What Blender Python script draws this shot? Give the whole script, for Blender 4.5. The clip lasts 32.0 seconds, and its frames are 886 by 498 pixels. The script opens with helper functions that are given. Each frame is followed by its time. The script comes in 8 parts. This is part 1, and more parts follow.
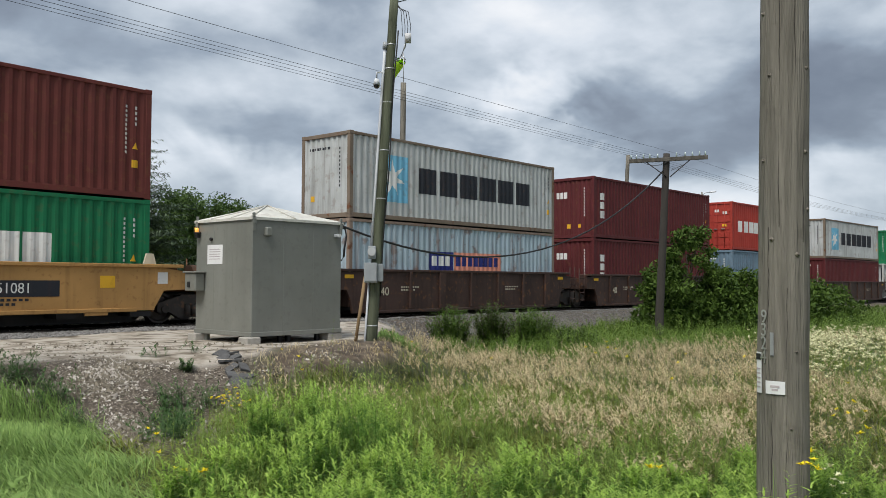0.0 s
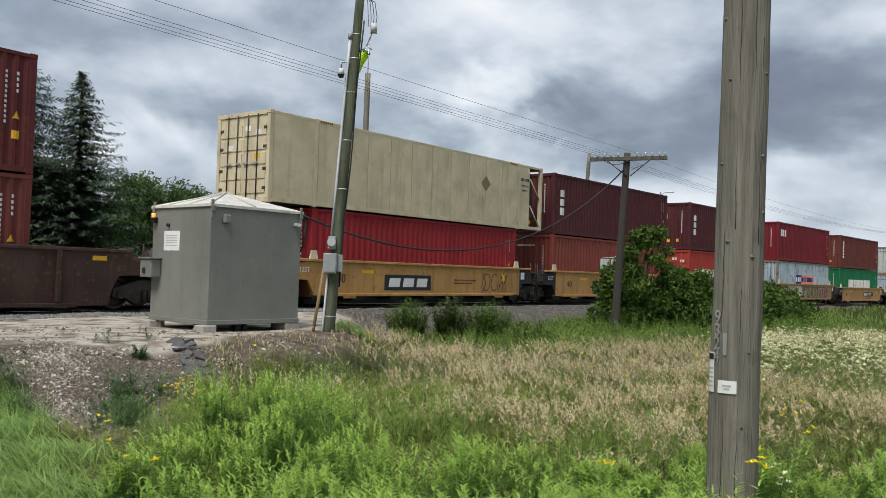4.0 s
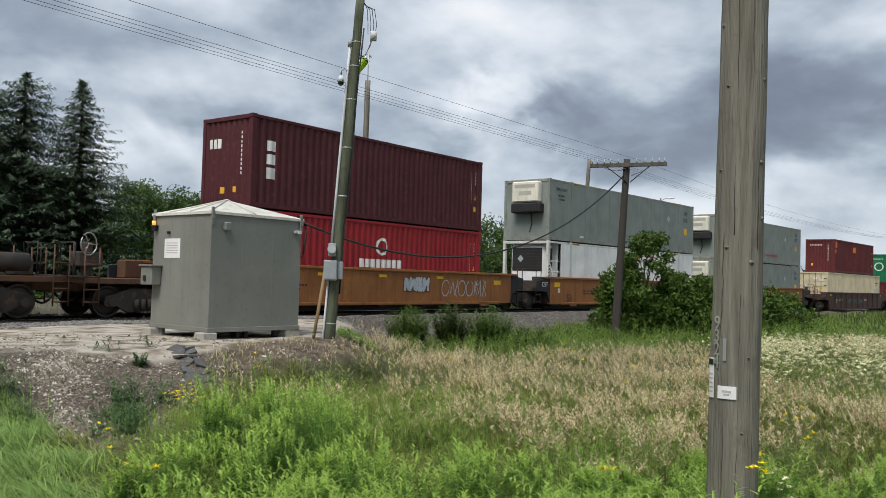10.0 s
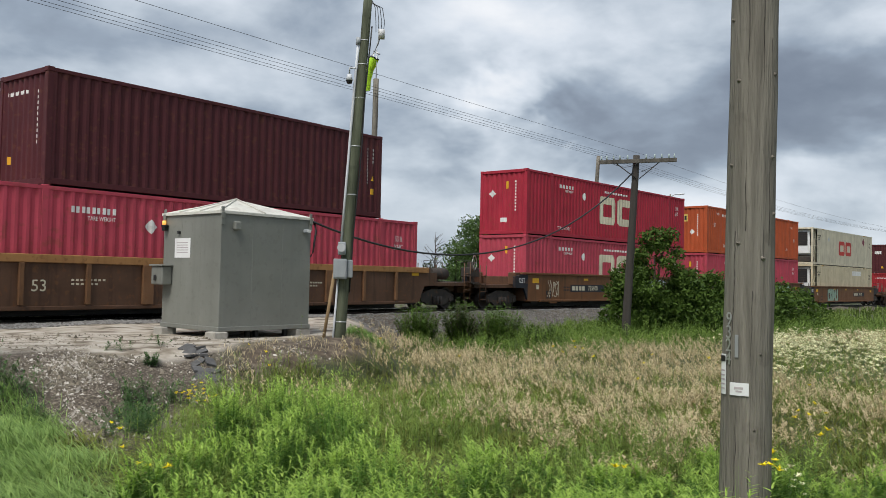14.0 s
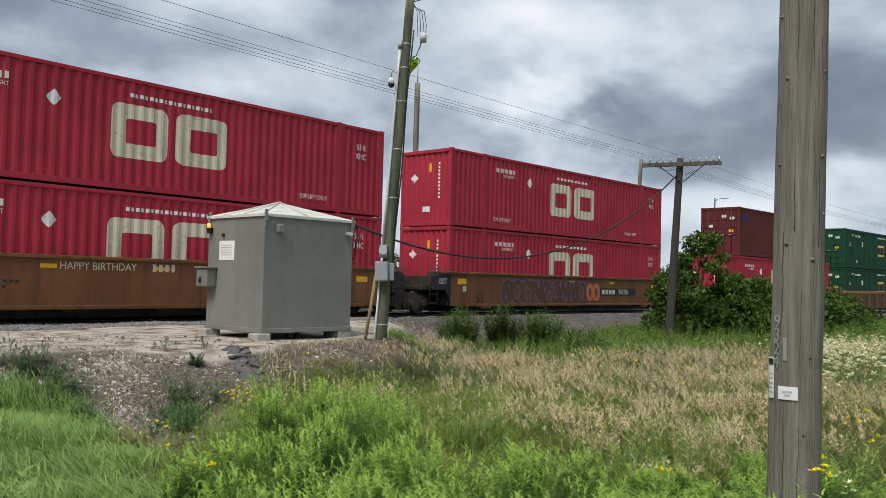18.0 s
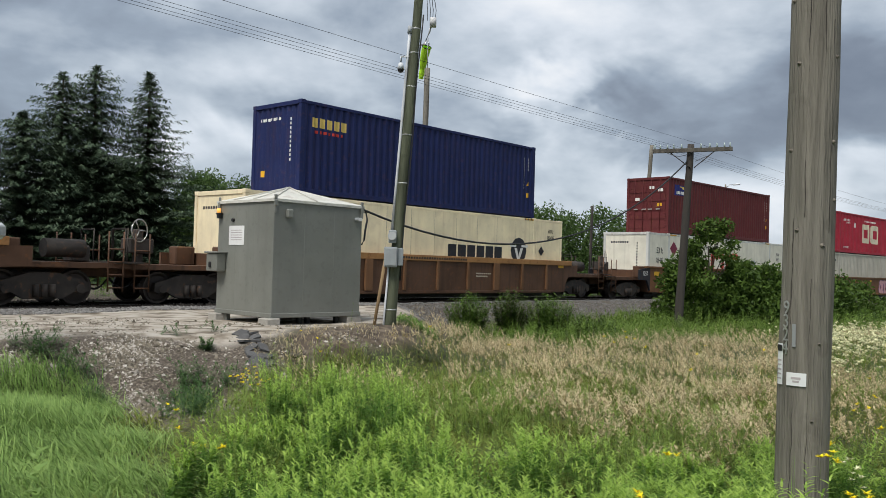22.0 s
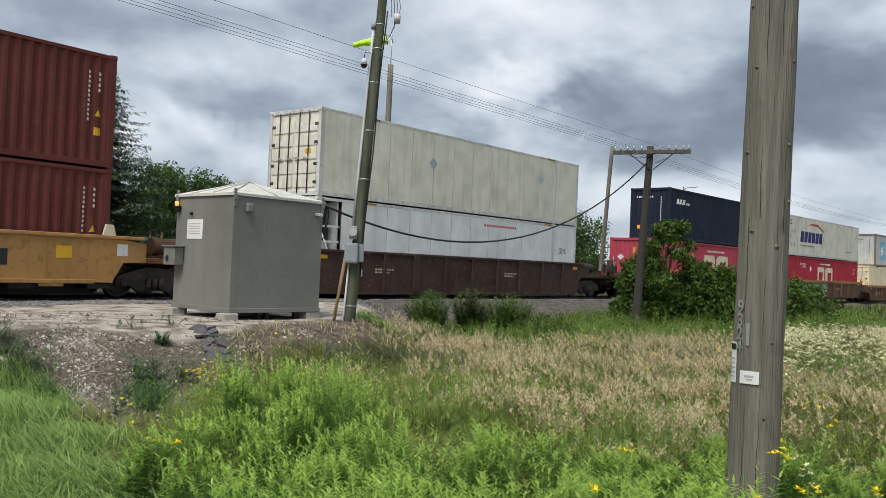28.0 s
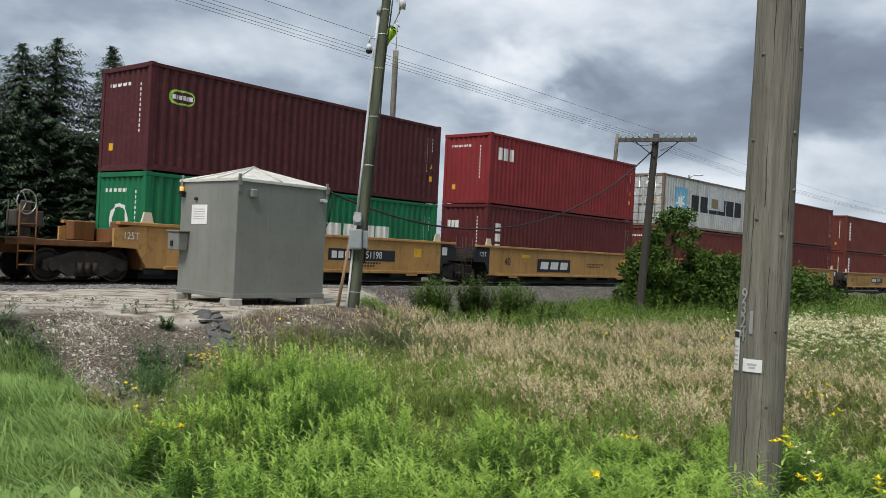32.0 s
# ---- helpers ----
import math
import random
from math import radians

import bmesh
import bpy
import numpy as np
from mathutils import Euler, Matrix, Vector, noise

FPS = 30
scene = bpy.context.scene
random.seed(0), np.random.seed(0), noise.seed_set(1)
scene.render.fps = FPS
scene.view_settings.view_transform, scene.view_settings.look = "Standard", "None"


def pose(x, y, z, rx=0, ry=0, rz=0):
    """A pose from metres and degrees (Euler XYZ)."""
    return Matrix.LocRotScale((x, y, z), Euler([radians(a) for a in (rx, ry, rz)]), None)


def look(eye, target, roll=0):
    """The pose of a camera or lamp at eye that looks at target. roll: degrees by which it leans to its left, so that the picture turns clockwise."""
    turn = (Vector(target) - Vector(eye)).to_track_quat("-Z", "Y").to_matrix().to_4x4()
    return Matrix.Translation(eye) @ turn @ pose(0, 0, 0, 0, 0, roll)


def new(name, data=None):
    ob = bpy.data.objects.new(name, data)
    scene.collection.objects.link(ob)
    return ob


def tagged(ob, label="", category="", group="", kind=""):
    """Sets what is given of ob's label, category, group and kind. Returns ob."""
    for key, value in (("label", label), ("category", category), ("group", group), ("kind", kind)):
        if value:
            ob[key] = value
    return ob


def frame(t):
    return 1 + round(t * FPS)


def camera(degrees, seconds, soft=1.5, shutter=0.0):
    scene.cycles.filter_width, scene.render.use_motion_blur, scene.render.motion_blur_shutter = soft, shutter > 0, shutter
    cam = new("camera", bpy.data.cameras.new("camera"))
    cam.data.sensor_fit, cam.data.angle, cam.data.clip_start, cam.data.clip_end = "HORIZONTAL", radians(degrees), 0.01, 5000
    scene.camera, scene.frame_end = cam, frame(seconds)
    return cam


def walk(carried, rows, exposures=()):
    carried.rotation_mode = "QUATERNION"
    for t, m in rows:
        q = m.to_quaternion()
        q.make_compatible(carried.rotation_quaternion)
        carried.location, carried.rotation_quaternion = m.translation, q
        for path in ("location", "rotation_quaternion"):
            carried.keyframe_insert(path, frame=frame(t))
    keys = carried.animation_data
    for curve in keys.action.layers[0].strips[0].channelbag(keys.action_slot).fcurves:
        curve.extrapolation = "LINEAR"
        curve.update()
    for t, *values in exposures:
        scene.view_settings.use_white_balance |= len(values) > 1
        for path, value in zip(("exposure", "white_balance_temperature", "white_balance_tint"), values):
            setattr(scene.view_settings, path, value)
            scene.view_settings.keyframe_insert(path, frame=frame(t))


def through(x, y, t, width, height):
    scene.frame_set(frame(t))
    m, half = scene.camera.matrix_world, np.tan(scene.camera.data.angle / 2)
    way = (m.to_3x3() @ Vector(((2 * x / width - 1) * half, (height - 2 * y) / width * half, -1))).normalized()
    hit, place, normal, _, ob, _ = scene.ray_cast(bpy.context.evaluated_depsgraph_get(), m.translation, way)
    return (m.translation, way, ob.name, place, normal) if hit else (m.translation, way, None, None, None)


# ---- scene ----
cam = camera(54.77, 32.0, 0.8)
PATH = [
    (0.0, pose(0.001, -0.005, 1.241, 92.062, -0.283, -52.191)),
    (0.5, pose(-0.013, -0.011, 1.247, 92.539, -0.633, -52.323)),
    (1.0, pose(-0.004, -0.007, 1.246, 92.241, -1.050, -52.449)),
    (1.5, pose(-0.007, -0.002, 1.248, 91.803, -1.064, -52.258)),
    (2.0, pose(-0.010, -0.009, 1.246, 91.822, -1.096, -52.749)),
    (2.5, pose(0.002, -0.012, 1.245, 91.994, -0.951, -53.436)),
    (3.0, pose(-0.008, -0.012, 1.240, 92.034, -1.061, -54.318)),
    (3.5, pose(0.001, -0.003, 1.244, 91.682, -1.561, -54.812)),
    (5.5, pose(0.003, 0.006, 1.246, 91.561, -2.042, -54.910)),
    (6.0, pose(0.001, 0.003, 1.243, 91.150, -1.973, -55.043)),
    (6.5, pose(-0.001, 0.003, 1.241, 91.083, -1.680, -55.065)),
    (7.0, pose(0.001, -0.001, 1.240, 91.526, -1.524, -54.203)),
    (7.5, pose(0.001, -0.001, 1.244, 91.765, -1.414, -53.403)),
    (8.0, pose(0.001, -0.008, 1.243, 92.044, -1.662, -53.747)),
    (8.5, pose(-0.005, -0.009, 1.242, 92.082, -1.729, -54.420)),
    (9.0, pose(-0.013, -0.016, 1.240, 91.967, -1.207, -54.667)),
    (9.5, pose(-0.018, -0.018, 1.243, 92.010, -1.271, -54.902)),
    (10.0, pose(-0.009, -0.010, 1.244, 92.076, -1.577, -54.889)),
    (10.5, pose(-0.005, -0.006, 1.243, 92.127, -1.674, -54.421)),
    (11.0, pose(-0.003, -0.006, 1.244, 91.740, -1.673, -53.448)),
    (11.5, pose(0.004, -0.006, 1.239, 91.307, -1.600, -53.689)),
    (12.0, pose(-0.001, -0.006, 1.238, 91.121, -1.556, -53.904)),
    (12.5, pose(-0.003, -0.006, 1.243, 91.263, -1.486, -54.327)),
    (13.0, pose(0.002, -0.000, 1.239, 91.150, -1.031, -55.166)),
    (13.5, pose(-0.005, -0.009, 1.241, 91.510, -1.361, -55.514)),
    (14.0, pose(-0.003, -0.002, 1.246, 91.907, -1.200, -54.245)),
    (14.5, pose(0.001, 0.002, 1.239, 91.710, -0.629, -52.682)),
    (16.5, pose(0.009, 0.014, 1.220, 92.497, -0.858, -53.412)),
    (17.0, pose(0.005, 0.011, 1.217, 92.611, -0.828, -52.687)),
    (17.5, pose(0.002, 0.012, 1.216, 91.818, -1.139, -52.529)),
    (18.0, pose(0.004, 0.013, 1.219, 92.135, -1.428, -51.518)),
    (18.5, pose(0.009, 0.019, 1.215, 92.730, -1.340, -50.065)),
    (19.0, pose(0.008, 0.011, 1.215, 92.268, -1.335, -50.119)),
    (19.5, pose(0.006, 0.010, 1.214, 91.952, -1.548, -50.656)),
    (20.0, pose(-0.002, 0.010, 1.214, 91.963, -2.009, -51.628)),
    (20.5, pose(-0.002, 0.004, 1.214, 91.679, -2.070, -51.726)),
    (21.0, pose(0.001, 0.008, 1.211, 91.439, -1.888, -51.114)),
    (21.5, pose(-0.007, 0.005, 1.215, 91.437, -1.777, -50.807)),
    (22.0, pose(0.001, 0.006, 1.214, 91.170, -1.624, -50.900)),
    (22.5, pose(-0.004, 0.005, 1.214, 90.700, -1.527, -51.156)),
    (23.0, pose(-0.005, -0.003, 1.212, 90.902, -1.395, -51.191)),
    (23.5, pose(0.000, -0.001, 1.213, 90.924, -0.982, -50.903)),
    (24.0, pose(-0.007, -0.005, 1.211, 90.592, -0.931, -51.278)),
    (24.5, pose(-0.010, -0.002, 1.210, 90.218, -1.011, -51.960)),
    (25.0, pose(-0.004, -0.001, 1.213, 90.018, -0.979, -52.509)),
    (25.5, pose(-0.011, -0.002, 1.212, 90.041, -1.090, -52.457)),
    (26.0, pose(-0.002, 0.001, 1.209, 90.263, -1.269, -51.801)),
    (26.5, pose(-0.001, 0.005, 1.212, 90.657, -1.454, -52.936)),
    (28.5, pose(0.010, 0.007, 1.197, 91.244, -2.661, -53.311)),
    (29.0, pose(0.025, 0.014, 1.199, 90.728, -2.598, -52.414)),
    (29.5, pose(0.018, 0.009, 1.193, 90.220, -2.119, -52.686)),
    (30.0, pose(0.011, -0.005, 1.196, 89.682, -2.077, -53.619)),
    (30.5, pose(0.018, -0.001, 1.196, 89.632, -2.595, -54.009)),
    (31.0, pose(0.003, -0.003, 1.197, 89.722, -3.414, -54.524)),
    (31.5, pose(0.008, 0.005, 1.190, 89.920, -3.091, -53.827)),
    (32.0, pose(0.010, 0.005, 1.195, 90.234, -2.749, -53.251)),
]
walk(cam, PATH)

# ---- light: an overcast sky with a veiled sun ----
SUN_AZ, SUN_EL = 260.0, 58.0          # degrees: azimuth clockwise from +y, elevation
world = bpy.data.worlds.new("sky")
scene.world = world
world.use_nodes = True


def build_sky():
    nt = world.node_tree
    nt.nodes.clear()
    n, lk = nt.nodes.new, nt.links.new
    out, bg = n("ShaderNodeOutputWorld"), n("ShaderNodeBackground")
    sky = n("ShaderNodeTexSky")
    sky.sky_type, sky.sun_disc = "NISHITA", False
    sky.sun_elevation, sky.sun_rotation = radians(SUN_EL), radians(SUN_AZ)
    geo = n("ShaderNodeTexCoord")
    co = n("ShaderNodeMapping"); co.inputs["Scale"].default_value = (1.0, 1.0, 1.9)
    lk(geo.outputs["Generated"], co.inputs[0])

    def cloud(scale, detail, off, rough=0.55, dist=0.4):
        m = n("ShaderNodeMapping"); m.inputs["Location"].default_value = off
        m.inputs["Rotation"].default_value = (radians(3), radians(-2), radians(35))
        t = n("ShaderNodeTexNoise")
        t.inputs["Scale"].default_value, t.inputs["Detail"].default_value = scale, detail
        t.inputs["Roughness"].default_value, t.inputs["Distortion"].default_value = rough, dist
        lk(co.outputs[0], m.inputs[0]); lk(m.outputs[0], t.inputs["Vector"])
        return t.outputs["Fac"]

    big, small = cloud(1.9, 4, (4.2, 1.3, 0), 0.46, 0.1), cloud(5.2, 6, (1.7, 7.9, 2), 0.50, 0.12)
    mixf = n("ShaderNodeMath"); mixf.operation = "MULTIPLY_ADD"; mixf.inputs[1].default_value = 0.55
    lk(small, mixf.inputs[0])
    sc = n("ShaderNodeMath"); sc.operation = "MULTIPLY"; sc.inputs[1].default_value = 0.45
    lk(big, sc.inputs[0]); lk(sc.outputs[0], mixf.inputs[2])
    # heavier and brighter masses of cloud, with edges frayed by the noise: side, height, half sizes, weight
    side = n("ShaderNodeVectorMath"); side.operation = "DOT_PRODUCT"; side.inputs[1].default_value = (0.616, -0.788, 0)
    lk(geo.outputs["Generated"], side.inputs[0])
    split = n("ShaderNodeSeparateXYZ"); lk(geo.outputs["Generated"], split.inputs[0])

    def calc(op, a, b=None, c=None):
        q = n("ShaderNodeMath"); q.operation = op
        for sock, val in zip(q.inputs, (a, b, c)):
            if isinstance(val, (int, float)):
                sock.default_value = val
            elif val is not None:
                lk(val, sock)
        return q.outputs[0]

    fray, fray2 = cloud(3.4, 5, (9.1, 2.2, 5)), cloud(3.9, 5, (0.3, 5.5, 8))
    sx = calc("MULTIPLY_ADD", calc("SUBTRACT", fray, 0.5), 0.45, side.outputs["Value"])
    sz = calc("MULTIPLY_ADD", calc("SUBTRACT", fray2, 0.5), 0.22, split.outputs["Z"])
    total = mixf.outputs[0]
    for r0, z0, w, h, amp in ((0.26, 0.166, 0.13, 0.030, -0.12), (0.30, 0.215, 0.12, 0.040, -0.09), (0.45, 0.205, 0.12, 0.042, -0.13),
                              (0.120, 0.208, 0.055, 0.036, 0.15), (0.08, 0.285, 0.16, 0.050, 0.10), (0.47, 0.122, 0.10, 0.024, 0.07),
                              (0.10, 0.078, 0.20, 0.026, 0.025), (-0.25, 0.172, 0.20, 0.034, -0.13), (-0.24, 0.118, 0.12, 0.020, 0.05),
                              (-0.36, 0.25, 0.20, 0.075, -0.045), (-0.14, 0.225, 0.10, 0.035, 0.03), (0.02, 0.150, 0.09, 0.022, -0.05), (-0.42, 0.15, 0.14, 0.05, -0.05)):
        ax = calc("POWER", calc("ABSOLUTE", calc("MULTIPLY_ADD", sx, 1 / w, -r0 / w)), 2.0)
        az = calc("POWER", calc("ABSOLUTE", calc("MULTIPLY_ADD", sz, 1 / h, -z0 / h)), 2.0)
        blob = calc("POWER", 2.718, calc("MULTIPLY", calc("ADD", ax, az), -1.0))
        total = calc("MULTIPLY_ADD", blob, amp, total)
    dark = n("ShaderNodeMath"); dark.operation = "ADD"; dark.inputs[1].default_value = -0.012
    lk(total, dark.inputs[0])
    ramp = n("ShaderNodeValToRGB")
    e = ramp.color_ramp.elements
    e[0].position, e[0].color = 0.27, (0.15, 0.18, 0.235, 1)
    e[1].position, e[1].color = 0.68, (0.95, 0.96, 0.98, 1)
    for pos, c in ((0.37, (0.225, 0.265, 0.33, 1)), (0.44, (0.315, 0.375, 0.455, 1)), (0.51, (0.51, 0.575, 0.65, 1)), (0.58, (0.70, 0.755, 0.825, 1))):
        k = e.new(pos); k.color = c
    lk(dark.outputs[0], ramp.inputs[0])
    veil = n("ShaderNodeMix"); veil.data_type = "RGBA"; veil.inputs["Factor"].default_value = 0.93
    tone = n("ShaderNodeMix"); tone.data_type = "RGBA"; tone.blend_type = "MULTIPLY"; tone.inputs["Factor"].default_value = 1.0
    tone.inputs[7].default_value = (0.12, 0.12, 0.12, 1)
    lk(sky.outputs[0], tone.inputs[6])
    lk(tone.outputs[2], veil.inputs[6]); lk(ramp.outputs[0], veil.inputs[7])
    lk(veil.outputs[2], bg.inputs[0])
    bg.inputs[1].default_value = 1.05
    lk(bg.outputs[0], out.inputs[0])


build_sky()
sun = new("sun", bpy.data.lights.new("sun", "SUN"))
sun.data.energy, sun.data.angle, sun.data.color = 3.5, radians(28), (1.0, 0.97, 0.92)
sun.matrix_world = look((0, 0, 50), (-math.sin(radians(SUN_AZ)) * 30, -math.cos(radians(SUN_AZ)) * 30,
                                      50 - 30 * math.tan(radians(SUN_EL))))
scene.view_settings.exposure = 0.0

# ---- materials ----
MATS = {}


def surface(name, rgb, rough=0.6, metal=0.0, vary=0.25, scale=3.0, streak=0.0, streak_rgb=(0.12, 0.05, 0.025),
            spots=0.0, spot_rgb=(0.16, 0.07, 0.03), spot_scale=6.0, bump=0.15, bump_scale=40.0, emit=0.0, squash=1.0,
            hue=None, spec=0.5):
    """Paint, metal, wood, stone: large and fine variation, vertical streaks, spots of rust or dirt, fine relief."""
    if name in MATS:
        return MATS[name]
    m = bpy.data.materials.new(name)
    m.use_nodes = True
    nt = m.node_tree
    n, lk = nt.nodes.new, nt.links.new
    b = nt.nodes["Principled BSDF"]
    b.inputs["Roughness"].default_value, b.inputs["Metallic"].default_value = rough, metal
    b.inputs["Specular IOR Level"].default_value = spec
    tc, oi = n("ShaderNodeTexCoord"), n("ShaderNodeObjectInfo")
    off = n("ShaderNodeVectorMath"); off.operation = "MULTIPLY_ADD"
    off.inputs[1].default_value = (37, 23, 11)
    lk(oi.outputs["Random"], off.inputs[0]); lk(tc.outputs["Object"], off.inputs[2])

    def tex(sc, detail=5, stretch=None):
        t = n("ShaderNodeTexNoise")
        t.inputs["Scale"].default_value, t.inputs["Detail"].default_value = sc, detail
        if stretch:
            mp = n("ShaderNodeMapping"); mp.inputs["Scale"].default_value = stretch
            lk(off.outputs[0], mp.inputs[0]); lk(mp.outputs[0], t.inputs["Vector"])
        else:
            lk(off.outputs[0], t.inputs["Vector"])
        return t.outputs["Fac"]

    def ramp(src, lo, hi):
        r = n("ShaderNodeMapRange"); r.inputs[1].default_value, r.inputs[2].default_value = lo, hi
        lk(src, r.inputs[0]); return r.outputs[0]

    def mix(fac, a, bcol, mode="MIX"):
        x = n("ShaderNodeMix"); x.data_type, x.blend_type = "RGBA", mode
        for sock, v in ((x.inputs["Factor"], fac), (x.inputs[6], a), (x.inputs[7], bcol)):
            if isinstance(v, (int, float)):
                sock.default_value = v
            elif isinstance(v, tuple):
                sock.default_value = (*v, 1)
            else:
                lk(v, sock)
        return x.outputs[2]

    dark, lite = tuple(c * (1 - vary) for c in rgb), tuple(min(1, c * (1 + vary)) for c in (hue or rgb))
    col = mix(ramp(tex(scale, 6, (1, 1, squash)), 0.3, 0.7), dark, lite)
    col = mix(0.5 * vary, col, mix(ramp(tex(scale * 14, 3, (1, 1, squash)), 0.3, 0.7), tuple(c * 0.6 for c in rgb), rgb))
    if streak:
        s = n("ShaderNodeMath"); s.operation = "MULTIPLY"; s.inputs[1].default_value = streak
        lk(ramp(tex(1.0, 4, (5.0, 5.0, 0.35)), 0.52, 0.75), s.inputs[0])
        col = mix(s.outputs[0], col, streak_rgb)
    if spots:
        s = n("ShaderNodeMath"); s.operation = "MULTIPLY"; s.inputs[1].default_value = spots
        lk(ramp(tex(spot_scale, 8), 0.58, 0.66), s.inputs[0])
        col = mix(s.outputs[0], col, spot_rgb)
    lk(col, b.inputs["Base Color"])
    rr = n("ShaderNodeMapRange"); rr.inputs[3].default_value, rr.inputs[4].default_value = max(0, rough - 0.12), min(1, rough + 0.12)
    lk(tex(scale * 3, 4), rr.inputs[0]); lk(rr.outputs[0], b.inputs["Roughness"])
    if bump:
        bp = n("ShaderNodeBump"); bp.inputs["Strength"].default_value, bp.inputs["Distance"].default_value = bump, 0.02
        lk(tex(bump_scale, 4, (1, 1, squash)), bp.inputs["Height"]); lk(bp.outputs[0], b.inputs["Normal"])
    if emit:
        b.inputs["Emission Color"].default_value, b.inputs["Emission Strength"].default_value = (*rgb, 1), emit
    MATS[name] = m
    return m


def leafy(name, rgb, rgb2, rough=0.55, through=0.35):
    """Foliage: each leaf its own shade, some light through it."""
    if name in MATS:
        return MATS[name]
    m = bpy.data.materials.new(name)
    m.use_nodes = True
    nt = m.node_tree
    n, lk = nt.nodes.new, nt.links.new
    b, out = nt.nodes["Principled BSDF"], nt.nodes["Material Output"]
    g = n("ShaderNodeNewGeometry")
    tc = n("ShaderNodeTexCoord"); t = n("ShaderNodeTexNoise"); t.inputs["Scale"].default_value = 0.7
    lk(tc.outputs["Object"], t.inputs["Vector"])
    av = n("ShaderNodeMath"); av.operation = "MULTIPLY_ADD"; av.inputs[1].default_value = 0.55
    lk(g.outputs["Random Per Island"], av.inputs[0])
    h = n("ShaderNodeMath"); h.operation = "MULTIPLY"; h.inputs[1].default_value = 0.45
    lk(t.outputs["Fac"], h.inputs[0]); lk(h.outputs[0], av.inputs[2])
    x = n("ShaderNodeMix"); x.data_type = "RGBA"
    x.inputs[6].default_value, x.inputs[7].default_value = (*rgb, 1), (*rgb2, 1)
    lk(av.outputs[0], x.inputs["Factor"]); lk(x.outputs[2], b.inputs["Base Color"])
    b.inputs["Roughness"].default_value = rough
    b.inputs["Specular IOR Level"].default_value = 0.10
    tl = n("ShaderNodeBsdfTranslucent"); lk(x.outputs[2], tl.inputs["Color"])
    ms = n("ShaderNodeMixShader"); ms.inputs[0].default_value = through
    lk(b.outputs[0], ms.inputs[1]); lk(tl.outputs[0], ms.inputs[2]); lk(ms.outputs[0], out.inputs["Surface"])
    MATS[name] = m
    return m


def paint(name, rgb, wear=0.3, **kw):
    o = dict(spec=0.22, rough=0.6, vary=0.14, scale=1.2, streak=0.35 * wear, spots=0.5 * wear, bump=0.06, bump_scale=60)
    o.update(kw)
    return surface(name, rgb, **o)


def glassy(name, rgb, rough=0.1):
    if name in MATS:
        return MATS[name]
    m = bpy.data.materials.new(name); m.use_nodes = True
    b = m.node_tree.nodes["Principled BSDF"]
    b.inputs["Base Color"].default_value = (*rgb, 1); b.inputs["Roughness"].default_value = rough
    MATS[name] = m
    return m


# ---- mesh tools ----
def mesh_of(bm, name):
    me = bpy.data.meshes.new(name)
    bm.to_mesh(me); bm.free()
    return me


def part(name, data, material, parent, label="", at=None):
    """ONE mesh object under a thing or under a part. data: a bmesh, or a mesh that alike parts share."""
    me = mesh_of(data, name) if isinstance(data, bmesh.types.BMesh) else data
    ob = new(name, me)
    if not me.materials:
        me.materials.append(material)
    elif me.materials[0] != material:
        ob.material_slots[0].link = "OBJECT"
        ob.material_slots[0].material = material
    if parent is not None:
        ob.parent = parent
    if at is not None:
        ob.matrix_basis = at
    if label:
        ob["label"] = label
    return ob


def thing(name, m, label, category, group="", kind=""):
    return_ob = new(name)
    return_ob.empty_display_size = 0.2
    return_ob.matrix_basis = m
    return tagged(return_ob, label, category, group, kind)


def box(bm, x0, x1, y0, y1, z0, z1, bevel=0.0):
    v = [bm.verts.new(c) for c in ((x0, y0, z0), (x1, y0, z0), (x1, y1, z0), (x0, y1, z0),
                                   (x0, y0, z1), (x1, y0, z1), (x1, y1, z1), (x0, y1, z1))]
    f = [bm.faces.new([v[i] for i in q]) for q in ((3, 2, 1, 0), (4, 5, 6, 7), (0, 1, 5, 4), (1, 2, 6, 5), (2, 3, 7, 6), (3, 0, 4, 7))]
    if bevel:
        es = list({e for q in f for e in q.edges})
        bmesh.ops.bevel(bm, geom=es, offset=bevel, segments=1, affect="EDGES")
    return bm


def boxes(*bs, bevel=0.0):
    bm = bmesh.new()
    for b in bs:
        if bevel:
            t = bmesh.new(); box(t, *b, bevel=bevel)
            me = bpy.data.meshes.new("t"); t.to_mesh(me); t.free(); bm.from_mesh(me); bpy.data.meshes.remove(me)
        else:
            box(bm, *b)
    return bm


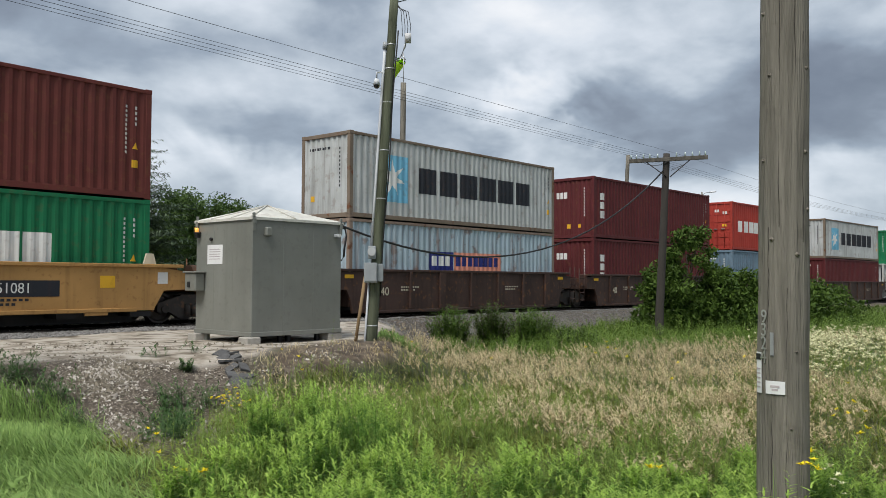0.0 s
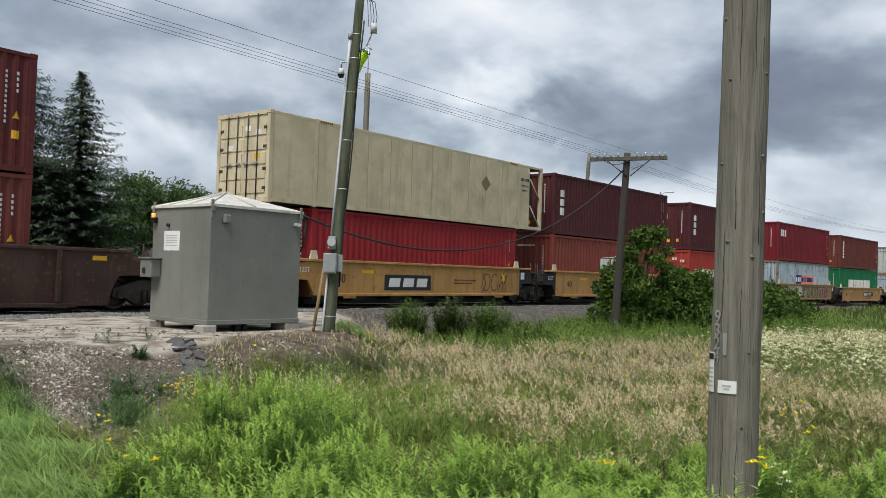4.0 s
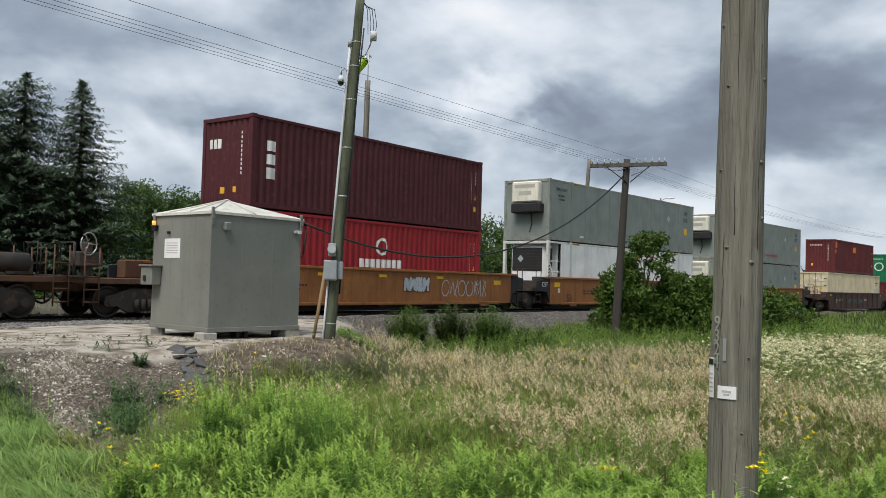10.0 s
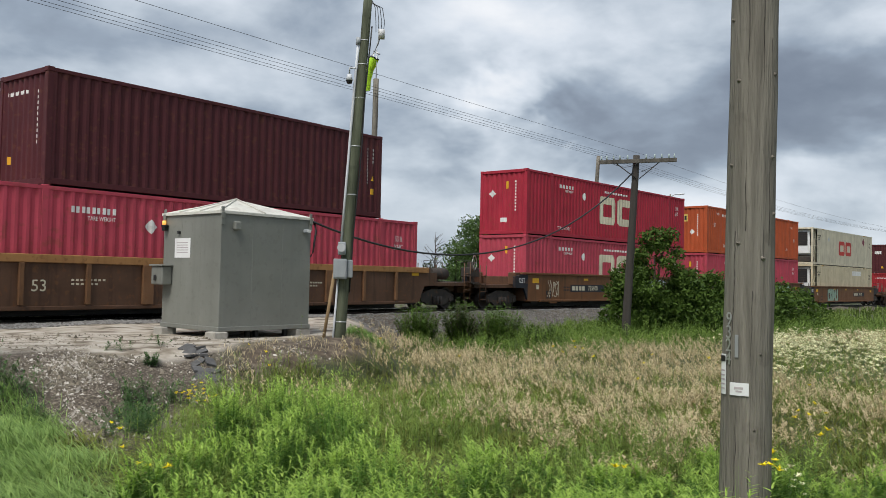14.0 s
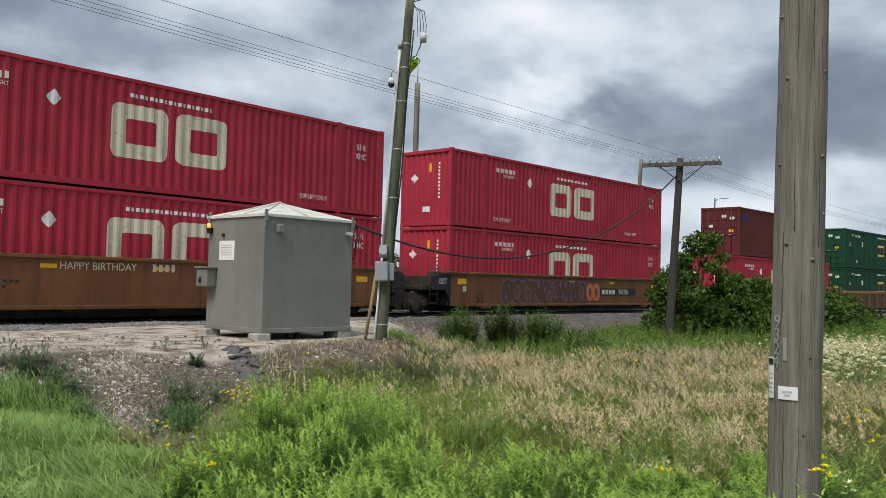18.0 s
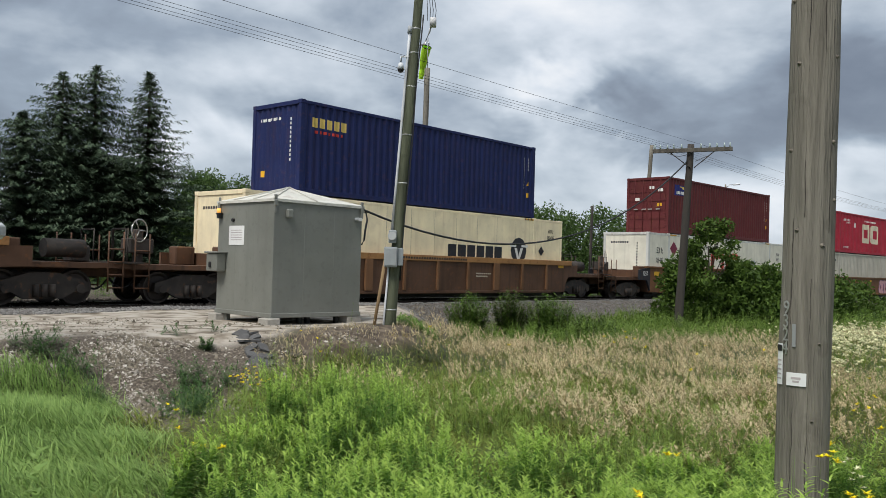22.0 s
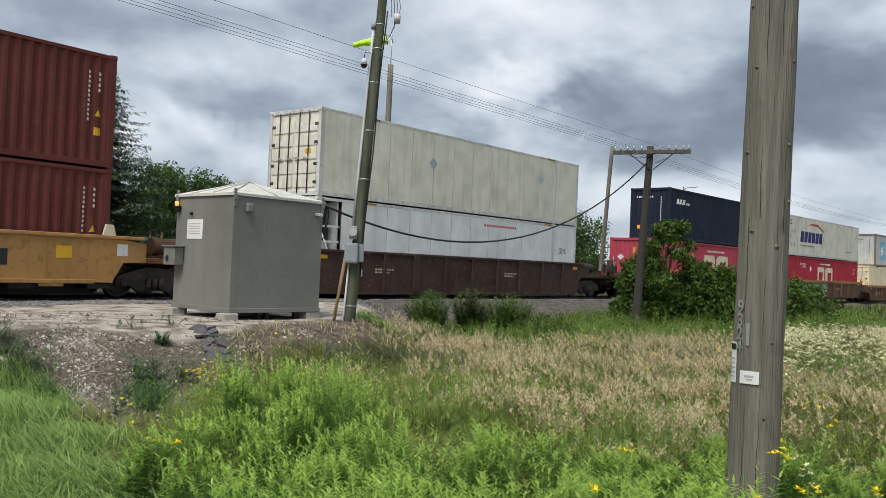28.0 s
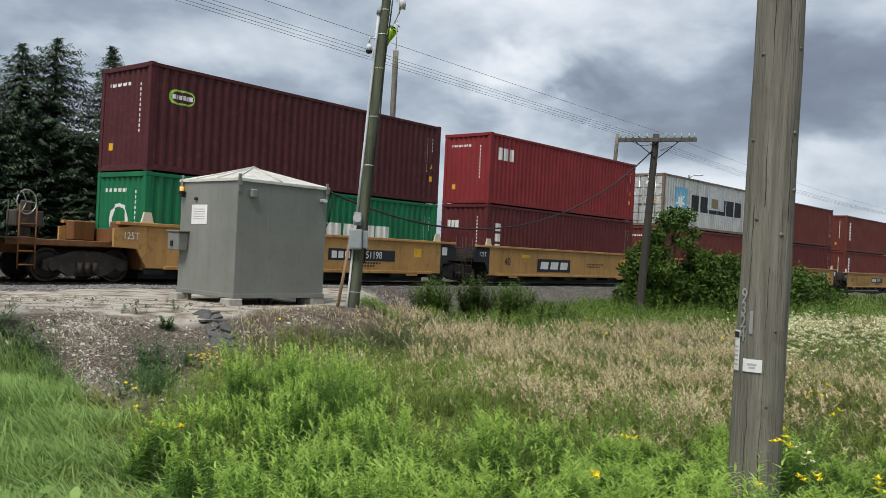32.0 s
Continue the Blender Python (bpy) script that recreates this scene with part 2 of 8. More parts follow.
def tube(bm, pts, r, sides=8, r2=None, caps=True):
    """A round bar along points, tapering from r to r2."""
    pts = [Vector(p) for p in pts]
    r2 = r if r2 is None else r2
    rings = []
    for i, p in enumerate(pts):
        d = (pts[min(i + 1, len(pts) - 1)] - pts[max(i - 1, 0)]).normalized()
        a = d.orthogonal().normalized() if abs(d.z) < 0.9 else Vector((1, 0, 0)).cross(d).normalized()
        b = d.cross(a)
        rr = r + (r2 - r) * i / max(1, len(pts) - 1)
        rings.append([bm.verts.new(p + (a * math.cos(k * math.tau / sides) + b * math.sin(k * math.tau / sides)) * rr) for k in range(sides)])
    for q, w in zip(rings, rings[1:]):
        for k in range(sides):
            f = bm.faces.new((q[k], q[(k + 1) % sides], w[(k + 1) % sides], w[k])); f.smooth = True
    if caps:
        bm.faces.new(rings[0][::-1]); bm.faces.new(rings[-1])
    return bm


def tubes(*lines, r=0.02, sides=8, r2=None):
    bm = bmesh.new()
    for ln in lines:
        tube(bm, ln, r, sides, r2)
    return bm


def plate(poly, y0, y1):
    """A plate: polygon in x, z, from y0 to y1."""
    bm = bmesh.new()
    a = [bm.verts.new((x, y0, z)) for x, z in poly]
    b = [bm.verts.new((x, y1, z)) for x, z in poly]
    bm.faces.new(a); bm.faces.new(b[::-1])
    for i in range(len(poly)):
        j = (i + 1) % len(poly)
        bm.faces.new((a[j], a[i], b[i], b[j]))
    bmesh.ops.recalc_face_normals(bm, faces=bm.faces)
    return bm


def raw_mesh(name, verts, faces, smooth=False):
    """A mesh from arrays: verts (n, 3), faces (m, 3 or 4)."""
    verts, faces = np.asarray(verts, np.float32), np.asarray(faces, np.int32)
    me = bpy.data.meshes.new(name)
    me.vertices.add(len(verts)); me.vertices.foreach_set("co", verts.ravel())
    k = faces.shape[1]
    me.loops.add(faces.size); me.loops.foreach_set("vertex_index", faces.ravel())
    me.polygons.add(len(faces))
    me.polygons.foreach_set("loop_start", np.arange(0, faces.size, k, dtype=np.int32))
    me.polygons.foreach_set("loop_total", np.full(len(faces), k, np.int32))
    if smooth:
        me.polygons.foreach_set("use_smooth", np.ones(len(faces), bool))
    me.update(calc_edges=True)
    return me


def words(text, size, material, parent, m, name="lettering", squeeze=1.0):
    """Lettering in the built-in font, as a flat mesh."""
    cu = bpy.data.curves.new(name, "FONT")
    cu.body, cu.size, cu.align_x, cu.align_y, cu.extrude = text, size, "CENTER", "CENTER", 0.002
    tmp = bpy.data.objects.new(name, cu)
    me = bpy.data.meshes.new_from_object(tmp)
    bpy.data.objects.remove(tmp); bpy.data.curves.remove(cu)
    if squeeze != 1.0:
        me.transform(Matrix.Diagonal((squeeze, 1, 1, 1)))
    me.materials.clear()
    return part(name, me, material, parent, at=m)


SHARED = {}


def shared(key, make):
    if key not in SHARED:
        SHARED[key] = mesh_of(make(), key[0]) if isinstance(key, tuple) else mesh_of(make(), key)
    return SHARED[key]



# ---- the railway line and the train's run ----
def track_y(x):
    """Centre line of the track: straight past the crossing, then bending away from the far side."""
    return 21.283 - (0.0525 * ((x - 28) + math.sqrt((x - 28) ** 2 + 625)) - 0.5)


def track_z(x):
    return -0.006 * ((x - 45) + math.sqrt((x - 45) ** 2 + 400)) + 0.03


def run(t):
    """Metres that the train has gone at t seconds; it slows a little."""
    q = t / 32
    return 649.675 * q - 29.701 * q ** 2 + 3.902 * q ** 3 - 2.171 * q ** 4


def on_track(x):
    a, b = track_y(x - 4), track_y(x + 4)
    return pose(x, track_y(x), track_z(x), 0, 0, math.degrees(math.atan2(b - a, 8)))


# ---- ground ----
def smooth(a, b, x):
    t = np.clip((x - a) / (b - a), 0, 1)
    return t * t * (3 - 2 * t)


def track_y_np(x):
    return 21.283 - (0.0525 * ((x - 28) + np.sqrt((x - 28) ** 2 + 625)) - 0.5)


def track_z_np(x):
    return -0.006 * ((x - 45) + np.sqrt((x - 45) ** 2 + 400)) + 0.03


def wob(x, y, s, k=0.0):
    return np.sin(x * s + 1.3 + k) * np.cos(y * s * 1.17 - 0.7 + k) + 0.5 * np.sin(x * s * 2.3 - y * s * 1.9 + 2.1 + k)


def hash2(i, j, k):
    q = np.sin(i * 127.1 + j * 311.7 + k * 74.7) * 43758.5453
    return q - np.floor(q)


def vnoise(x, y, cell, k=0.0):
    """Smooth random values from 0 to 1 on a lattice."""
    x, y = np.asarray(x) / cell + 100, np.asarray(y) / cell + 100
    i, j = np.floor(x), np.floor(y)
    a, b = x - i, y - j
    a, b = a * a * (3 - 2 * a), b * b * (3 - 2 * b)
    return ((hash2(i, j, k) * (1 - a) + hash2(i + 1, j, k) * a) * (1 - b) + (hash2(i, j + 1, k) * (1 - a) + hash2(i + 1, j + 1, k) * a) * b)


def ground_z(x, y):
    """Height of the ground: field and ditch, the verge by the road, the gravel pad at the crossing, the track bed."""
    x, y = np.asarray(x, float), np.asarray(y, float)
    u, v = 0.616 * x - 0.788 * y, 0.788 * x + 0.616 * y
    field = -0.78 + 0.05 * wob(x, y, 0.5) + 0.02 * wob(x, y, 1.9)
    verge = -0.42 + 0.03 * wob(x, y, 0.9)
    w = np.maximum(1 - smooth(2.5, 6.5, v), (1 - smooth(8.5, 10.6, v)) * (1 - smooth(-4.6, -2.4, u + 0.3 * (v - 6))))
    z = field * (1 - w) + verge * w
    # pad: its edge runs forward and to the right
    edge = np.interp(u, [-30, -9, -6.2, -4.7, -2.8, -1.4, 0.3, 2.0], [2.0, 10.0, 12.2, 13.6, 15.0, 16.8, 19.0, 22.0])
    pad = np.where(u < 2.0, -0.035 + 0.02 * wob(x, y, 0.8), -3)
    p = smooth(-3.3, 0.35, v - edge + 0.2 * wob(x, y, 1.3)) * (1 - smooth(-1.3, 0.6, u + 0.10 * (v - 17.5)))
    z = np.where(u < 2.2, z * (1 - p) + np.maximum(pad, z) * p, z)
    # the slope is lumpy
    z = z + (p * (1 - p) * 4) * np.where(u < -1.0, 0.16, 0.0) * (0.6 * vnoise(x, y, 0.7, 31) + 0.4 * vnoise(x, y, 0.33, 33) - 0.5)
    # track bed
    c = np.abs(y - track_y_np(x))
    bed = track_z_np(x) - 0.22 + 0.17 * smooth(1.30, 1.62, c) - 0.55 * np.maximum(0, c - 1.85) + 0.012 * wob(x, y, 5.0)
    return np.maximum(z, bed)


def axis(lo, hi, fine_lo, fine_hi, step):
    a = np.arange(fine_lo, fine_hi + step / 2, step)
    left, right, g = [], [], step
    x = fine_lo
    while x > lo:
        g *= 1.25; x -= g; left.append(x)
    g, x = step, fine_hi
    while x < hi:
        g *= 1.25; x += g; right.append(x)
    return np.array(left[::-1] + list(a) + right)


def pad_edge(u):
    return np.interp(u, [-30, -9, -6.2, -4.7, -2.8, -1.4, 0.3, 2.0], [2.0, 10.0, 12.2, 13.6, 15.0, 16.8, 19.0, 22.0])


def bare_strip(u, v):
    """Trodden earth round the hut's front legs and the sign pole's foot."""
    e = v - pad_edge(u)
    return smooth(-1.7, -0.9, e) * (1 - smooth(0.9, 1.9, e)) * smooth(-3.4, -2.6, u) * (1 - smooth(-1.0, -0.4, u - 0.1 * (v - 17)))


def slope_foot(u):
    """How far before the pad's edge the bare stones reach."""
    return np.interp(u, [-30, -9, -5.7, -4.9, -4.2, -3.6, -3.1, 0], [-0.8, -0.8, -1.1, -1.8, -3.0, -4.1, -5.3, -5.3])


def clumpy(x, y, cell, k, lo, hi):
    return smooth(lo, hi, 0.62 * vnoise(x, y, cell, k) + 0.38 * vnoise(x, y, cell * 0.41, k + 3))


def ground_material():
    m = surface("soil_and_thatch", (0.046, 0.056, 0.018), 0.95, vary=0.45, scale=0.9, spots=0.5, spot_rgb=(0.045, 0.075, 0.018), spot_scale=2.5, bump=0.6, bump_scale=9)
    nt = m.node_tree
    n, lk = nt.nodes.new, nt.links.new
    b = nt.nodes["Principled BSDF"]
    base = b.inputs["Base Color"].links[0].from_socket
    tc = n("ShaderNodeTexCoord")

    def noise(scale, detail=6):
        t = n("ShaderNodeTexNoise"); t.inputs["Scale"].default_value, t.inputs["Detail"].default_value = scale, detail
        lk(tc.outputs["Object"], t.inputs["Vector"]); return t.outputs["Fac"]

    def zone(name, soft=0.28):
        at = n("ShaderNodeAttribute"); at.attribute_name = name
        ad = n("ShaderNodeMath"); ad.operation = "ADD"; lk(at.outputs["Fac"], ad.inputs[0])
        sb = n("ShaderNodeMath"); sb.operation = "MULTIPLY_ADD"; sb.inputs[1].default_value, sb.inputs[2].default_value = 0.9, -0.45
        lk(noise(1.7), sb.inputs[0]); lk(sb.outputs[0], ad.inputs[1])
        r = n("ShaderNodeMapRange"); r.inputs[1].default_value, r.inputs[2].default_value = 0.5 - soft, 0.5 + soft
        lk(ad.outputs[0], r.inputs[0]); return r.outputs[0]

    def ramp(src, stops):
        r = n("ShaderNodeValToRGB"); e = r.color_ramp.elements
        e[0].position, e[0].color = stops[0][0], (*stops[0][1], 1)
        e[1].position, e[1].color = stops[-1][0], (*stops[-1][1], 1)
        for p, c in stops[1:-1]:
            k = e.new(p); k.color = (*c, 1)
        lk(src, r.inputs[0]); return r.outputs[0]

    def mix(f, x, y):
        q = n("ShaderNodeMix"); q.data_type = "RGBA"
        lk(f, q.inputs["Factor"]); lk(x, q.inputs[6]); lk(y, q.inputs[7]); return q.outputs[2]

    grit = n("ShaderNodeTexVoronoi"); grit.inputs["Scale"].default_value = 48
    lk(tc.outputs["Object"], grit.inputs["Vector"])
    stones = ramp(grit.outputs["Color"], [(0.1, (0.030, 0.022, 0.015)), (0.6, (0.085, 0.066, 0.048)), (0.92, (0.24, 0.205, 0.16))])
    pad = ramp(noise(2.2, 9), [(0.33, (0.095, 0.072, 0.050)), (0.43, (0.22, 0.185, 0.14)), (0.52, (0.365, 0.325, 0.27)), (0.68, (0.45, 0.41, 0.355))])
    col = mix(zone("stony"), base, stones)
    col = mix(zone("packed"), col, pad)
    earth = ramp(noise(5.0, 8), [(0.35, (0.040, 0.028, 0.018)), (0.5, (0.085, 0.062, 0.042)), (0.66, (0.17, 0.135, 0.095))])
    col = mix(zone("bare", 0.4), col, earth)
    lk(col, b.inputs["Base Color"])
    return m


def build_ground():
    xs, ys = axis(-2500, 2500, -6, 46, 0.22), axis(-2500, 2500, -4, 27, 0.22)
    gx, gy = np.meshgrid(xs, ys, indexing="ij")
    gz = ground_z(gx, gy)
    n, m = gx.shape
    i = np.arange(n * m).reshape(n, m)
    faces = np.stack([i[:-1, :-1], i[1:, :-1], i[1:, 1:], i[:-1, 1:]], -1).reshape(-1, 4)
    me = raw_mesh("ground", np.stack([gx, gy, gz], -1).reshape(-1, 3), faces, True)
    u, v = 0.616 * gx - 0.788 * gy, 0.788 * gx + 0.616 * gy
    e = v - pad_edge(u)
    c = np.abs(gy - track_y_np(gx))
    packed = np.where(u < 1.0, smooth(-0.5, 0.9, e + 2.0 * (vnoise(gx, gy, 1.2, 41) - 0.5)), 0) * smooth(2.2, 2.6, track_y_np(gx) - gy) * (1 - smooth(-2.2, -0.6, u))
    stony = np.maximum(np.where(u < 1.6, smooth(-0.5, 0.3, e - slope_foot(u)), 0) * (1 - smooth(-3.0, -1.8, u - 0.2 * (v - 12))), 1 - smooth(3.2, 4.2, c))
    soil = bare_strip(u, v)
    stony = np.maximum(stony * (1 - soil), 0)
    for name, val in (("packed", packed * (1 - soil)), ("stony", stony), ("bare", soil)):
        at = me.attributes.new(name, "FLOAT", "POINT")
        at.data.foreach_set("value", val.ravel().astype(np.float32))
    me.materials.append(ground_material())
    tagged(new("ground", me), "rough soil with thatch, gravel pad and ditch beside the track", "ground", kind="structure")


build_ground()

# ---- rails ----
def rail_line(offset, name):
    bm = bmesh.new()
    prof = [(-0.07, -0.17), (0.07, -0.17), (0.07, -0.15), (0.012, -0.13), (0.012, -0.05), (0.036, -0.04), (0.036, 0), (-0.036, 0), (-0.036, -0.04), (-0.012, -0.05), (-0.012, -0.13), (-0.07, -0.15)]
    xs = [-400, -150, -60] + list(range(-30, 130, 5)) + [150, 200, 300, 450]
    rings = []
    for x in xs:
        rings.append([bm.verts.new((x, track_y(x) + offset + a, track_z(x) + b)) for a, b in prof])
    for a, b in zip(rings, rings[1:]):
        for k in range(len(prof)):
            bm.faces.new((a[k], a[(k + 1) % len(prof)], b[(k + 1) % len(prof)], b[k]))
    bmesh.ops.recalc_face_normals(bm, faces=bm.faces)
    ob = part(name, bm, surface("rail_steel", (0.045, 0.032, 0.026), 0.5, metal=0.6, vary=0.3), None)
    head = bmesh.new()
    for xa, xb in zip(xs, xs[1:]):
        q = [(x, track_y(x) + offset + a, track_z(x) + b) for x in (xa, xb) for a, b in ((-0.030, 0.0), (-0.026, 0.004), (0.026, 0.004), (0.030, 0.0))]
        v = [head.verts.new(c) for c in q]
        for k in range(3):
            head.faces.new((v[k], v[k + 4], v[k + 5], v[k + 1]))
    part("rail_head", head, surface("polished_rail_steel", (0.55, 0.54, 0.52), 0.3, metal=0.9, vary=0.15), ob, "polished running surface")
    tagged(ob, "worn steel rail with a polished head", "rail", "rails of the track", "structure")


rail_line(-0.753, "rail")
rail_line(0.753, "rail")

# ---- signal hut ----
HUT = pose(10.966, 13.251, 0.119, 0, 0, -4.65)
hut_paint = surface("grey_hut_paint", (0.203, 0.208, 0.184), 0.42, vary=0.14, scale=0.9, streak=0.4, streak_rgb=(0.15, 0.152, 0.135), spots=0.25, spot_rgb=(0.13, 0.125, 0.11), spot_scale=9, bump=0.03)
galv = surface("galvanised_metal", (0.42, 0.43, 0.43), 0.45, metal=0.5, vary=0.15)
grey_box = surface("grey_box_paint", (0.30, 0.32, 0.33), 0.5, vary=0.12, scale=4, streak=0.2)
rubber = surface("black_rubber", (0.012, 0.012, 0.013), 0.55, vary=0.2)
concrete = surface("pale_concrete", (0.36, 0.34, 0.30), 0.9, vary=0.2, scale=6, bump=0.5, bump_scale=30, spots=0.3, spot_rgb=(0.16, 0.15, 0.12))
paper = paint("white_paper", (0.74, 0.74, 0.73), 0.1)
print_grey = paint("faded_print", (0.45, 0.40, 0.40), 0.1)


def build_hut():
    h = thing("signal_hut", HUT, "grey sheet-metal signal hut on short legs and blocks", "equipment hut")
    W, Dp, H = 2.292, 2.017, 2.347
    part("wall", boxes((0, W, 0, Dp, 0.05, H), bevel=0.012), hut_paint, h)
    seam = shared("wall_seam", lambda: boxes((-0.010, 0.010, -0.0025, 0.002, 0.08, H - 0.06), bevel=0.001))
    for k in (1, 2):
        part("wall_seam", seam, hut_paint, h, at=pose(W * k / 3, 0, 0))
        part("wall_seam", seam, hut_paint, h, at=pose(0, Dp * k / 3, 0, 0, 0, -90))
    part("base_flange", boxes((-0.02, W + 0.02, -0.02, Dp + 0.02, -0.02, 0.07), bevel=0.008), hut_paint, h)
    bm = bmesh.new()
    e = 0.035
    c = [bm.verts.new(p) for p in ((-e, -e, H), (W + e, -e, H), (W + e, Dp + e, H), (-e, Dp + e, H))]
    lo = [bm.verts.new(p) for p in ((-e, -e, H - 0.055), (W + e, -e, H - 0.055), (W + e, Dp + e, H - 0.055), (-e, Dp + e, H - 0.055))]
    apex = Vector((W * 0.47, Dp * 0.5, H + 0.34))
    top = bm.verts.new(apex)
    for k in range(4):
        bm.faces.new((c[k], c[(k + 1) % 4], top))
        bm.faces.new((lo[k], lo[(k + 1) % 4], c[(k + 1) % 4], c[k]))
    roof = part("roof", bm, paint("hut_roof_paint", (0.60, 0.59, 0.53), 0.5), h, "pale pyramid roof")
    for nm, p, q in (("roof_seam", Vector((-e, Dp * 0.33, H)), apex), ("roof_seam", Vector((-e, Dp * 0.70, H)), apex), ("roof_seam", Vector((W * 0.45, -e, H)), apex), ("roof_seam", Vector((-e, -e, H)), apex)):
        part(nm, tubes((p + Vector((0, 0, 0.012)), q + Vector((0, 0, 0.012))), r=0.018, sides=5), MATS["hut_roof_paint"], roof)
    lug = shared("lifting_lug", lambda: boxes((-0.035, 0.035, -0.02, 0.012, -0.28, 0.085), (-0.045, 0.045, -0.035, -0.015, -0.15, -0.02), bevel=0.01))
    for x, y, r in ((0.02, -0.015, 0), (-0.012, Dp - 0.06, -90), (W - 0.03, -0.015, 0)):
        part("lifting_lug", lug, hut_paint, h, at=pose(x, y, H, 0, 0, r))
    # the face towards the road: paper, lock box, amber beacon
    y0 = Dp - 0.52
    pp = part("notice", boxes((-0.004, 0.0, 1.02, 1.58, 1.40, 1.80)), paper, h, "white paper notice", at=pose(-0.004, 0, 0.02))
    part("print_line", boxes(*[(-0.007, -0.004, 1.10, 1.50, 1.50 + k * 0.05, 1.515 + k * 0.05) for k in range(5)]), print_grey, pp)
    bx = part("lock_box", boxes((-0.24, -0.004, Dp - 0.36, Dp + 0.05, 0.86, 1.24), bevel=0.02), hut_paint, h, "grey lock box with a hasp")
    part("box_lid", boxes((-0.27, -0.004, Dp - 0.40, Dp + 0.09, 1.24, 1.275), bevel=0.008), hut_paint, bx)
    part("hasp", boxes((-0.275, -0.24, Dp - 0.17, Dp - 0.09, 0.94, 1.06), bevel=0.015), rubber, bx)
    bc = part("beacon", boxes((-0.11, -0.004, Dp - 0.19, Dp - 0.05, 2.06, 2.10), (-0.10, -0.004, Dp - 0.17, Dp - 0.07, 1.98, 2.06), bevel=0.01), rubber, h, "amber beacon under a small hood")
    part("lens", tubes(((-0.075, Dp - 0.12, 2.10), (-0.075, Dp - 0.12, 2.19)), r=0.04, sides=10), surface("amber_glow", (1.0, 0.45, 0.10), 0.3, emit=0.9), bc)
    part("knob", tubes(((-0.05, 1.42, 1.94), (0.0, 1.42, 1.94)), r=0.035, sides=8), rubber, h)
    # the other face: vent hood, floodlight, cable loop
    part("vent_hood", boxes((0.27, 0.41, -0.10, 0.0, 1.98, 2.15), bevel=0.02), hut_paint, h, "small hooded vent")
    fl = part("floodlight", boxes((W - 0.23, W - 0.12, -0.14, 0.0, 2.01, 2.09), bevel=0.02), grey_box, h, "small grey floodlight")
    part("lens", boxes((W - 0.22, W - 0.13, -0.155, -0.141, 2.02, 2.08)), paper, fl)
    lp = [(W + 0.02, 0.1, 2.24), (W + 0.12, 0.02, 2.22), (W + 0.10, -0.05, 2.06), (W + 0.05, -0.05, 1.82), (W + 0.03, -0.05, 1.62), (W + 0.02, 0.02, 1.52)]
    part("cable_loop", tubes(lp, r=0.022, sides=6), rubber, h)
    leg = shared("leg", lambda: boxes((-0.045, 0.045, -0.045, 0.045, -0.30, -0.02), bevel=0.006))
    for x, y in ((0.10, Dp - 0.30), (0.95, 0.35), (1.12, 0.30), (1.80, 0.20), (0.95, Dp - 0.3), (1.9, Dp - 0.3), (2.1, 0.5)):
        part("leg", leg, rubber if x > 0.2 else hut_paint, h, at=pose(x, y, 0))
    for x, y, w in ((0.0, 0.05, 0.32), (0.0, Dp - 0.1, 0.30), (W - 0.15, 0.15, 0.40), (W * 0.5, Dp * 0.6, 0.35)):
        wx, wy = (HUT @ Vector((x, y, 0))).xy
        z0 = float(ground_z(wx, wy))
        zt = 0.119 - 0.02
        b = thing("concrete_block", pose(wx, wy, z0 - 0.03, 0, 0, -4.65 + (w * 40 - 13)), "pale weathered concrete block under the hut", "concrete block", "blocks under the hut")
        part("block", boxes((-w / 2, w / 2, -0.16, 0.16, 0, zt - z0 + 0.03), bevel=0.02), concrete, b)


build_hut()

# ---- poles ----
wood = surface("weathered_pole_wood", (0.200, 0.184, 0.152), 0.9, vary=0.34, scale=20, squash=0.06, bump=0.9, bump_scale=80, streak=0.35, streak_rgb=(0.115, 0.102, 0.083), spots=0.30, spot_rgb=(0.085, 0.074, 0.060), spot_scale=5.0, spec=0.15)
green_wood = surface("treated_green_wood", (0.098, 0.108, 0.072), 0.9, vary=0.60, scale=9, squash=0.08, bump=0.6, bump_scale=30, streak=0.35, streak_rgb=(0.17, 0.17, 0.125), spots=0.4, spot_rgb=(0.045, 0.05, 0.032), spot_scale=4.0, spec=0.15)
dark_wood = surface("old_dark_wood", (0.048, 0.041, 0.035), 0.9, vary=0.4, scale=5, squash=0.06, bump=0.5, bump_scale=26)
glass_mat = glassy("insulator_glass", (0.35, 0.42, 0.40), 0.15)


def pole(name, base, top, r0, r1, label, mat, sides=20, n=14):
    b, t = Vector(base), Vector(top)
    p = thing(name, Matrix.Translation(b), label, "utility pole")
    bm = bmesh.new()
    tube(bm, [(t - b) * (k / n) + Vector((0.003 * math.sin(k * 1.7), 0.003 * math.cos(k * 2.3), 0)) * (0 < k < n) for k in range(n + 1)], r0, sides, r1)
    part("pole_shaft", bm, mat, p)
    return p


def toward(a, b=(0, 0)):
    d = Vector((b[0] - a[0], b[1] - a[1], 0)).normalized()
    return d, Vector((-d.y, d.x, 0))


NP = Vector((5.955, 1.74, -0.7))
NT = Vector((5.975, 1.615, 9.5))
near_pole = pole("utility_pole", NP, NT, 0.170, 0.128, "weathered grey wooden utility pole with number and tags", wood, 28, 22)


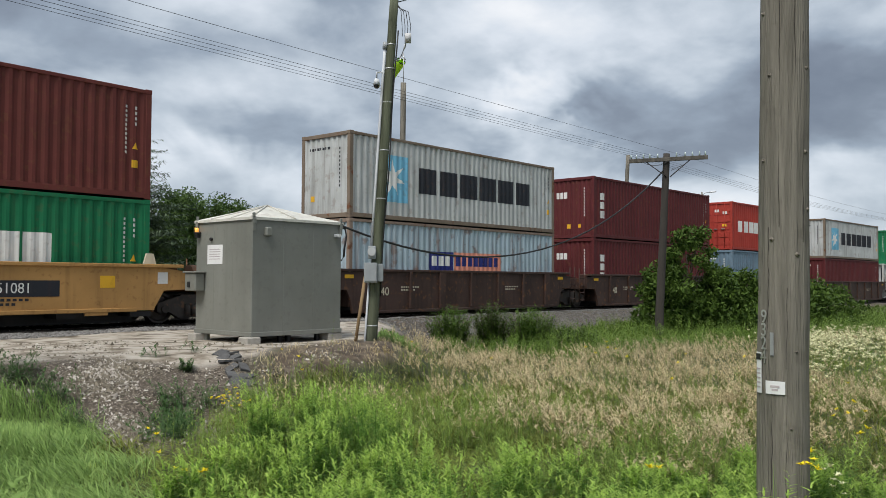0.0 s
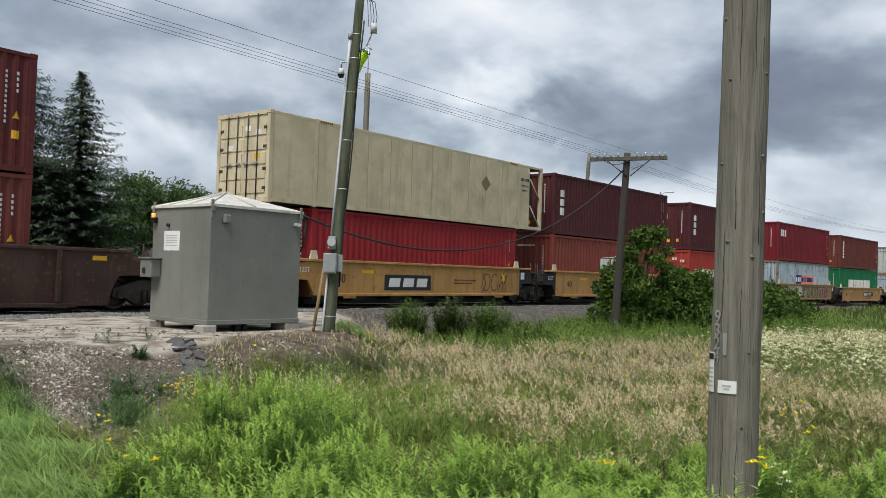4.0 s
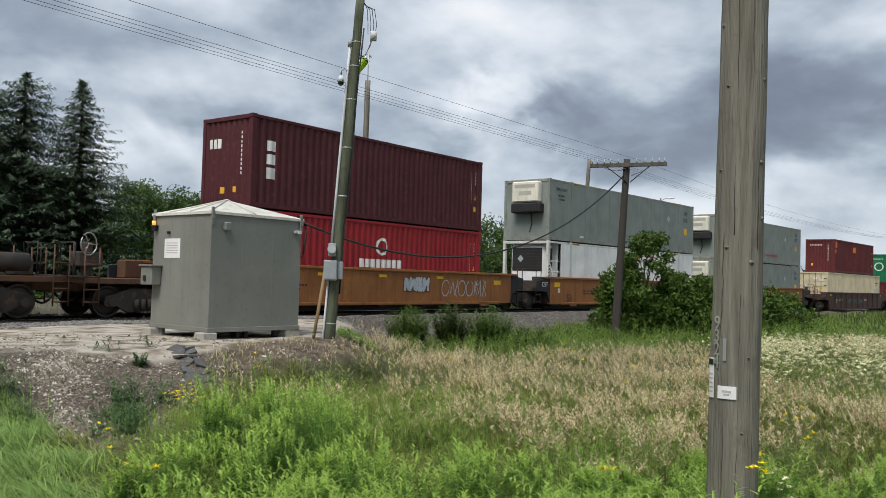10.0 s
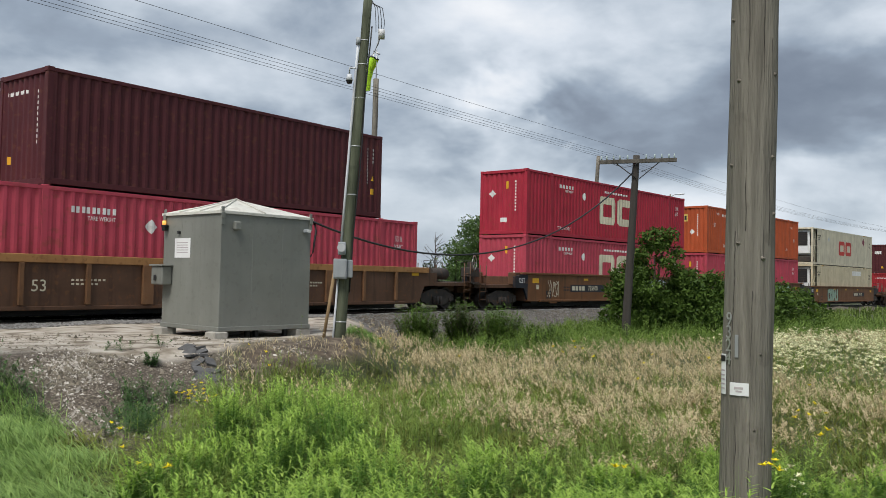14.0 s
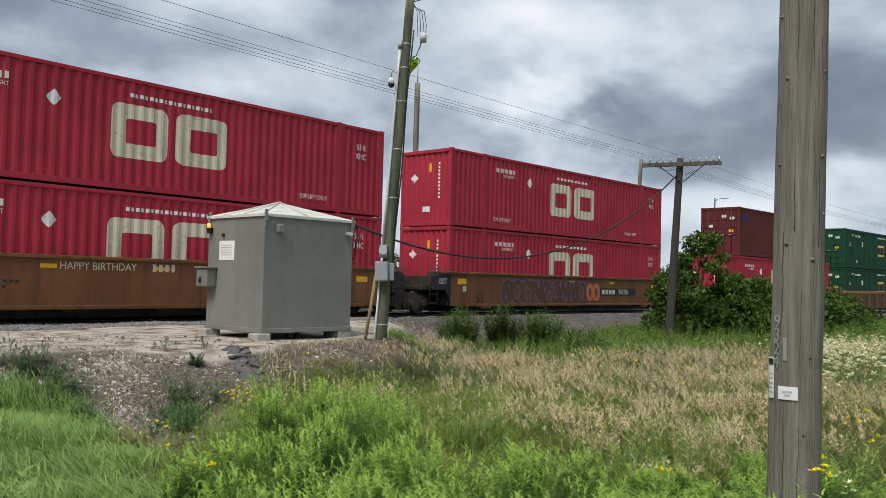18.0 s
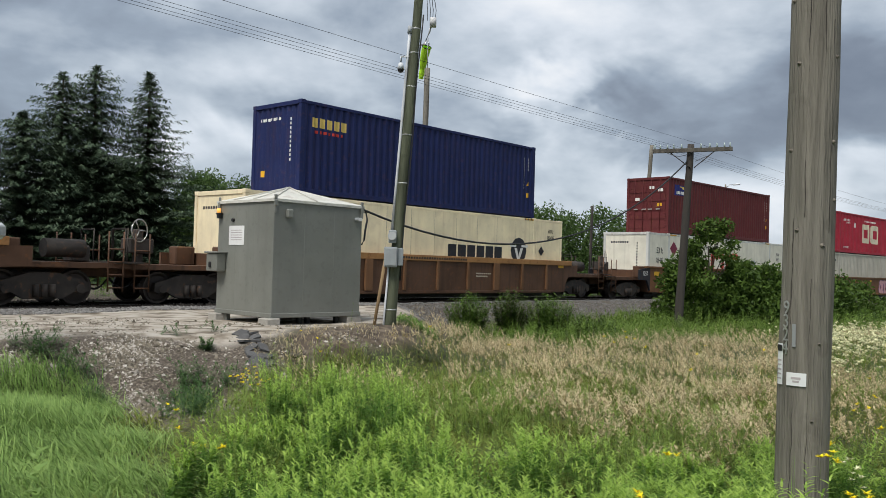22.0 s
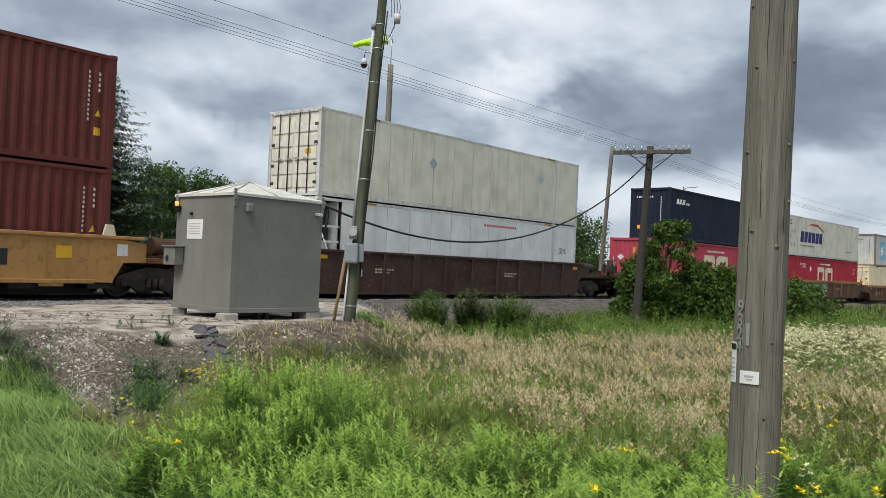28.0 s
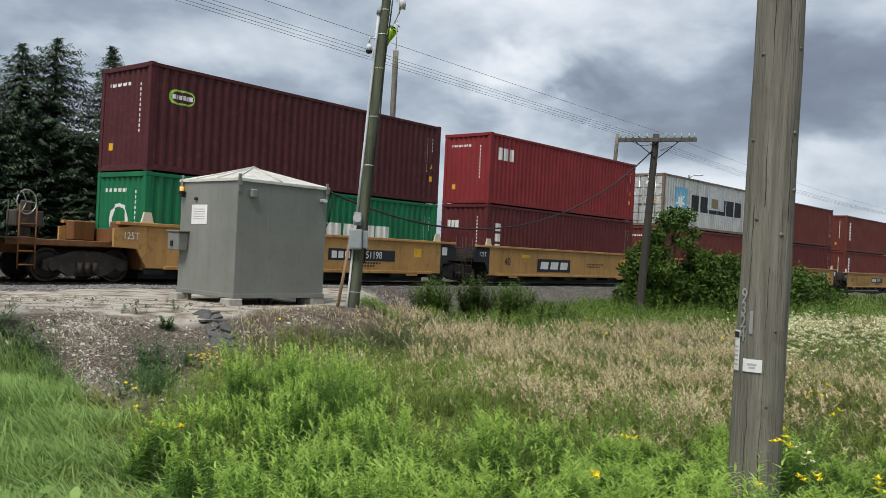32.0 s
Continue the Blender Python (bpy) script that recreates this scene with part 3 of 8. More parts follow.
def near_pole_fittings():
    d, s = toward(NP)                        # towards the camera, and to the pole's own right seen from there reversed
    right = s

    def spot(z, a, lift=0.004):
        """A pose on the shaft at world height z, turned a degrees round it; local x to the right, y up, z out."""
        k = (z - NP.z) / (NT.z - NP.z)
        c = (NT - NP) * k
        r = 0.170 + (0.128 - 0.170) * k + lift
        out = d * math.cos(radians(a)) + right * math.sin(radians(a))
        rt = Vector((0, 0, 1)).cross(out)
        m = Matrix((( rt.x, 0, out.x, 0), (rt.y, 0, out.y, 0), (0, 1, 0, 0), (0, 0, 0, 1)))
        m.translation = c + out * r
        return m

    def tag(name, w, h, z, a, mat, label, lift=0.008):
        bm = bmesh.new()
        n = 6
        r = 0.172
        rows = []
        for k in range(n + 1):
            x = -w / 2 + w * k / n
            zz = math.sqrt(max(r * r - x * x, 0)) - r
            rows.append([bm.verts.new((x, y, zz + dz)) for y in (-h / 2, h / 2) for dz in (0, 0.003)])
        for p, q in zip(rows, rows[1:]):
            bm.faces.new((p[1], q[1], q[3], p[3])); bm.faces.new((p[0], p[2], q[2], q[0]))
            bm.faces.new((p[2], p[3], q[3], q[2])); bm.faces.new((p[0], q[0], q[1], p[1]))
        return part(name, bm, mat, near_pole, label, at=spot(z, a, lift))

    digit = surface("aluminium_digits", (0.55, 0.55, 0.53), 0.4, metal=0.7, vary=0.1)
    for k, ch in enumerate("9324"):
        words(ch, 0.125, digit, near_pole, spot(1.005 - k * 0.088, -44, 0.012), "digit", 0.85)
    rim = surface("knot_rim", (0.17, 0.15, 0.12), 0.9, vary=0.4, scale=20)
    for z, a, r in ((1.52, -28, 1.0), (1.42, 32, 1.2), (0.78, 30, 0.7), (2.05, -52, 1.2), (2.10, 56, 1.2), (2.62, -36, 1.1), (2.66, 60, 1.1), (3.05, -60, 1.2), (1.72, 66, 1.0), (0.28, 18, 0.7)):
        bm = bmesh.new()
        tube(bm, [(0, 0, -0.012), (0, 0, 0.001), (0.002, 0.006, 0.006)], 0.018 * r, 10, 0.009 * r)
        kn = part("knot", bm, rim, near_pole, at=spot(z, a, 0.0))
        bm = bmesh.new()
        tube(bm, [(0, 0, 0.002), (0.002, 0.004, 0.008)], 0.010 * r, 8, 0.007 * r)
        part("knot_core", bm, dark_wood, kn)
    st = tag("strip_tag", 0.024, 0.15, 0.83, -24, galv, "narrow metal strip tag")
    t1 = tag("white_tag", 0.058, 0.27, 0.635, -60, paper, "tall white paper tag with dark top")
    part("tag_band", boxes((-0.025, 0.025, 0.085, 0.125, 0.0, 0.006)), rubber, t1)
    for k in range(5):
        part("tag_line", boxes((-0.02, 0.02, -0.10 + k * 0.03, -0.09 + k * 0.03, 0.0, 0.005)), print_grey, t1)
    t2 = tag("white_tag", 0.125, 0.085, 0.545, -17, paper, "small white plate with faded print")
    part("tag_line", boxes((-0.03, 0.03, 0.0, 0.015, 0, 0.004)), print_grey, t2)
    part("tag_line", boxes((-0.02, 0.02, -0.02, -0.008, 0, 0.004)), print_grey, t2)
    # drying cracks
    crack_wood = surface("crack_shade", (0.035, 0.030, 0.025), 0.95, vary=0.3)
    for a, z0, z1, r in ((8, -0.2, 1.2, 0.0022), (-12, 1.6, 3.2, 0.0026), (24, 2.2, 3.6, 0.0020), (-36, 0.9, 1.6, 0.0018), (48, 1.5, 2.9, 0.0022), (-24, -0.3, 0.5, 0.0018)):
        n = 11
        pts = [spot(z0 + (z1 - z0) * k / n, a + 1.4 * math.sin(k * 2.1 + a) + 0.9 * math.sin(k * 0.9 + 2 * a), 0.0005 - r * 0.5).translation for k in range(n + 1)]
        part("crack", tubes(pts, r=r, sides=4), crack_wood, near_pole)


near_pole_fittings()

SP0, SP1 = Vector((12.95, 11.92, -0.40)), Vector((13.255, 11.592, 7.15))
sign_pole = pole("utility_pole", SP0, SP1, 0.116, 0.090, "greenish treated wooden pole carrying meter boxes and camera", green_wood)


def sign_pole_fittings():
    d, s = toward(SP0)
    right = s

    def at(z, side, out=0.0):
        k = (z - SP0.z) / (SP1.z - SP0.z)
        r = 0.116 + (0.090 - 0.116) * k
        return (SP1 - SP0) * k + right * (side * 1.0) * 1.0 + d * (out + r * 0.3)

    yaw = math.degrees(math.atan2(d.y, d.x)) + 90
    white_pvc = paint("grey_white_conduit", (0.56, 0.58, 0.60), 0.2)
    part("conduit", tubes([at(z, -0.125) for z in (1.9, 3.0, 4.2, 5.4, 6.0)], r=0.028, sides=8), white_pvc, sign_pole, "pale conduit strapped to the pole")
    part("conduit_cap", tubes((at(6.0, -0.125), at(6.15, -0.125)), r=0.05, sides=8), grey_box, sign_pole)
    part("lower_conduit", tubes([at(z, -0.13, 0.02) for z in (-0.3, 0.3, 1.2)], r=0.022, sides=8), white_pvc, sign_pole)
    part("ground_pipe", tubes((SP0 * 0 + at(-0.10, -0.16, 0.05), at(-0.10, -0.45, 0.05)), r=0.03, sides=8), white_pvc, sign_pole)
    part("cable_run", tubes([at(z, 0.115 + 0.012 * math.sin(z * 2.2)) for z in np.linspace(0.9, 6.4, 14)], r=0.016, sides=6), rubber, sign_pole, "black cable down the pole")
    for z in (0.3, 2.9, 3.9, 4.9, 5.6, 6.1):
        k = (z - SP0.z) / (SP1.z - SP0.z)
        bm = bmesh.new(); tube(bm, [Vector((0, 0, -0.012)), Vector((0, 0, 0.012))], 0.119 - 0.026 * k, 16)
        part("strap", bm, galv, sign_pole, at=Matrix.Translation((SP1 - SP0) * k))
    bx = part("meter_box", boxes((-0.15, 0.12, -0.20, 0.02, 1.17, 1.58), bevel=0.015), grey_box, sign_pole, "grey meter box", at=Matrix.Translation(at(0.0, -0.09, 0.08) - Vector((0, 0, -0.0)) + Vector((0, 0, 0.0)) - (SP1 - SP0) * ((0 - SP0.z) / (SP1.z - SP0.z)) + (SP1 - SP0) * ((1.37 - SP0.z) / (SP1.z - SP0.z)) - Vector((0, 0, 1.37))) @ pose(0, 0, 0, 0, 0, yaw))
    part("cover", boxes((-0.13, 0.10, -0.212, -0.20, 1.20, 1.55), bevel=0.005), grey_box, bx)
    part("side_box", boxes((0.12, 0.24, -0.10, 0.06, 1.20, 1.56), bevel=0.015), grey_box, bx)
    mt = part("meter_base", boxes((-0.07, 0.09, -0.16, 0.02, 1.66, 1.92), bevel=0.015), grey_box, bx)
    part("meter_glass", tubes(((0.0, -0.16, 1.80), (0.0, -0.27, 1.80)), r=0.085, sides=14), glassy("meter_glass", (0.45, 0.46, 0.46), 0.15), bx)
    # dome camera on a bracket
    p = at(5.20, -0.24, 0.05)
    cam_mat = paint("white_housing", (0.62, 0.64, 0.66), 0.1)
    dome = part("camera_housing", tubes((p + Vector((0, 0, 0.04)), p + Vector((0, 0, 0.12)), p + Vector((0, 0, 0.17))), r=0.075, sides=14, r2=0.04), cam_mat, sign_pole, "white dome camera")
    bm = bmesh.new(); bmesh.ops.create_uvsphere(bm, u_segments=14, v_segments=8, radius=0.066)
    part("dome", bm, glassy("smoked_dome", (0.015, 0.015, 0.018), 0.08), dome, at=Matrix.Translation(p + Vector((0, 0, 0.03))))
    part("bracket", tubes((p + Vector((0, 0, 0.165)), p + Vector((0, 0, 0.30)), at(5.52, -0.10)), r=0.022, sides=6), cam_mat, dome)
    # antenna arm and wiring at the head
    a0, a1 = at(5.75, 0.10), at(6.28, 0.32)
    part("arm", tubes((a0, at(5.80, 0.20), at(6.05, 0.28), a1), r=0.02, sides=6), galv, sign_pole)
    part("antenna", tubes((at(6.24, 0.27, 0.03), at(6.24, 0.40, 0.03)), r=0.105, sides=14), paint("pale_plastic", (0.60, 0.60, 0.60), 0.1), sign_pole, "pale disc antenna")
    for k in range(4):
        part("drop_wire", tubes([at(6.95 - 0.02 * k, 0.08), at(6.8, 0.16 + 0.05 * k), at(6.5, 0.20 + 0.06 * k), at(6.28, 0.22 + 0.05 * k)], r=0.008, sides=4), rubber, sign_pole)
    part("service_wire", tubes([at(7.0, 0.08), at(7.08, 0.35), at(7.3, 0.8), at(8.6, 2.6)], r=0.01, sides=4), rubber, sign_pole)
    # a board that leans on the pole
    q = SP0 + at(0.05, -0.36, 0.0)
    bd = thing("wooden_board", Matrix.Translation((q.x, q.y, -0.30)), "brown wooden board leaning against the pole", "board")
    bm = tubes((Vector((0, 0, 0)), right * 0.22 + Vector((0, 0, 1.6))), r=0.045, sides=4)
    part("plank", bm, surface("raw_brown_wood", (0.27, 0.18, 0.09), 0.8, vary=0.3, scale=6, squash=0.1), bd)


sign_pole_fittings()

TP0, TP1 = Vector((28.39, 12.46, -1.0)), Vector((28.51, 12.17, 5.72))
tele_pole = pole("telegraph_pole", TP0, TP1, 0.155, 0.115, "old leaning dark telegraph pole with a crossarm", dark_wood)
far_pole = pole("utility_pole", (28.11, 24.10, -0.8), (28.12, 24.05, 9.80), 0.135, 0.12, "plain grey wooden pole beyond the train", wood)
part("rod", tubes(((0.01, -0.05, 10.5), (0.01, -0.05, 11.92)), r=0.02, sides=6), galv, far_pole)
pole("utility_pole", (50.1, 24.6, -1.0), (50.05, 23.95, 9.25), 0.15, 0.12, "grey wooden pole beyond the train", wood)
lamp_pole = pole("street_lamp", (65.6, 25.2, -1.0), (65.6, 25.1, 8.25), 0.09, 0.06, "grey street lamp pole beyond the train", wood)
lamp_pole["category"] = "street lamp"
part("arm", tubes(((0, -0.1, 9.0), (0.2, -0.35, 9.22), (0.4, -0.6, 9.25)), r=0.03, sides=6), galv, lamp_pole)
part("lamp_head", boxes((-0.12, 0.42, -0.11, 0.11, -0.05, 0.07), bevel=0.035), paint("lamp_grey", (0.62, 0.64, 0.66), 0.1), lamp_pole, at=pose(0.45, -0.65, 9.25, 0, -8, -50))
pole("utility_pole", (49.0, 27.6, -1.0), (49.0, 27.5, 5.4), 0.10, 0.09, "thin dark pole beyond the train", dark_wood)


def tele_fittings():
    b = TP0
    a0, a1 = Vector((27.98, 13.34, 5.46)) - b, Vector((29.02, 10.88, 5.53)) - b
    mid = (a0 + a1) / 2
    ax = (a1 - a0).normalized()
    arm_yaw = math.degrees(math.atan2(ax.y, ax.x))
    m = Matrix.Translation(mid + Vector((-0.14, -0.05, 0))) @ pose(0, 0, 0, 0, -1.4, arm_yaw)
    L = (a1 - a0).length
    arm = part("crossarm", boxes((-L / 2, L / 2, -0.045, 0.045, -0.07, 0.07), bevel=0.008), surface("grey_arm_wood", (0.092, 0.083, 0.070), 0.9, vary=0.4, scale=9, squash=0.1, bump=0.5, bump_scale=40), tele_pole, "grey wooden crossarm", at=m)
    pin = shared("insulator", lambda: tubes(((0, 0, 0.05), (0, 0, 0.13), (0, 0, 0.145), (0, 0, 0.20)), r=0.03, sides=8, r2=0.022))
    ks = (-0.94, -0.80, -0.62, -0.46, -0.26, 0.22, 0.44, 0.62, 0.80, 0.94)
    for k in ks:
        part("insulator", pin, glass_mat, arm, at=pose(k * L / 2, 0, 0.02))
    for sx in (-1, 1):
        part("brace", tubes(((sx * 0.75, 0.03, -0.05), (0.05 * sx, 0.03, -0.62)), r=0.018, sides=5), dark_wood, arm)
    part("slack_wire", tubes([(-0.9 + k * 0.16, -0.05, -0.05 - 0.16 * math.sin(k * math.pi / 6)) for k in range(7)], r=0.012, sides=4), rubber, arm)
    part("slack_wire", tubes([(0.1 + k * 0.12, -0.05, -0.40 + 0.05 * k) for k in range(5)], r=0.012, sides=4), rubber, arm)
    # line wires, along the track both ways
    for i, k in enumerate(ks):
        if i not in (0, 1, 2, 3, 5):
            continue
        p = b + m @ Vector((k * L / 2, 0, 0.19))
        for end, sag in ((Vector((p.x - 46, p.y + 0.1, p.z + (-0.15 if i == 5 else -0.12))), 0.10), (Vector((p.x + 45, p.y - 4.2, p.z - 0.4)), 0.5)):
            pts = [p.lerp(end, q / 14) - Vector((0, 0, 4 * sag * (q / 14) * (1 - q / 14))) for q in range(15)]
            w = new("line_wire", mesh_of(tubes(pts, r=0.0042, sides=4), "line_wire"))
            w.data.materials.append(rubber)
            tagged(w, "thin dark overhead line wire", "wire", "overhead line wires")
    # drop cable from the hut to the pole
    p = HUT @ Vector((2.292, 0.0, 2.28))
    e = Vector((28.46, 12.25, 5.15))
    pts = [p.lerp(e, q / 24) - Vector((0, 0, 4 * 1.66 * (q / 24) * (1 - q / 24))) for q in range(25)]
    w = new("drop_cable", mesh_of(tubes(pts, r=0.024, sides=6), "drop_cable"))
    w.data.materials.append(rubber)
    tagged(w, "black service cable slung between hut and telegraph pole", "cable")


tele_fittings()


# ---- crossing signal by the road ----
def crossing_signal():
    c = thing("crossing_signal", pose(5.13, 13.03, -0.2, 0, 0, -60), "road crossing signal with white crossbuck and hooded red lamps", "crossing signal")
    part("mast", tubes(((0, 0, 0.25), (0, 0, 4.1)), r=0.065, sides=12), galv, c)
    part("mast_base", boxes((-0.22, 0.22, -0.22, 0.22, 0, 0.30), bevel=0.03), galv, c)
    red = paint("red_border", (0.45, 0.03, 0.03), 0.1)
    for sg in (-1, 1):
        bl = part("crossbuck_blade", boxes((-0.61, 0.61, -0.012, 0.0, -0.115, 0.115), bevel=0.004), red, c, "white blade with a red border", at=pose(0, -0.08 - 0.016 * (sg > 0), 3.70, 0, sg * 45, 0))
        part("blade_face", boxes((-0.57, 0.57, -0.0165, -0.0125, -0.08, 0.08)), paper, bl)
    part("lamp_bar", tubes(((-0.45, -0.05, 2.86), (0.45, -0.05, 2.86)), r=0.03, sides=8), galv, c)
    for sx, lit in ((-0.40, 0), (0.40, 1)):
        bm = bmesh.new(); tube(bm, [(0, 0.02, 0), (0, -0.02, 0)], 0.24, 24)
        lamp = part("lamp_disc", bm, rubber, c, "black lamp background", at=pose(sx, -0.12, 2.86))
        bm = bmesh.new(); tube(bm, [(0, -0.02, 0), (0, -0.05, 0)], 0.10, 18)
        part("lens", bm, surface("red_lens_lit", (1.0, 0.03, 0.04), 0.3, emit=2.5) if lit else surface("red_lens", (0.25, 0.01, 0.01), 0.2), lamp)
        bm = bmesh.new()
        ring = [[bm.verts.new((0.13 * math.sin(radians(a)), y, 0.13 * math.cos(radians(a)))) for a in range(-110, 111, 20)] for y in (-0.02, -0.26)]
        for k in range(len(ring[0]) - 1):
            bm.faces.new((ring[0][k], ring[0][k + 1], ring[1][k + 1], ring[1][k]))
        part("hood", bm, rubber, lamp)
    bx = part("arm_housing", boxes((0.10, 0.62, -0.18, 0.12, 1.62, 1.86), bevel=0.05), paint("white_housing", (0.62, 0.64, 0.66), 0.1), c, "white housing on the mast")
    part("cap", boxes((0.60, 0.66, -0.12, 0.06, 1.66, 1.82), bevel=0.02), galv, bx)
    part("junction_box", boxes((-0.14, 0.14, -0.1, 0.1, 3.0, 3.14), bevel=0.02), galv, c)


crossing_signal()


# ---- windsock on the rod of the far pole: hoop and tail pieces ----
def windsock():
    lime = surface("fluorescent_lime_cloth", (0.50, 0.85, 0.03), 0.7, vary=0.12, scale=5, bump=0.1)
    s = thing("windsock", pose(28.12, 24.05, 11.0), "fluorescent lime windsock flying from a rod", "windsock")
    bm = bmesh.new()
    tube(bm, [(0, 0.20 * math.cos(k * math.tau / 16), 0.20 * math.sin(k * math.tau / 16)) for k in range(17)], 0.022, 6, caps=False)
    part("hoop", bm, rubber, s, "black hoop", at=pose(0.24, 0, 0))

    def cone(x0, x1, r0, r1):
        b = bmesh.new()
        n = 14
        rr = [[b.verts.new((x, r * (1 + 0.08 * math.sin(3 * k)) * math.cos(k * math.tau / n), r * math.sin(k * math.tau / n))) for k in range(n)] for x, r in ((x0, r0), ((x0 + x1) / 2, (r0 + r1) / 2 * 1.05), (x1, r1))]
        for p, q in zip(rr, rr[1:]):
            for k in range(n):
                f = b.faces.new((p[k], p[(k + 1) % n], q[(k + 1) % n], q[k])); f.smooth = True
        return b

    a = part("sleeve", cone(0.24, 0.80, 0.20, 0.17), lime, s)
    t1 = part("tail", cone(0, 0.50, 0.17, 0.13), lime, s, at=pose(0.78, 0, 0))
    t2 = part("tail", cone(0, 0.45, 0.13, 0.10), lime, t1, at=pose(0.48, 0, 0))
    part("swivel", tubes(((0, 0, -0.2), (0, 0, 0.2)), r=0.03, sides=8), galv, s)
    for k in (1, -1):
        part("bridle", tubes(((0, 0, 0.1 * k), (0.24, 0, 0.2 * k)), r=0.008, sides=4), rubber, s)
    return s, t1, t2


SOCK, SOCK_T1, SOCK_T2 = windsock()
MOVERS = []                            # (thing, distance along the train)

L40, L53 = 12.19, 16.15
P = {
    "maroon": paint("maroon_paint", (0.105, 0.022, 0.024), 0.55), "dark_maroon": paint("dark_maroon_paint", (0.075, 0.018, 0.022), 0.5),
    "crimson": paint("crimson_paint", (0.165, 0.016, 0.022), 0.3), "brown": paint("brown_paint", (0.130, 0.033, 0.027), 0.6), "brick_red": paint("brick_red_paint", (0.225, 0.027, 0.031), 0.35), "red": paint("red_paint", (0.28, 0.020, 0.026), 0.3),
    "bright_red": paint("bright_red_paint", (0.37, 0.047, 0.034), 0.4), "ring_red": paint("container_red_paint", (0.37, 0.027, 0.048), 0.45),
    "pink": paint("faded_red_paint", (0.43, 0.060, 0.090), 0.65), "green": paint("green_paint", (0.010, 0.150, 0.062), 0.3),
    "dark_green": paint("dark_green_paint", (0.008, 0.055, 0.026), 0.35), "orange": paint("orange_paint", (0.42, 0.085, 0.030), 0.5),
    "navy": paint("navy_paint", (0.012, 0.020, 0.085), 0.25), "ink": paint("blue_black_paint", (0.012, 0.020, 0.040), 0.25),
    "grey": paint("pale_grey_paint", (0.47, 0.485, 0.475), 1.7, streak_rgb=(0.16, 0.145, 0.125), spots=0.28, spot_scale=3.2), "light_blue": paint("pale_blue_paint", (0.36, 0.45, 0.50), 2.1, spots=0.6, spot_scale=2.0),
    "dull_blue": paint("dull_blue_paint", (0.15, 0.22, 0.28), 0.5), "cream": paint("cream_paint", (0.58, 0.50, 0.34), 0.9, vary=0.17, streak_rgb=(0.24, 0.16, 0.085), spots=0.12, spot_scale=2.5),
    "rusty_grey": paint("rusted_grey_paint", (0.20, 0.155, 0.115), 1.2, spots=0.95, spot_scale=3.0, spot_rgb=(0.15, 0.060, 0.025)), "rusty_blue": paint("rusted_blue_paint", (0.24, 0.18, 0.14), 1.2, spots=0.95, spot_scale=2.5, spot_rgb=(0.13, 0.050, 0.022)),
    "putty": paint("grey_green_paint", (0.22, 0.25, 0.23), 0.5, spots=0.05), "white": paint("white_paint", (0.74, 0.75, 0.74), 0.35, spots=0.04),
    "pale_cream": paint("yellowed_cream_paint", (0.86, 0.74, 0.50), 0.7, vary=0.14, streak_rgb=(0.42, 0.29, 0.15), spots=0.08, spot_scale=2.5), "stained_cream": paint("stained_cream_paint", (0.58, 0.53, 0.40), 0.9, spots=0.12, spot_scale=2.0), "rust_red": paint("rust_red_paint", (0.215, 0.052, 0.038), 0.4), "beige": paint("beige_grey_paint", (0.43, 0.41, 0.35), 0.5, spots=0.06), "offwhite": paint("off_white_paint", (0.72, 0.69, 0.58), 0.5, spots=0.05),
    "putty_frame": paint("worn_grey_green_frame", (0.235, 0.25, 0.225), 1.6, spots=0.55, spot_scale=4.0, spot_rgb=(0.13, 0.085, 0.055)), "white_frame": paint("scuffed_white_frame", (0.60, 0.60, 0.57), 1.2, spots=0.35, spot_scale=4.0, spot_rgb=(0.30, 0.20, 0.13)),
    "yellow_car": paint("yellow_tan_paint", (0.43, 0.24, 0.082), 1.0, scale=0.9, vary=0.16, streak=0.45, streak_rgb=(0.16, 0.085, 0.035), spots=0.35), "orange_car": paint("orange_brown_paint", (0.27, 0.110, 0.036), 0.8, scale=0.9, vary=0.22, streak=0.55, streak_rgb=(0.085, 0.040, 0.020), spots=0.5),
    "brown_car": paint("worn_brown_paint", (0.165, 0.074, 0.030), 0.9, scale=0.9, vary=0.24, streak=0.6, streak_rgb=(0.050, 0.028, 0.017), spots=0.5), "rust_car": paint("rusty_brown_paint", (0.105, 0.056, 0.034), 1.0, scale=0.9, vary=0.28, streak=0.7, streak_rgb=(0.035, 0.022, 0.016), spots=0.5), "rust_rib": paint("rusty_rib_paint", (0.165, 0.085, 0.042), 1.0, scale=1.5, vary=0.25, spots=0.5),
    "dark_car": paint("blackened_brown_paint", (0.062, 0.037, 0.030), 1.0, scale=0.9, vary=0.28, streak=0.5, streak_rgb=(0.022, 0.016, 0.013), spots=0.6), "rust_top": paint("orange_rust", (0.34, 0.175, 0.066), 1.0),
}
BLACK = surface("black_steel", (0.016, 0.015, 0.015), 0.6, vary=0.4)
GRIME = surface("grimy_steel", (0.040, 0.032, 0.026), 0.75, vary=0.4, spots=0.5)
STEEL = surface("bright_steel", (0.50, 0.48, 0.45), 0.35, metal=0.9, vary=0.2)
SEAM = surface("panel_seam", (0.10, 0.09, 0.075), 0.8, vary=0.2)
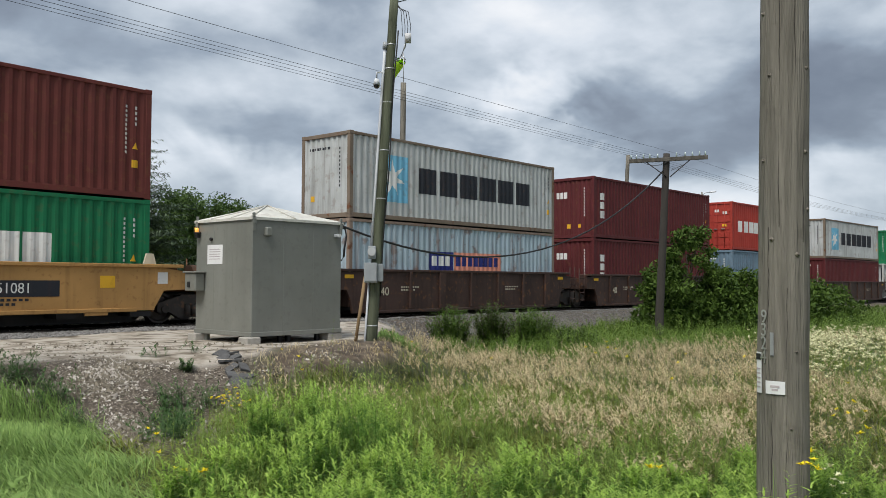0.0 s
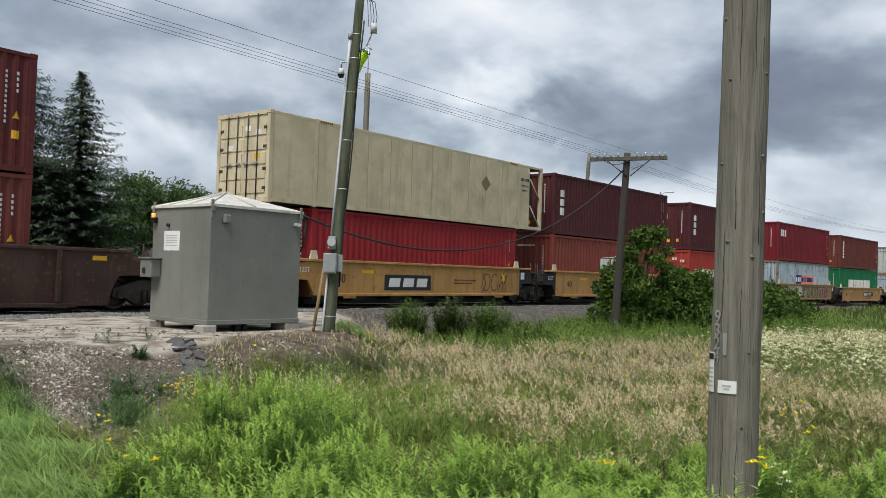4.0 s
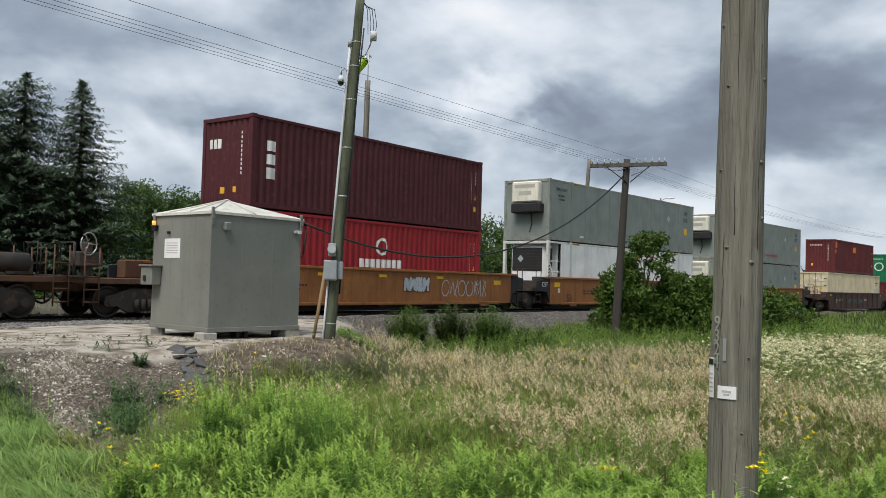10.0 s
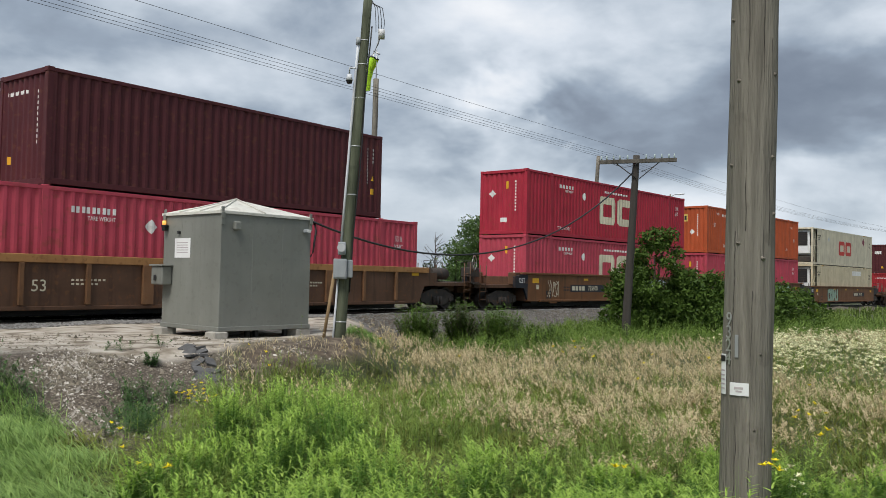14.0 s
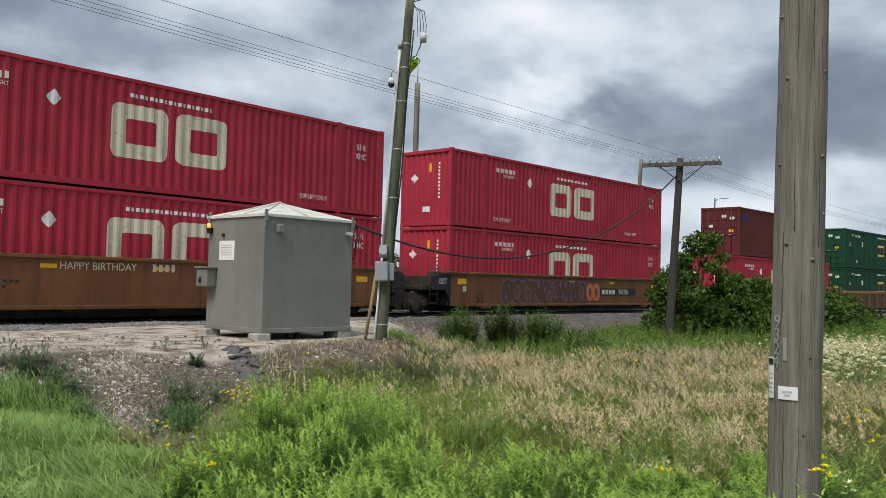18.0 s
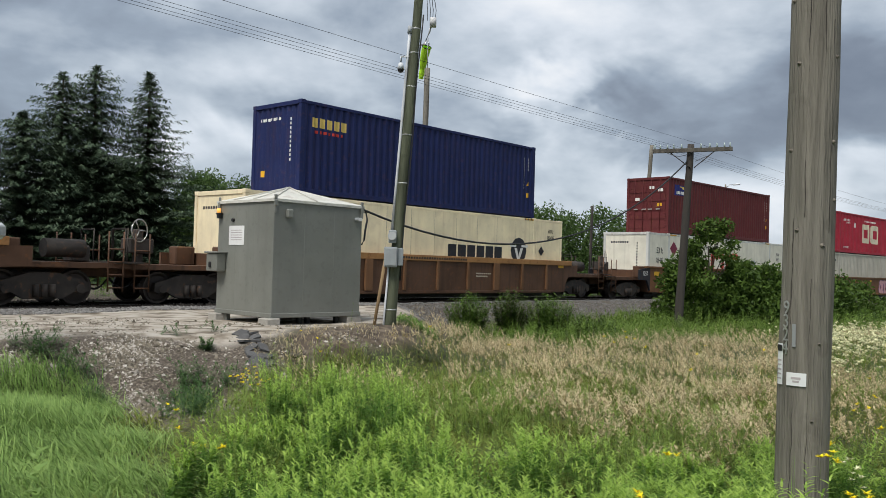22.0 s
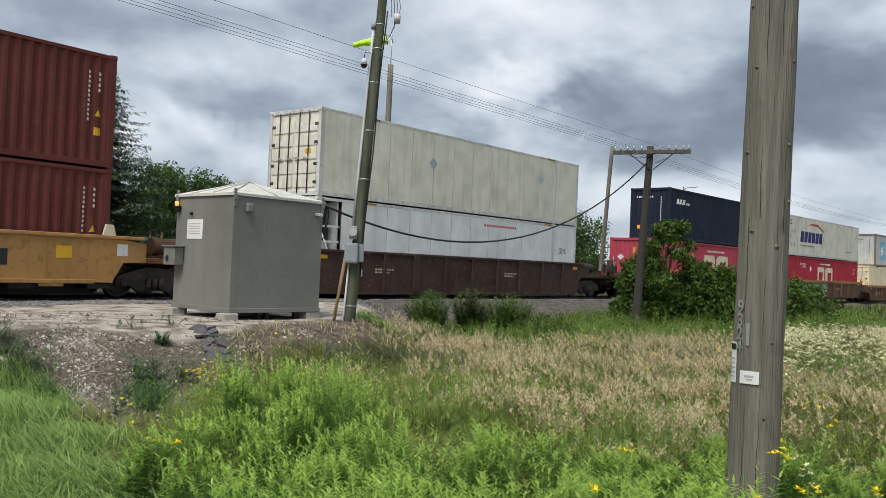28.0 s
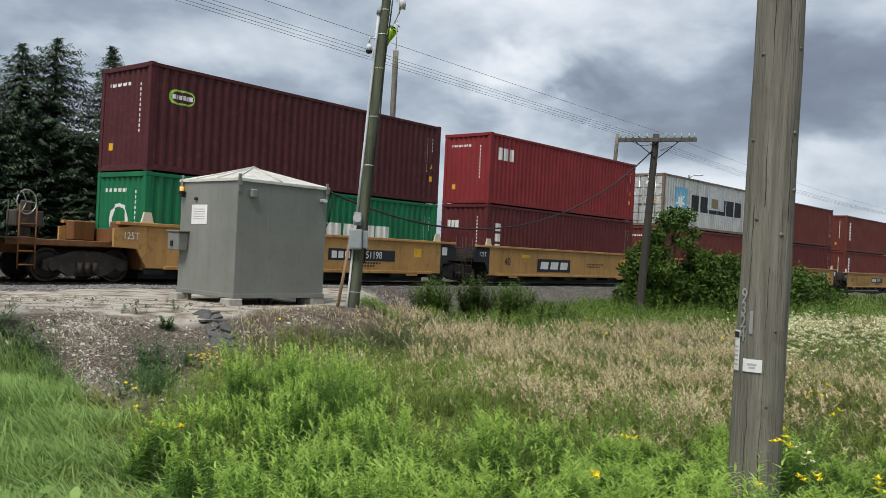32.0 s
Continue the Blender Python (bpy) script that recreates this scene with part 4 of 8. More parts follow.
LETTER = {"dim_tan": paint("faded_brown_mark", (0.22, 0.17, 0.10), 0.3), "white": paint("white_lettering", (0.72, 0.72, 0.69), 0.3), "cream": paint("cream_lettering", (0.62, 0.57, 0.43), 0.5),
          "black": paint("black_lettering", (0.025, 0.028, 0.035), 0.3), "red": paint("red_lettering", (0.50, 0.045, 0.035), 0.3),
          "sky": paint("sky_blue_panel", (0.16, 0.42, 0.58), 0.5), "navy": paint("navy_panel", (0.020, 0.030, 0.16), 0.3),
          "salmon": paint("salmon_panel", (0.72, 0.28, 0.19), 0.4), "yellow": paint("yellow_plate", (0.75, 0.42, 0.03), 0.2),
          "gold": paint("gold_panel", (0.68, 0.50, 0.14), 0.3), "orange": paint("orange_patch", (0.62, 0.16, 0.03), 0.3),
          "lime": paint("lime_mark", (0.30, 0.62, 0.10), 0.2), "teal": paint("teal_spray", (0.06, 0.19, 0.19), 0.4),
          "silver": paint("silver_spray", (0.42, 0.47, 0.50), 0.4), "violet": paint("violet_spray", (0.20, 0.12, 0.28), 0.4),
          "rose": paint("pink_spray", (0.62, 0.34, 0.36), 0.4), "wine": paint("wine_spray", (0.20, 0.03, 0.06), 0.4)}

def waves(x0, x1, pitch, depth):
    """Corners (x, depth) of a corrugated sheet between x0 and x1, flat on its outside at both ends."""
    n = max(2, round((x1 - x0 - 0.1) / pitch))
    p = (x1 - x0 - 0.08) / n
    pts = [(x0, 0.0)]
    for i in range(n):
        a = x0 + 0.08 + i * p
        pts += [(a, 0.0), (a + p * 0.24, depth), (a + p * 0.5, depth), (a + p * 0.74, 0.0)]
    return pts + [(x1, 0.0)]


def side_stops(length, cut=(0.16, 0.16)):
    """The sheeted stretches of a side: one on a short box, three on a long one (lifting posts between)."""
    h = length / 2
    if length > 14 and max(cut) > 0.2:
        return [(-h + cut[0], -6.17), (-5.99, 5.99), (6.17, h - cut[1])]
    return [(-h + 0.16, h - 0.16)] if length < 14 else [(-h + 0.16, -6.17), (-5.99, 5.99), (6.17, h - 0.16)]


def side_profile(length):
    return [waves(a, b, 0.285, 0.046) for a, b in side_stops(length)]


def sheet_side(length, width, height):
    bm = bmesh.new()
    for pts in side_profile(length):
        lo = [bm.verts.new((x, -width / 2 + 0.012 + d, 0.17)) for x, d in pts]
        hi = [bm.verts.new((x, -width / 2 + 0.012 + d, height - 0.11)) for x, d in pts]
        for i in range(len(pts) - 1):
            bm.faces.new((lo[i], lo[i + 1], hi[i + 1], hi[i]))
    return bm


def sheet_end(length, width, height):
    bm = bmesh.new()
    pts = waves(-width / 2 + 0.14, width / 2 - 0.14, 0.26, 0.045)
    lo = [bm.verts.new((-length / 2 + 0.03 + d, -y, 0.17)) for y, d in pts]
    hi = [bm.verts.new((-length / 2 + 0.03 + d, -y, height - 0.13)) for y, d in pts]
    for i in range(len(pts) - 1):
        bm.faces.new((lo[i], lo[i + 1], hi[i + 1], hi[i]))
    return bm


def smooth_side(length, width, height, cut):
    """The backing of a smooth side, seen in the seams; its panels are parts of their own."""
    return boxes(*[(a, b, -width / 2 + 0.016, -width / 2 + 0.05, 0.172, height - 0.112) for a, b in side_stops(length, cut)])


def smooth_panels(parent, length, width, height, mat, cut):
    for a, b in side_stops(length, cut):
        n = max(1, round((b - a) / 1.25))
        w = (b - a) / n
        me = shared(("panel", round(w * 1000), round(height * 100)), lambda: boxes((-w / 2 + 0.009, w / 2 - 0.009, -width / 2 + 0.006, -width / 2 + 0.015, 0.175, height - 0.115)))
        for i in range(n):
            part("panel", me, mat, parent, at=pose(a + (i + 0.5) * w, 0, 0))


def end_slab(length, width, height):
    return boxes((-length / 2 + 0.03, -length / 2 + 0.10, -width / 2 + 0.13, width / 2 - 0.13, 0.16, height - 0.12))


def roof_sheet(length, width, height):
    bm = bmesh.new()
    n = 26
    xs = np.linspace(-length / 2 + 0.1, length / 2 - 0.1, n * 2 + 1)
    a = [bm.verts.new((x, -width / 2 + 0.05, height - 0.03 + (0.012 if i % 2 else 0))) for i, x in enumerate(xs)]
    b = [bm.verts.new((x, width / 2 - 0.05, height - 0.03 + (0.012 if i % 2 else 0))) for i, x in enumerate(xs)]
    for i in range(len(xs) - 1):
        bm.faces.new((a[i], a[i + 1], b[i + 1], b[i]))
    return bm


def door_leaf(width, height):
    w = width / 2 - 0.14
    bm = boxes((-0.05, 0, 0, w, 0.16, height - 0.13))
    for k in range(5):
        z = 0.30 + k * (height - 0.62) / 5
        box(bm, -0.075, -0.05, 0.06, w - 0.06, z, z + (height - 0.62) / 5 - 0.10)
    return bm


class Strips:
    """Marks painted on a container's near side: polygons (x, z), cut into strips that follow the sheet."""
    def __init__(self, length, width, flat):
        self.segs = []
        if flat:
            self.segs = [[(-length / 2, -0.004), (length / 2, -0.004)]]
        else:
            self.segs = side_profile(length)
        self.y = -width / 2 + 0.012

    def mesh(self, polys, lift=0.004):
        xs_poly = sorted({round(x, 4) for p in polys for x, _ in p})
        bm = bmesh.new()
        for pts in self.segs:
            px, pd = [p[0] for p in pts], [p[1] for p in pts]
            cuts = sorted({*[x for x in xs_poly if px[0] <= x <= px[-1]], *[x for x in px if xs_poly[0] <= x <= xs_poly[-1]]})
            for a, b in zip(cuts, cuts[1:]):
                if b - a < 0.002:
                    continue
                ends = []
                for x in (a + 1e-4, b - 1e-4):
                    zs = []
                    for p in polys:
                        for (x0, z0), (x1, z1) in zip(p, p[1:] + p[:1]):
                            if (x0 <= x) != (x1 <= x):
                                zs.append(z0 + (z1 - z0) * (x - x0) / (x1 - x0))
                    ends.append(sorted(zs))
                if len(ends[0]) != len(ends[1]):
                    continue
                ya, yb = self.y + np.interp(a, px, pd) - lift, self.y + np.interp(b, px, pd) - lift
                for k in range(0, len(ends[0]) - 1, 2):
                    q = ((a, ya, ends[0][k]), (b, yb, ends[1][k]), (b, yb, ends[1][k + 1]), (a, ya, ends[0][k + 1]))
                    bm.faces.new([bm.verts.new(c) for c in q])
        bmesh.ops.remove_doubles(bm, verts=bm.verts, dist=0.003)
        return bm


def rect(x0, x1, z0, z1, skew=0.0):
    return [(x0, z0), (x1, z0), (x1 + skew, z1), (x0 + skew, z1)]


def rounded(x0, x1, z0, z1, r):
    out = []
    for cx, cz, a0 in ((x1 - r, z0 + r, -90), (x1 - r, z1 - r, 0), (x0 + r, z1 - r, 90), (x0 + r, z0 + r, 180)):
        out += [(cx + r * math.cos(radians(a0 + k * 30)), cz + r * math.sin(radians(a0 + k * 30))) for k in range(4)]
    return out


def block_row(n, x0, x1, z0, z1, gap=0.18, skew=0.0):
    """A word mark as a row of plain blocks."""
    w = (x1 - x0) / n
    out = []
    for i in range(n):
        a, b = x0 + i * w, x0 + (i + 1 - gap) * w
        out.append(rect(a, b, z0, z1, skew))
    return out


def ring_pair(x0, x1, z0, z1):
    """Two heavy rounded rings side by side."""
    m, w, t = (x0 + x1) / 2, (x1 - x0) / 2 - 0.12, (z1 - z0) * 0.27
    out = []
    for a in (x0, m + 0.12):
        out.append(rounded(a, a + w, z0, z1, 0.22))
        out.append(rounded(a + t * 1.15, a + w - t * 0.9, z0 + t, z1 - t, 0.06))
    return out


def star(cx, cz, r, n=7):
    return [(cx + (r if k % 2 == 0 else r * 0.36) * math.sin(k * math.pi / n), cz + (r if k % 2 == 0 else r * 0.36) * math.cos(k * math.pi / n)) for k in range(2 * n)]


def diamond(cx, cz, r):
    return [(cx - r, cz), (cx, cz - r), (cx + r, cz), (cx, cz + r)]


def bars_col(x, z0, z1, n, w=0.07, duty=0.6):
    h = (z1 - z0) / n
    return [rect(x, x + w, z0 + i * h, z0 + (i + duty) * h) for i in range(n)]


def bars_line(x0, x1, z, h, n, duty=0.65):
    w = (x1 - x0) / n
    return [rect(x0 + i * w, x0 + (i + duty) * w, z, z + h) for i in range(n)]


def container(x_mid, z, length, height, paint_key, label, skin="sheet", rear="plain", marks=(), frame_key=None, front_frame=False):
    """A shipping container. skin: sheet (corrugated) or smooth; rear: plain, doors, cooler (machine at the trailing end),
    vents (open frame with a machine in it). marks: (name, colour, polygons with z from the container's base, label)."""
    c = thing("shipping_container", Matrix(), label, "shipping container", "containers on the train")
    w = 2.438 if length < 14 else 2.59
    mat = P[paint_key]
    fr = P[frame_key] if frame_key else mat
    h = length / 2
    key = (round(length), round(height * 100))
    cut = (1.08 if rear == "vents" else 0.16, 1.08 if front_frame else 0.16)
    side = shared(("side_panel", skin, cut) + key, lambda: sheet_side(length, w, height) if skin == "sheet" else smooth_side(length, w, height, cut))
    near = part("side_panel", side, mat if skin == "sheet" else SEAM, c)
    part("side_panel", side, mat, c, at=Matrix.Diagonal((1, -1, 1, 1)))
    if skin == "smooth":
        smooth_panels(near, length, w, height, mat, cut)
    part("roof", shared(("roof",) + key, lambda: roof_sheet(length, w, height)), mat, c)
    part("underframe", shared(("underframe",) + key, lambda: boxes((-h + 0.1, h - 0.1, -w / 2 + 0.08, w / 2 - 0.08, 0.05, 0.165))), BLACK, c)
    rail_lo = shared(("bottom_rail",) + key, lambda: boxes((-h + 0.17, h - 0.17, -w / 2, -w / 2 + 0.06, 0.03, 0.175), bevel=0.006))
    rail_hi = shared(("top_rail",) + key, lambda: boxes((-h + 0.17, h - 0.17, -w / 2, -w / 2 + 0.06, height - 0.115, height - 0.02), bevel=0.006))
    post = shared(("corner_post",) + key, lambda: boxes((-h, -h + 0.165, -w / 2, -w / 2 + 0.14, 0.118, height - 0.118), bevel=0.012))
    cast = shared(("corner_casting",) + key, lambda: boxes((-h - 0.004, -h + 0.178, -w / 2 - 0.004, -w / 2 + 0.162, 0, 0.118), bevel=0.008))
    sill = shared(("end_sill",) + key, lambda: boxes((-h, -h + 0.10, -w / 2 + 0.162, w / 2 - 0.162, 0.02, 0.17), bevel=0.006))
    header = shared(("end_header",) + key, lambda: boxes((-h, -h + 0.10, -w / 2 + 0.162, w / 2 - 0.162, height - 0.14, height - 0.01), bevel=0.006))
    half_turn = pose(0, 0, 0, 0, 0, 180)
    mirror = Matrix.Diagonal((1, -1, 1, 1))
    for flip in (None, half_turn):
        part("bottom_rail", rail_lo, fr, c, at=flip)
        part("top_rail", rail_hi, fr, c, at=flip)
        part("corner_post", post, fr, c, at=flip)
        part("corner_post", post, fr, c, at=mirror if flip is None else half_turn @ mirror)
        part("end_sill", sill, fr, c, at=flip)
        part("end_header", header, fr, c, at=flip)
        for m in ((flip or Matrix()), (flip or Matrix()) @ mirror):
            part("corner_casting", cast, fr, c, at=m)
            part("corner_casting", cast, fr, c, at=m @ Matrix.Translation((0, 0, height - 0.118)))
    if length > 14:
        lift = shared(("lifting_post",) + key, lambda: boxes((-6.165, -5.995, -w / 2 - 0.004, -w / 2 + 0.10, 0.0, height + 0.004), bevel=0.01))
        for flip in (Matrix(), half_turn):
            part("lifting_post", lift, fr, c, at=flip)
            part("lifting_post", lift, fr, c, at=flip @ mirror)
        if skin == "smooth":
            plate_ = shared(("hazard_plate",) + key, lambda: boxes((-5.97, -5.35, -w / 2 - 0.004, -w / 2 + 0.01, height - 0.105, height - 0.035)))
            bars_ = shared(("hazard_bars",) + key, lambda: boxes(*[(-5.93 + k * 0.10, -5.88 + k * 0.10, -w / 2 - 0.007, -w / 2 - 0.003, height - 0.105, height - 0.035) for k in range(6)]))
            for dx in (0.0, 11.32):
                hz = part("hazard_plate", plate_, LETTER["yellow"], c, at=pose(dx, 0, 0))
                part("hazard_bars", bars_, LETTER["black"], hz)
    panel = shared(("end_panel",) + key, lambda: sheet_end(length, w, height))
    slab = shared(("end_slab",) + key, lambda: end_slab(length, w, height))
    part("end_panel", panel if skin == "sheet" else slab, mat, c, at=pose(-0.95 if front_frame else 0, 0, 0) @ half_turn)
    if front_frame:
        part("cooling_unit", boxes((h - 0.85, h - 0.25, -0.95, 0.95, 0.5, height - 0.3), bevel=0.08), GRIME, c, "dark cooling unit in the end frame")
        part("brace", tubes(((h - 0.08, -w / 2 + 0.06, 0.15), (h - 0.95, -w / 2 + 0.06, 1.1)), r=0.035, sides=6), fr, c)
        part("brace", tubes(((h - 0.08, -w / 2 + 0.06, 1.35), (h - 0.95, -w / 2 + 0.06, 2.3)), r=0.035, sides=6), fr, c)
    if rear == "plain":
        part("end_panel", panel if skin == "sheet" else slab, mat, c)
    elif rear == "doors":
        leaf = shared(("door", key), lambda: door_leaf(w, height))
        rods = shared(("lock_rod", key), lambda: tubes(((0, 0, 0.1), (0, 0, height - 0.1)), r=0.02, sides=6))
        hd = shared("door_handle", lambda: boxes((-0.03, 0.0, -0.22, 0.02, -0.03, 0.03), bevel=0.008))
        for k in (0, 1):
            d = part("door", leaf, mat, c, at=pose(-h + 0.09, 0.004 if k else 0, 0) if k else pose(-h + 0.09, -0.004, 0) @ mirror)
            for y in (0.25, 0.72):
                r = part("lock_rod", rods, GRIME if paint_key in ("cream", "pale_cream", "offwhite") else (STEEL if paint_key in ("white", "grey") else mat), d, at=pose(-0.10, y, 0))
                part("door_handle", hd, STEEL, d, at=pose(-0.11, y + 0.02, 1.25))
            for zz in (0.45, 1.05, 1.75, 2.35):
                part("hinge", shared("hinge", lambda: boxes((-0.085, -0.045, -0.16, 0.02, -0.05, 0.05), bevel=0.01)), GRIME if paint_key in ("cream", "pale_cream", "offwhite", "white") else mat, d, at=pose(0, w / 2 - 0.16, zz))
        for y, zz, nm in ((-0.75, height - 0.75, "white"), (-0.25, height - 0.62, "white"), (0.6, height - 1.2, "white"), (-0.7, height - 1.5, "yellow")):
            part("marking", boxes((-h + 0.008, -h + 0.012, y - 0.14, y + 0.14, zz, zz + 0.16)), LETTER[nm], c)
    elif rear == "cooler":
        part("end_panel", slab, mat, c)
        u = part("cooling_unit", boxes((-h - 0.36, -h + 0.03, -0.86, 0.62, height - 1.12, height - 0.14), bevel=0.06), P["offwhite"], c, "off-white cooling unit")
        part("grille", boxes((-h - 0.366, -h - 0.358, -0.7, 0.45, height - 0.45, height - 0.28), (-h - 0.366, -h - 0.358, -0.5, 0.2, height - 0.8, height - 0.6)), P["beige"], u)
        part("fuel_tank", boxes((-h - 0.42, -h + 0.02, -1.0, 0.62, height - 1.62, height - 1.16), bevel=0.05), BLACK, c, "black tank below the cooling unit")
        part("hose", tubes(((-h - 0.05, -0.3, height - 1.6), (-h - 0.02, -0.35, height - 2.1), (-h + 0.02, -0.2, height - 2.5)), r=0.025, sides=6), BLACK, c)
    elif rear == "vents":
        part("end_panel", slab, mat, c, at=pose(0.95, 0, 0))
        u = part("cooling_unit", boxes((-h + 0.18, -h + 0.88, -0.98, 0.98, 0.74, height - 0.14), bevel=0.13), P["white"], c, "white cooling unit in the end frame")
        part("grille", boxes((-h + 0.150, -h + 0.185, -0.84, 0.84, height - 1.42, height - 0.34), bevel=0.015), BLACK, u)
        part("side_window", boxes((-h + 0.30, -h + 0.78, -1.0, -0.975, height - 1.42, height - 0.34), bevel=0.01), BLACK, u)
        part("louver", boxes(*[(-h + 0.138, -h + 0.152, -0.78, 0.78, height - 1.34 + k * 0.14, height - 1.30 + k * 0.14) for k in range(7)]), GRIME, u)
        part("placard", plate(diamond(0.0, height - 0.85, 0.17), -0.004, 0.0), LETTER["silver"], u, at=pose(-h + 0.132, 0.35, 0, 0, 0, -90))
        part("fuel_tank", boxes((-h + 0.14, -h + 0.92, -1.10, 1.10, 0.20, 0.64), bevel=0.05), GRIME, c, "dark tank under the cooling unit")
        for zz in (0.95, 1.45, 1.95):
            part("frame_bar", shared(("frame_bar", round(w, 3), round(h, 2)), lambda: boxes((-h + 0.167, -h + 1.03, -w / 2 + 0.02, -w / 2 + 0.08, -0.035, 0.035), bevel=0.008)), fr, c, at=pose(0, 0, zz))
        part("brace", tubes(((-h + 0.12, -w / 2 + 0.05, 1.95), (-h + 0.98, -w / 2 + 0.05, 0.35)), r=0.04, sides=6), fr, c)
        for k in range(7):
            part("hazard_stripe", shared(("hazard_stripe", round(w, 3), round(h, 2)), lambda: plate([(-h + 0.02, 0.0), (-h + 0.145, 0.06), (-h + 0.145, 0.12), (-h + 0.02, 0.06)], -w / 2 - 0.004, -w / 2 - 0.001)), LETTER["black"], c, at=pose(0, 0, 0.75 + k * 0.15))
    st = Strips(length, w, skin != "sheet")
    for layer, (name, colour, polys, lab) in enumerate(marks):
        plain = name == "word_mark" and all(len(p) == 4 for p in polys)
        pair = name == "word_mark" and len(polys) == 4 and not plain
        for group in ([[p] for p in polys] if plain else [polys[:2], polys[2:]] if pair else [polys]):
            bm = st.mesh(group, 0.004 + 0.003 * layer)
            if not len(bm.faces):
                bm.free()
                continue
            ob = part(name, bm, LETTER[colour], c, lab)
            if name in ("code", "notice"):
                ob["kind"] = "stuff"
    MOVERS.append((c, x_mid, z))
    return c


# the painted marks that belong to each livery, with heights above the container's base
def m_codes(h, length, colour="white"):
    e = length / 2
    return [("code", colour, bars_col(e - 0.75, h - 1.75, h - 0.45, 11) + bars_col(e - 0.48, h - 1.0, h - 0.45, 4), ""),
            ("warning_mark", "yellow", [[(e - 0.55, h - 1.62), (e - 0.36, h - 1.62), (e - 0.455, h - 1.44)], rect(e - 0.55, e - 0.36, h - 2.1, h - 1.9)], "")]


def m_star(h):
    return [("panel", "sky", [rect(-4.78, -3.28, h - 2.25, h - 0.62)], "sky blue square"), ("star", "white", [star(-4.03, h - 1.42, 0.66)], "white star"),
            ("word_mark", "black", block_row(6, -2.70, 4.45, h - 1.84, h - 0.92, 0.16), "dark word mark")] + m_codes(h, L40, "black")


def m_column(h):
    return [("word_mark", "white", [rect(-5.46, -5.12, h - 1.08, h - 0.76), rect(-5.46, -5.12, h - 1.50, h - 1.18), rect(-5.46, -5.12, h - 1.95, h - 1.60)], "white upright word mark")] + m_codes(h, L40)


def m_tall(h):
    return [("word_mark", "white", bars_col(-5.36, h - 2.0, h - 0.5, 6, 0.36, 0.78), "white upright word mark")] + m_codes(h, L40)


def m_white_row(n, x0, x1, z0, z1, colour="white"):
    return [("word_mark", colour, block_row(n, x0, x1, z0, z1, 0.10), "large word mark")]


def m_rings(h, colour="cream"):
    return [("word_mark", colour, ring_pair(-1.70, 1.78, h - 2.06, h - 0.68), "pair of cream ring shapes"), ("placard", "white", [diamond(-3.15, h - 0.85, 0.20)], "diamond placard"),
            ("notice", "white", bars_line(-1.2, 1.3, h - 0.50, 0.10, 18), ""), ("code", "white", bars_line(-5.42, -4.16, h - 0.62, 0.16, 9), "")]


def m_gold(h, code=True):
    return [("panel", "gold", [rect(-0.80, 0.70, h - 1.83, h - 0.93)], "gold square"), ("word_mark", "black", block_row(3, -0.68, 0.62, h - 1.66, h - 1.10, 0.15), ""),
            ("placard", "white", [diamond(-4.32, h - 1.06, 0.20)], "diamond placard"), *([("code", "white", bars_line(-5.78, -4.6, h - 0.55, 0.15, 10), "")] if code else []),
            ("notice", "white", bars_line(-0.9, 0.9, h - 0.42, 0.09, 14), "")]


def lettered(c, length, h, items, colour="white"):
    w = 2.438 if length < 14 else 2.59
    for text, x, z, size in items:
        words(text, size, LETTER[colour], c, pose(x, -w / 2 - 0.006, z, 90, 0, 0), squeeze=0.8)


HC, STD, FLOOR = 2.896, 2.591, 0.40
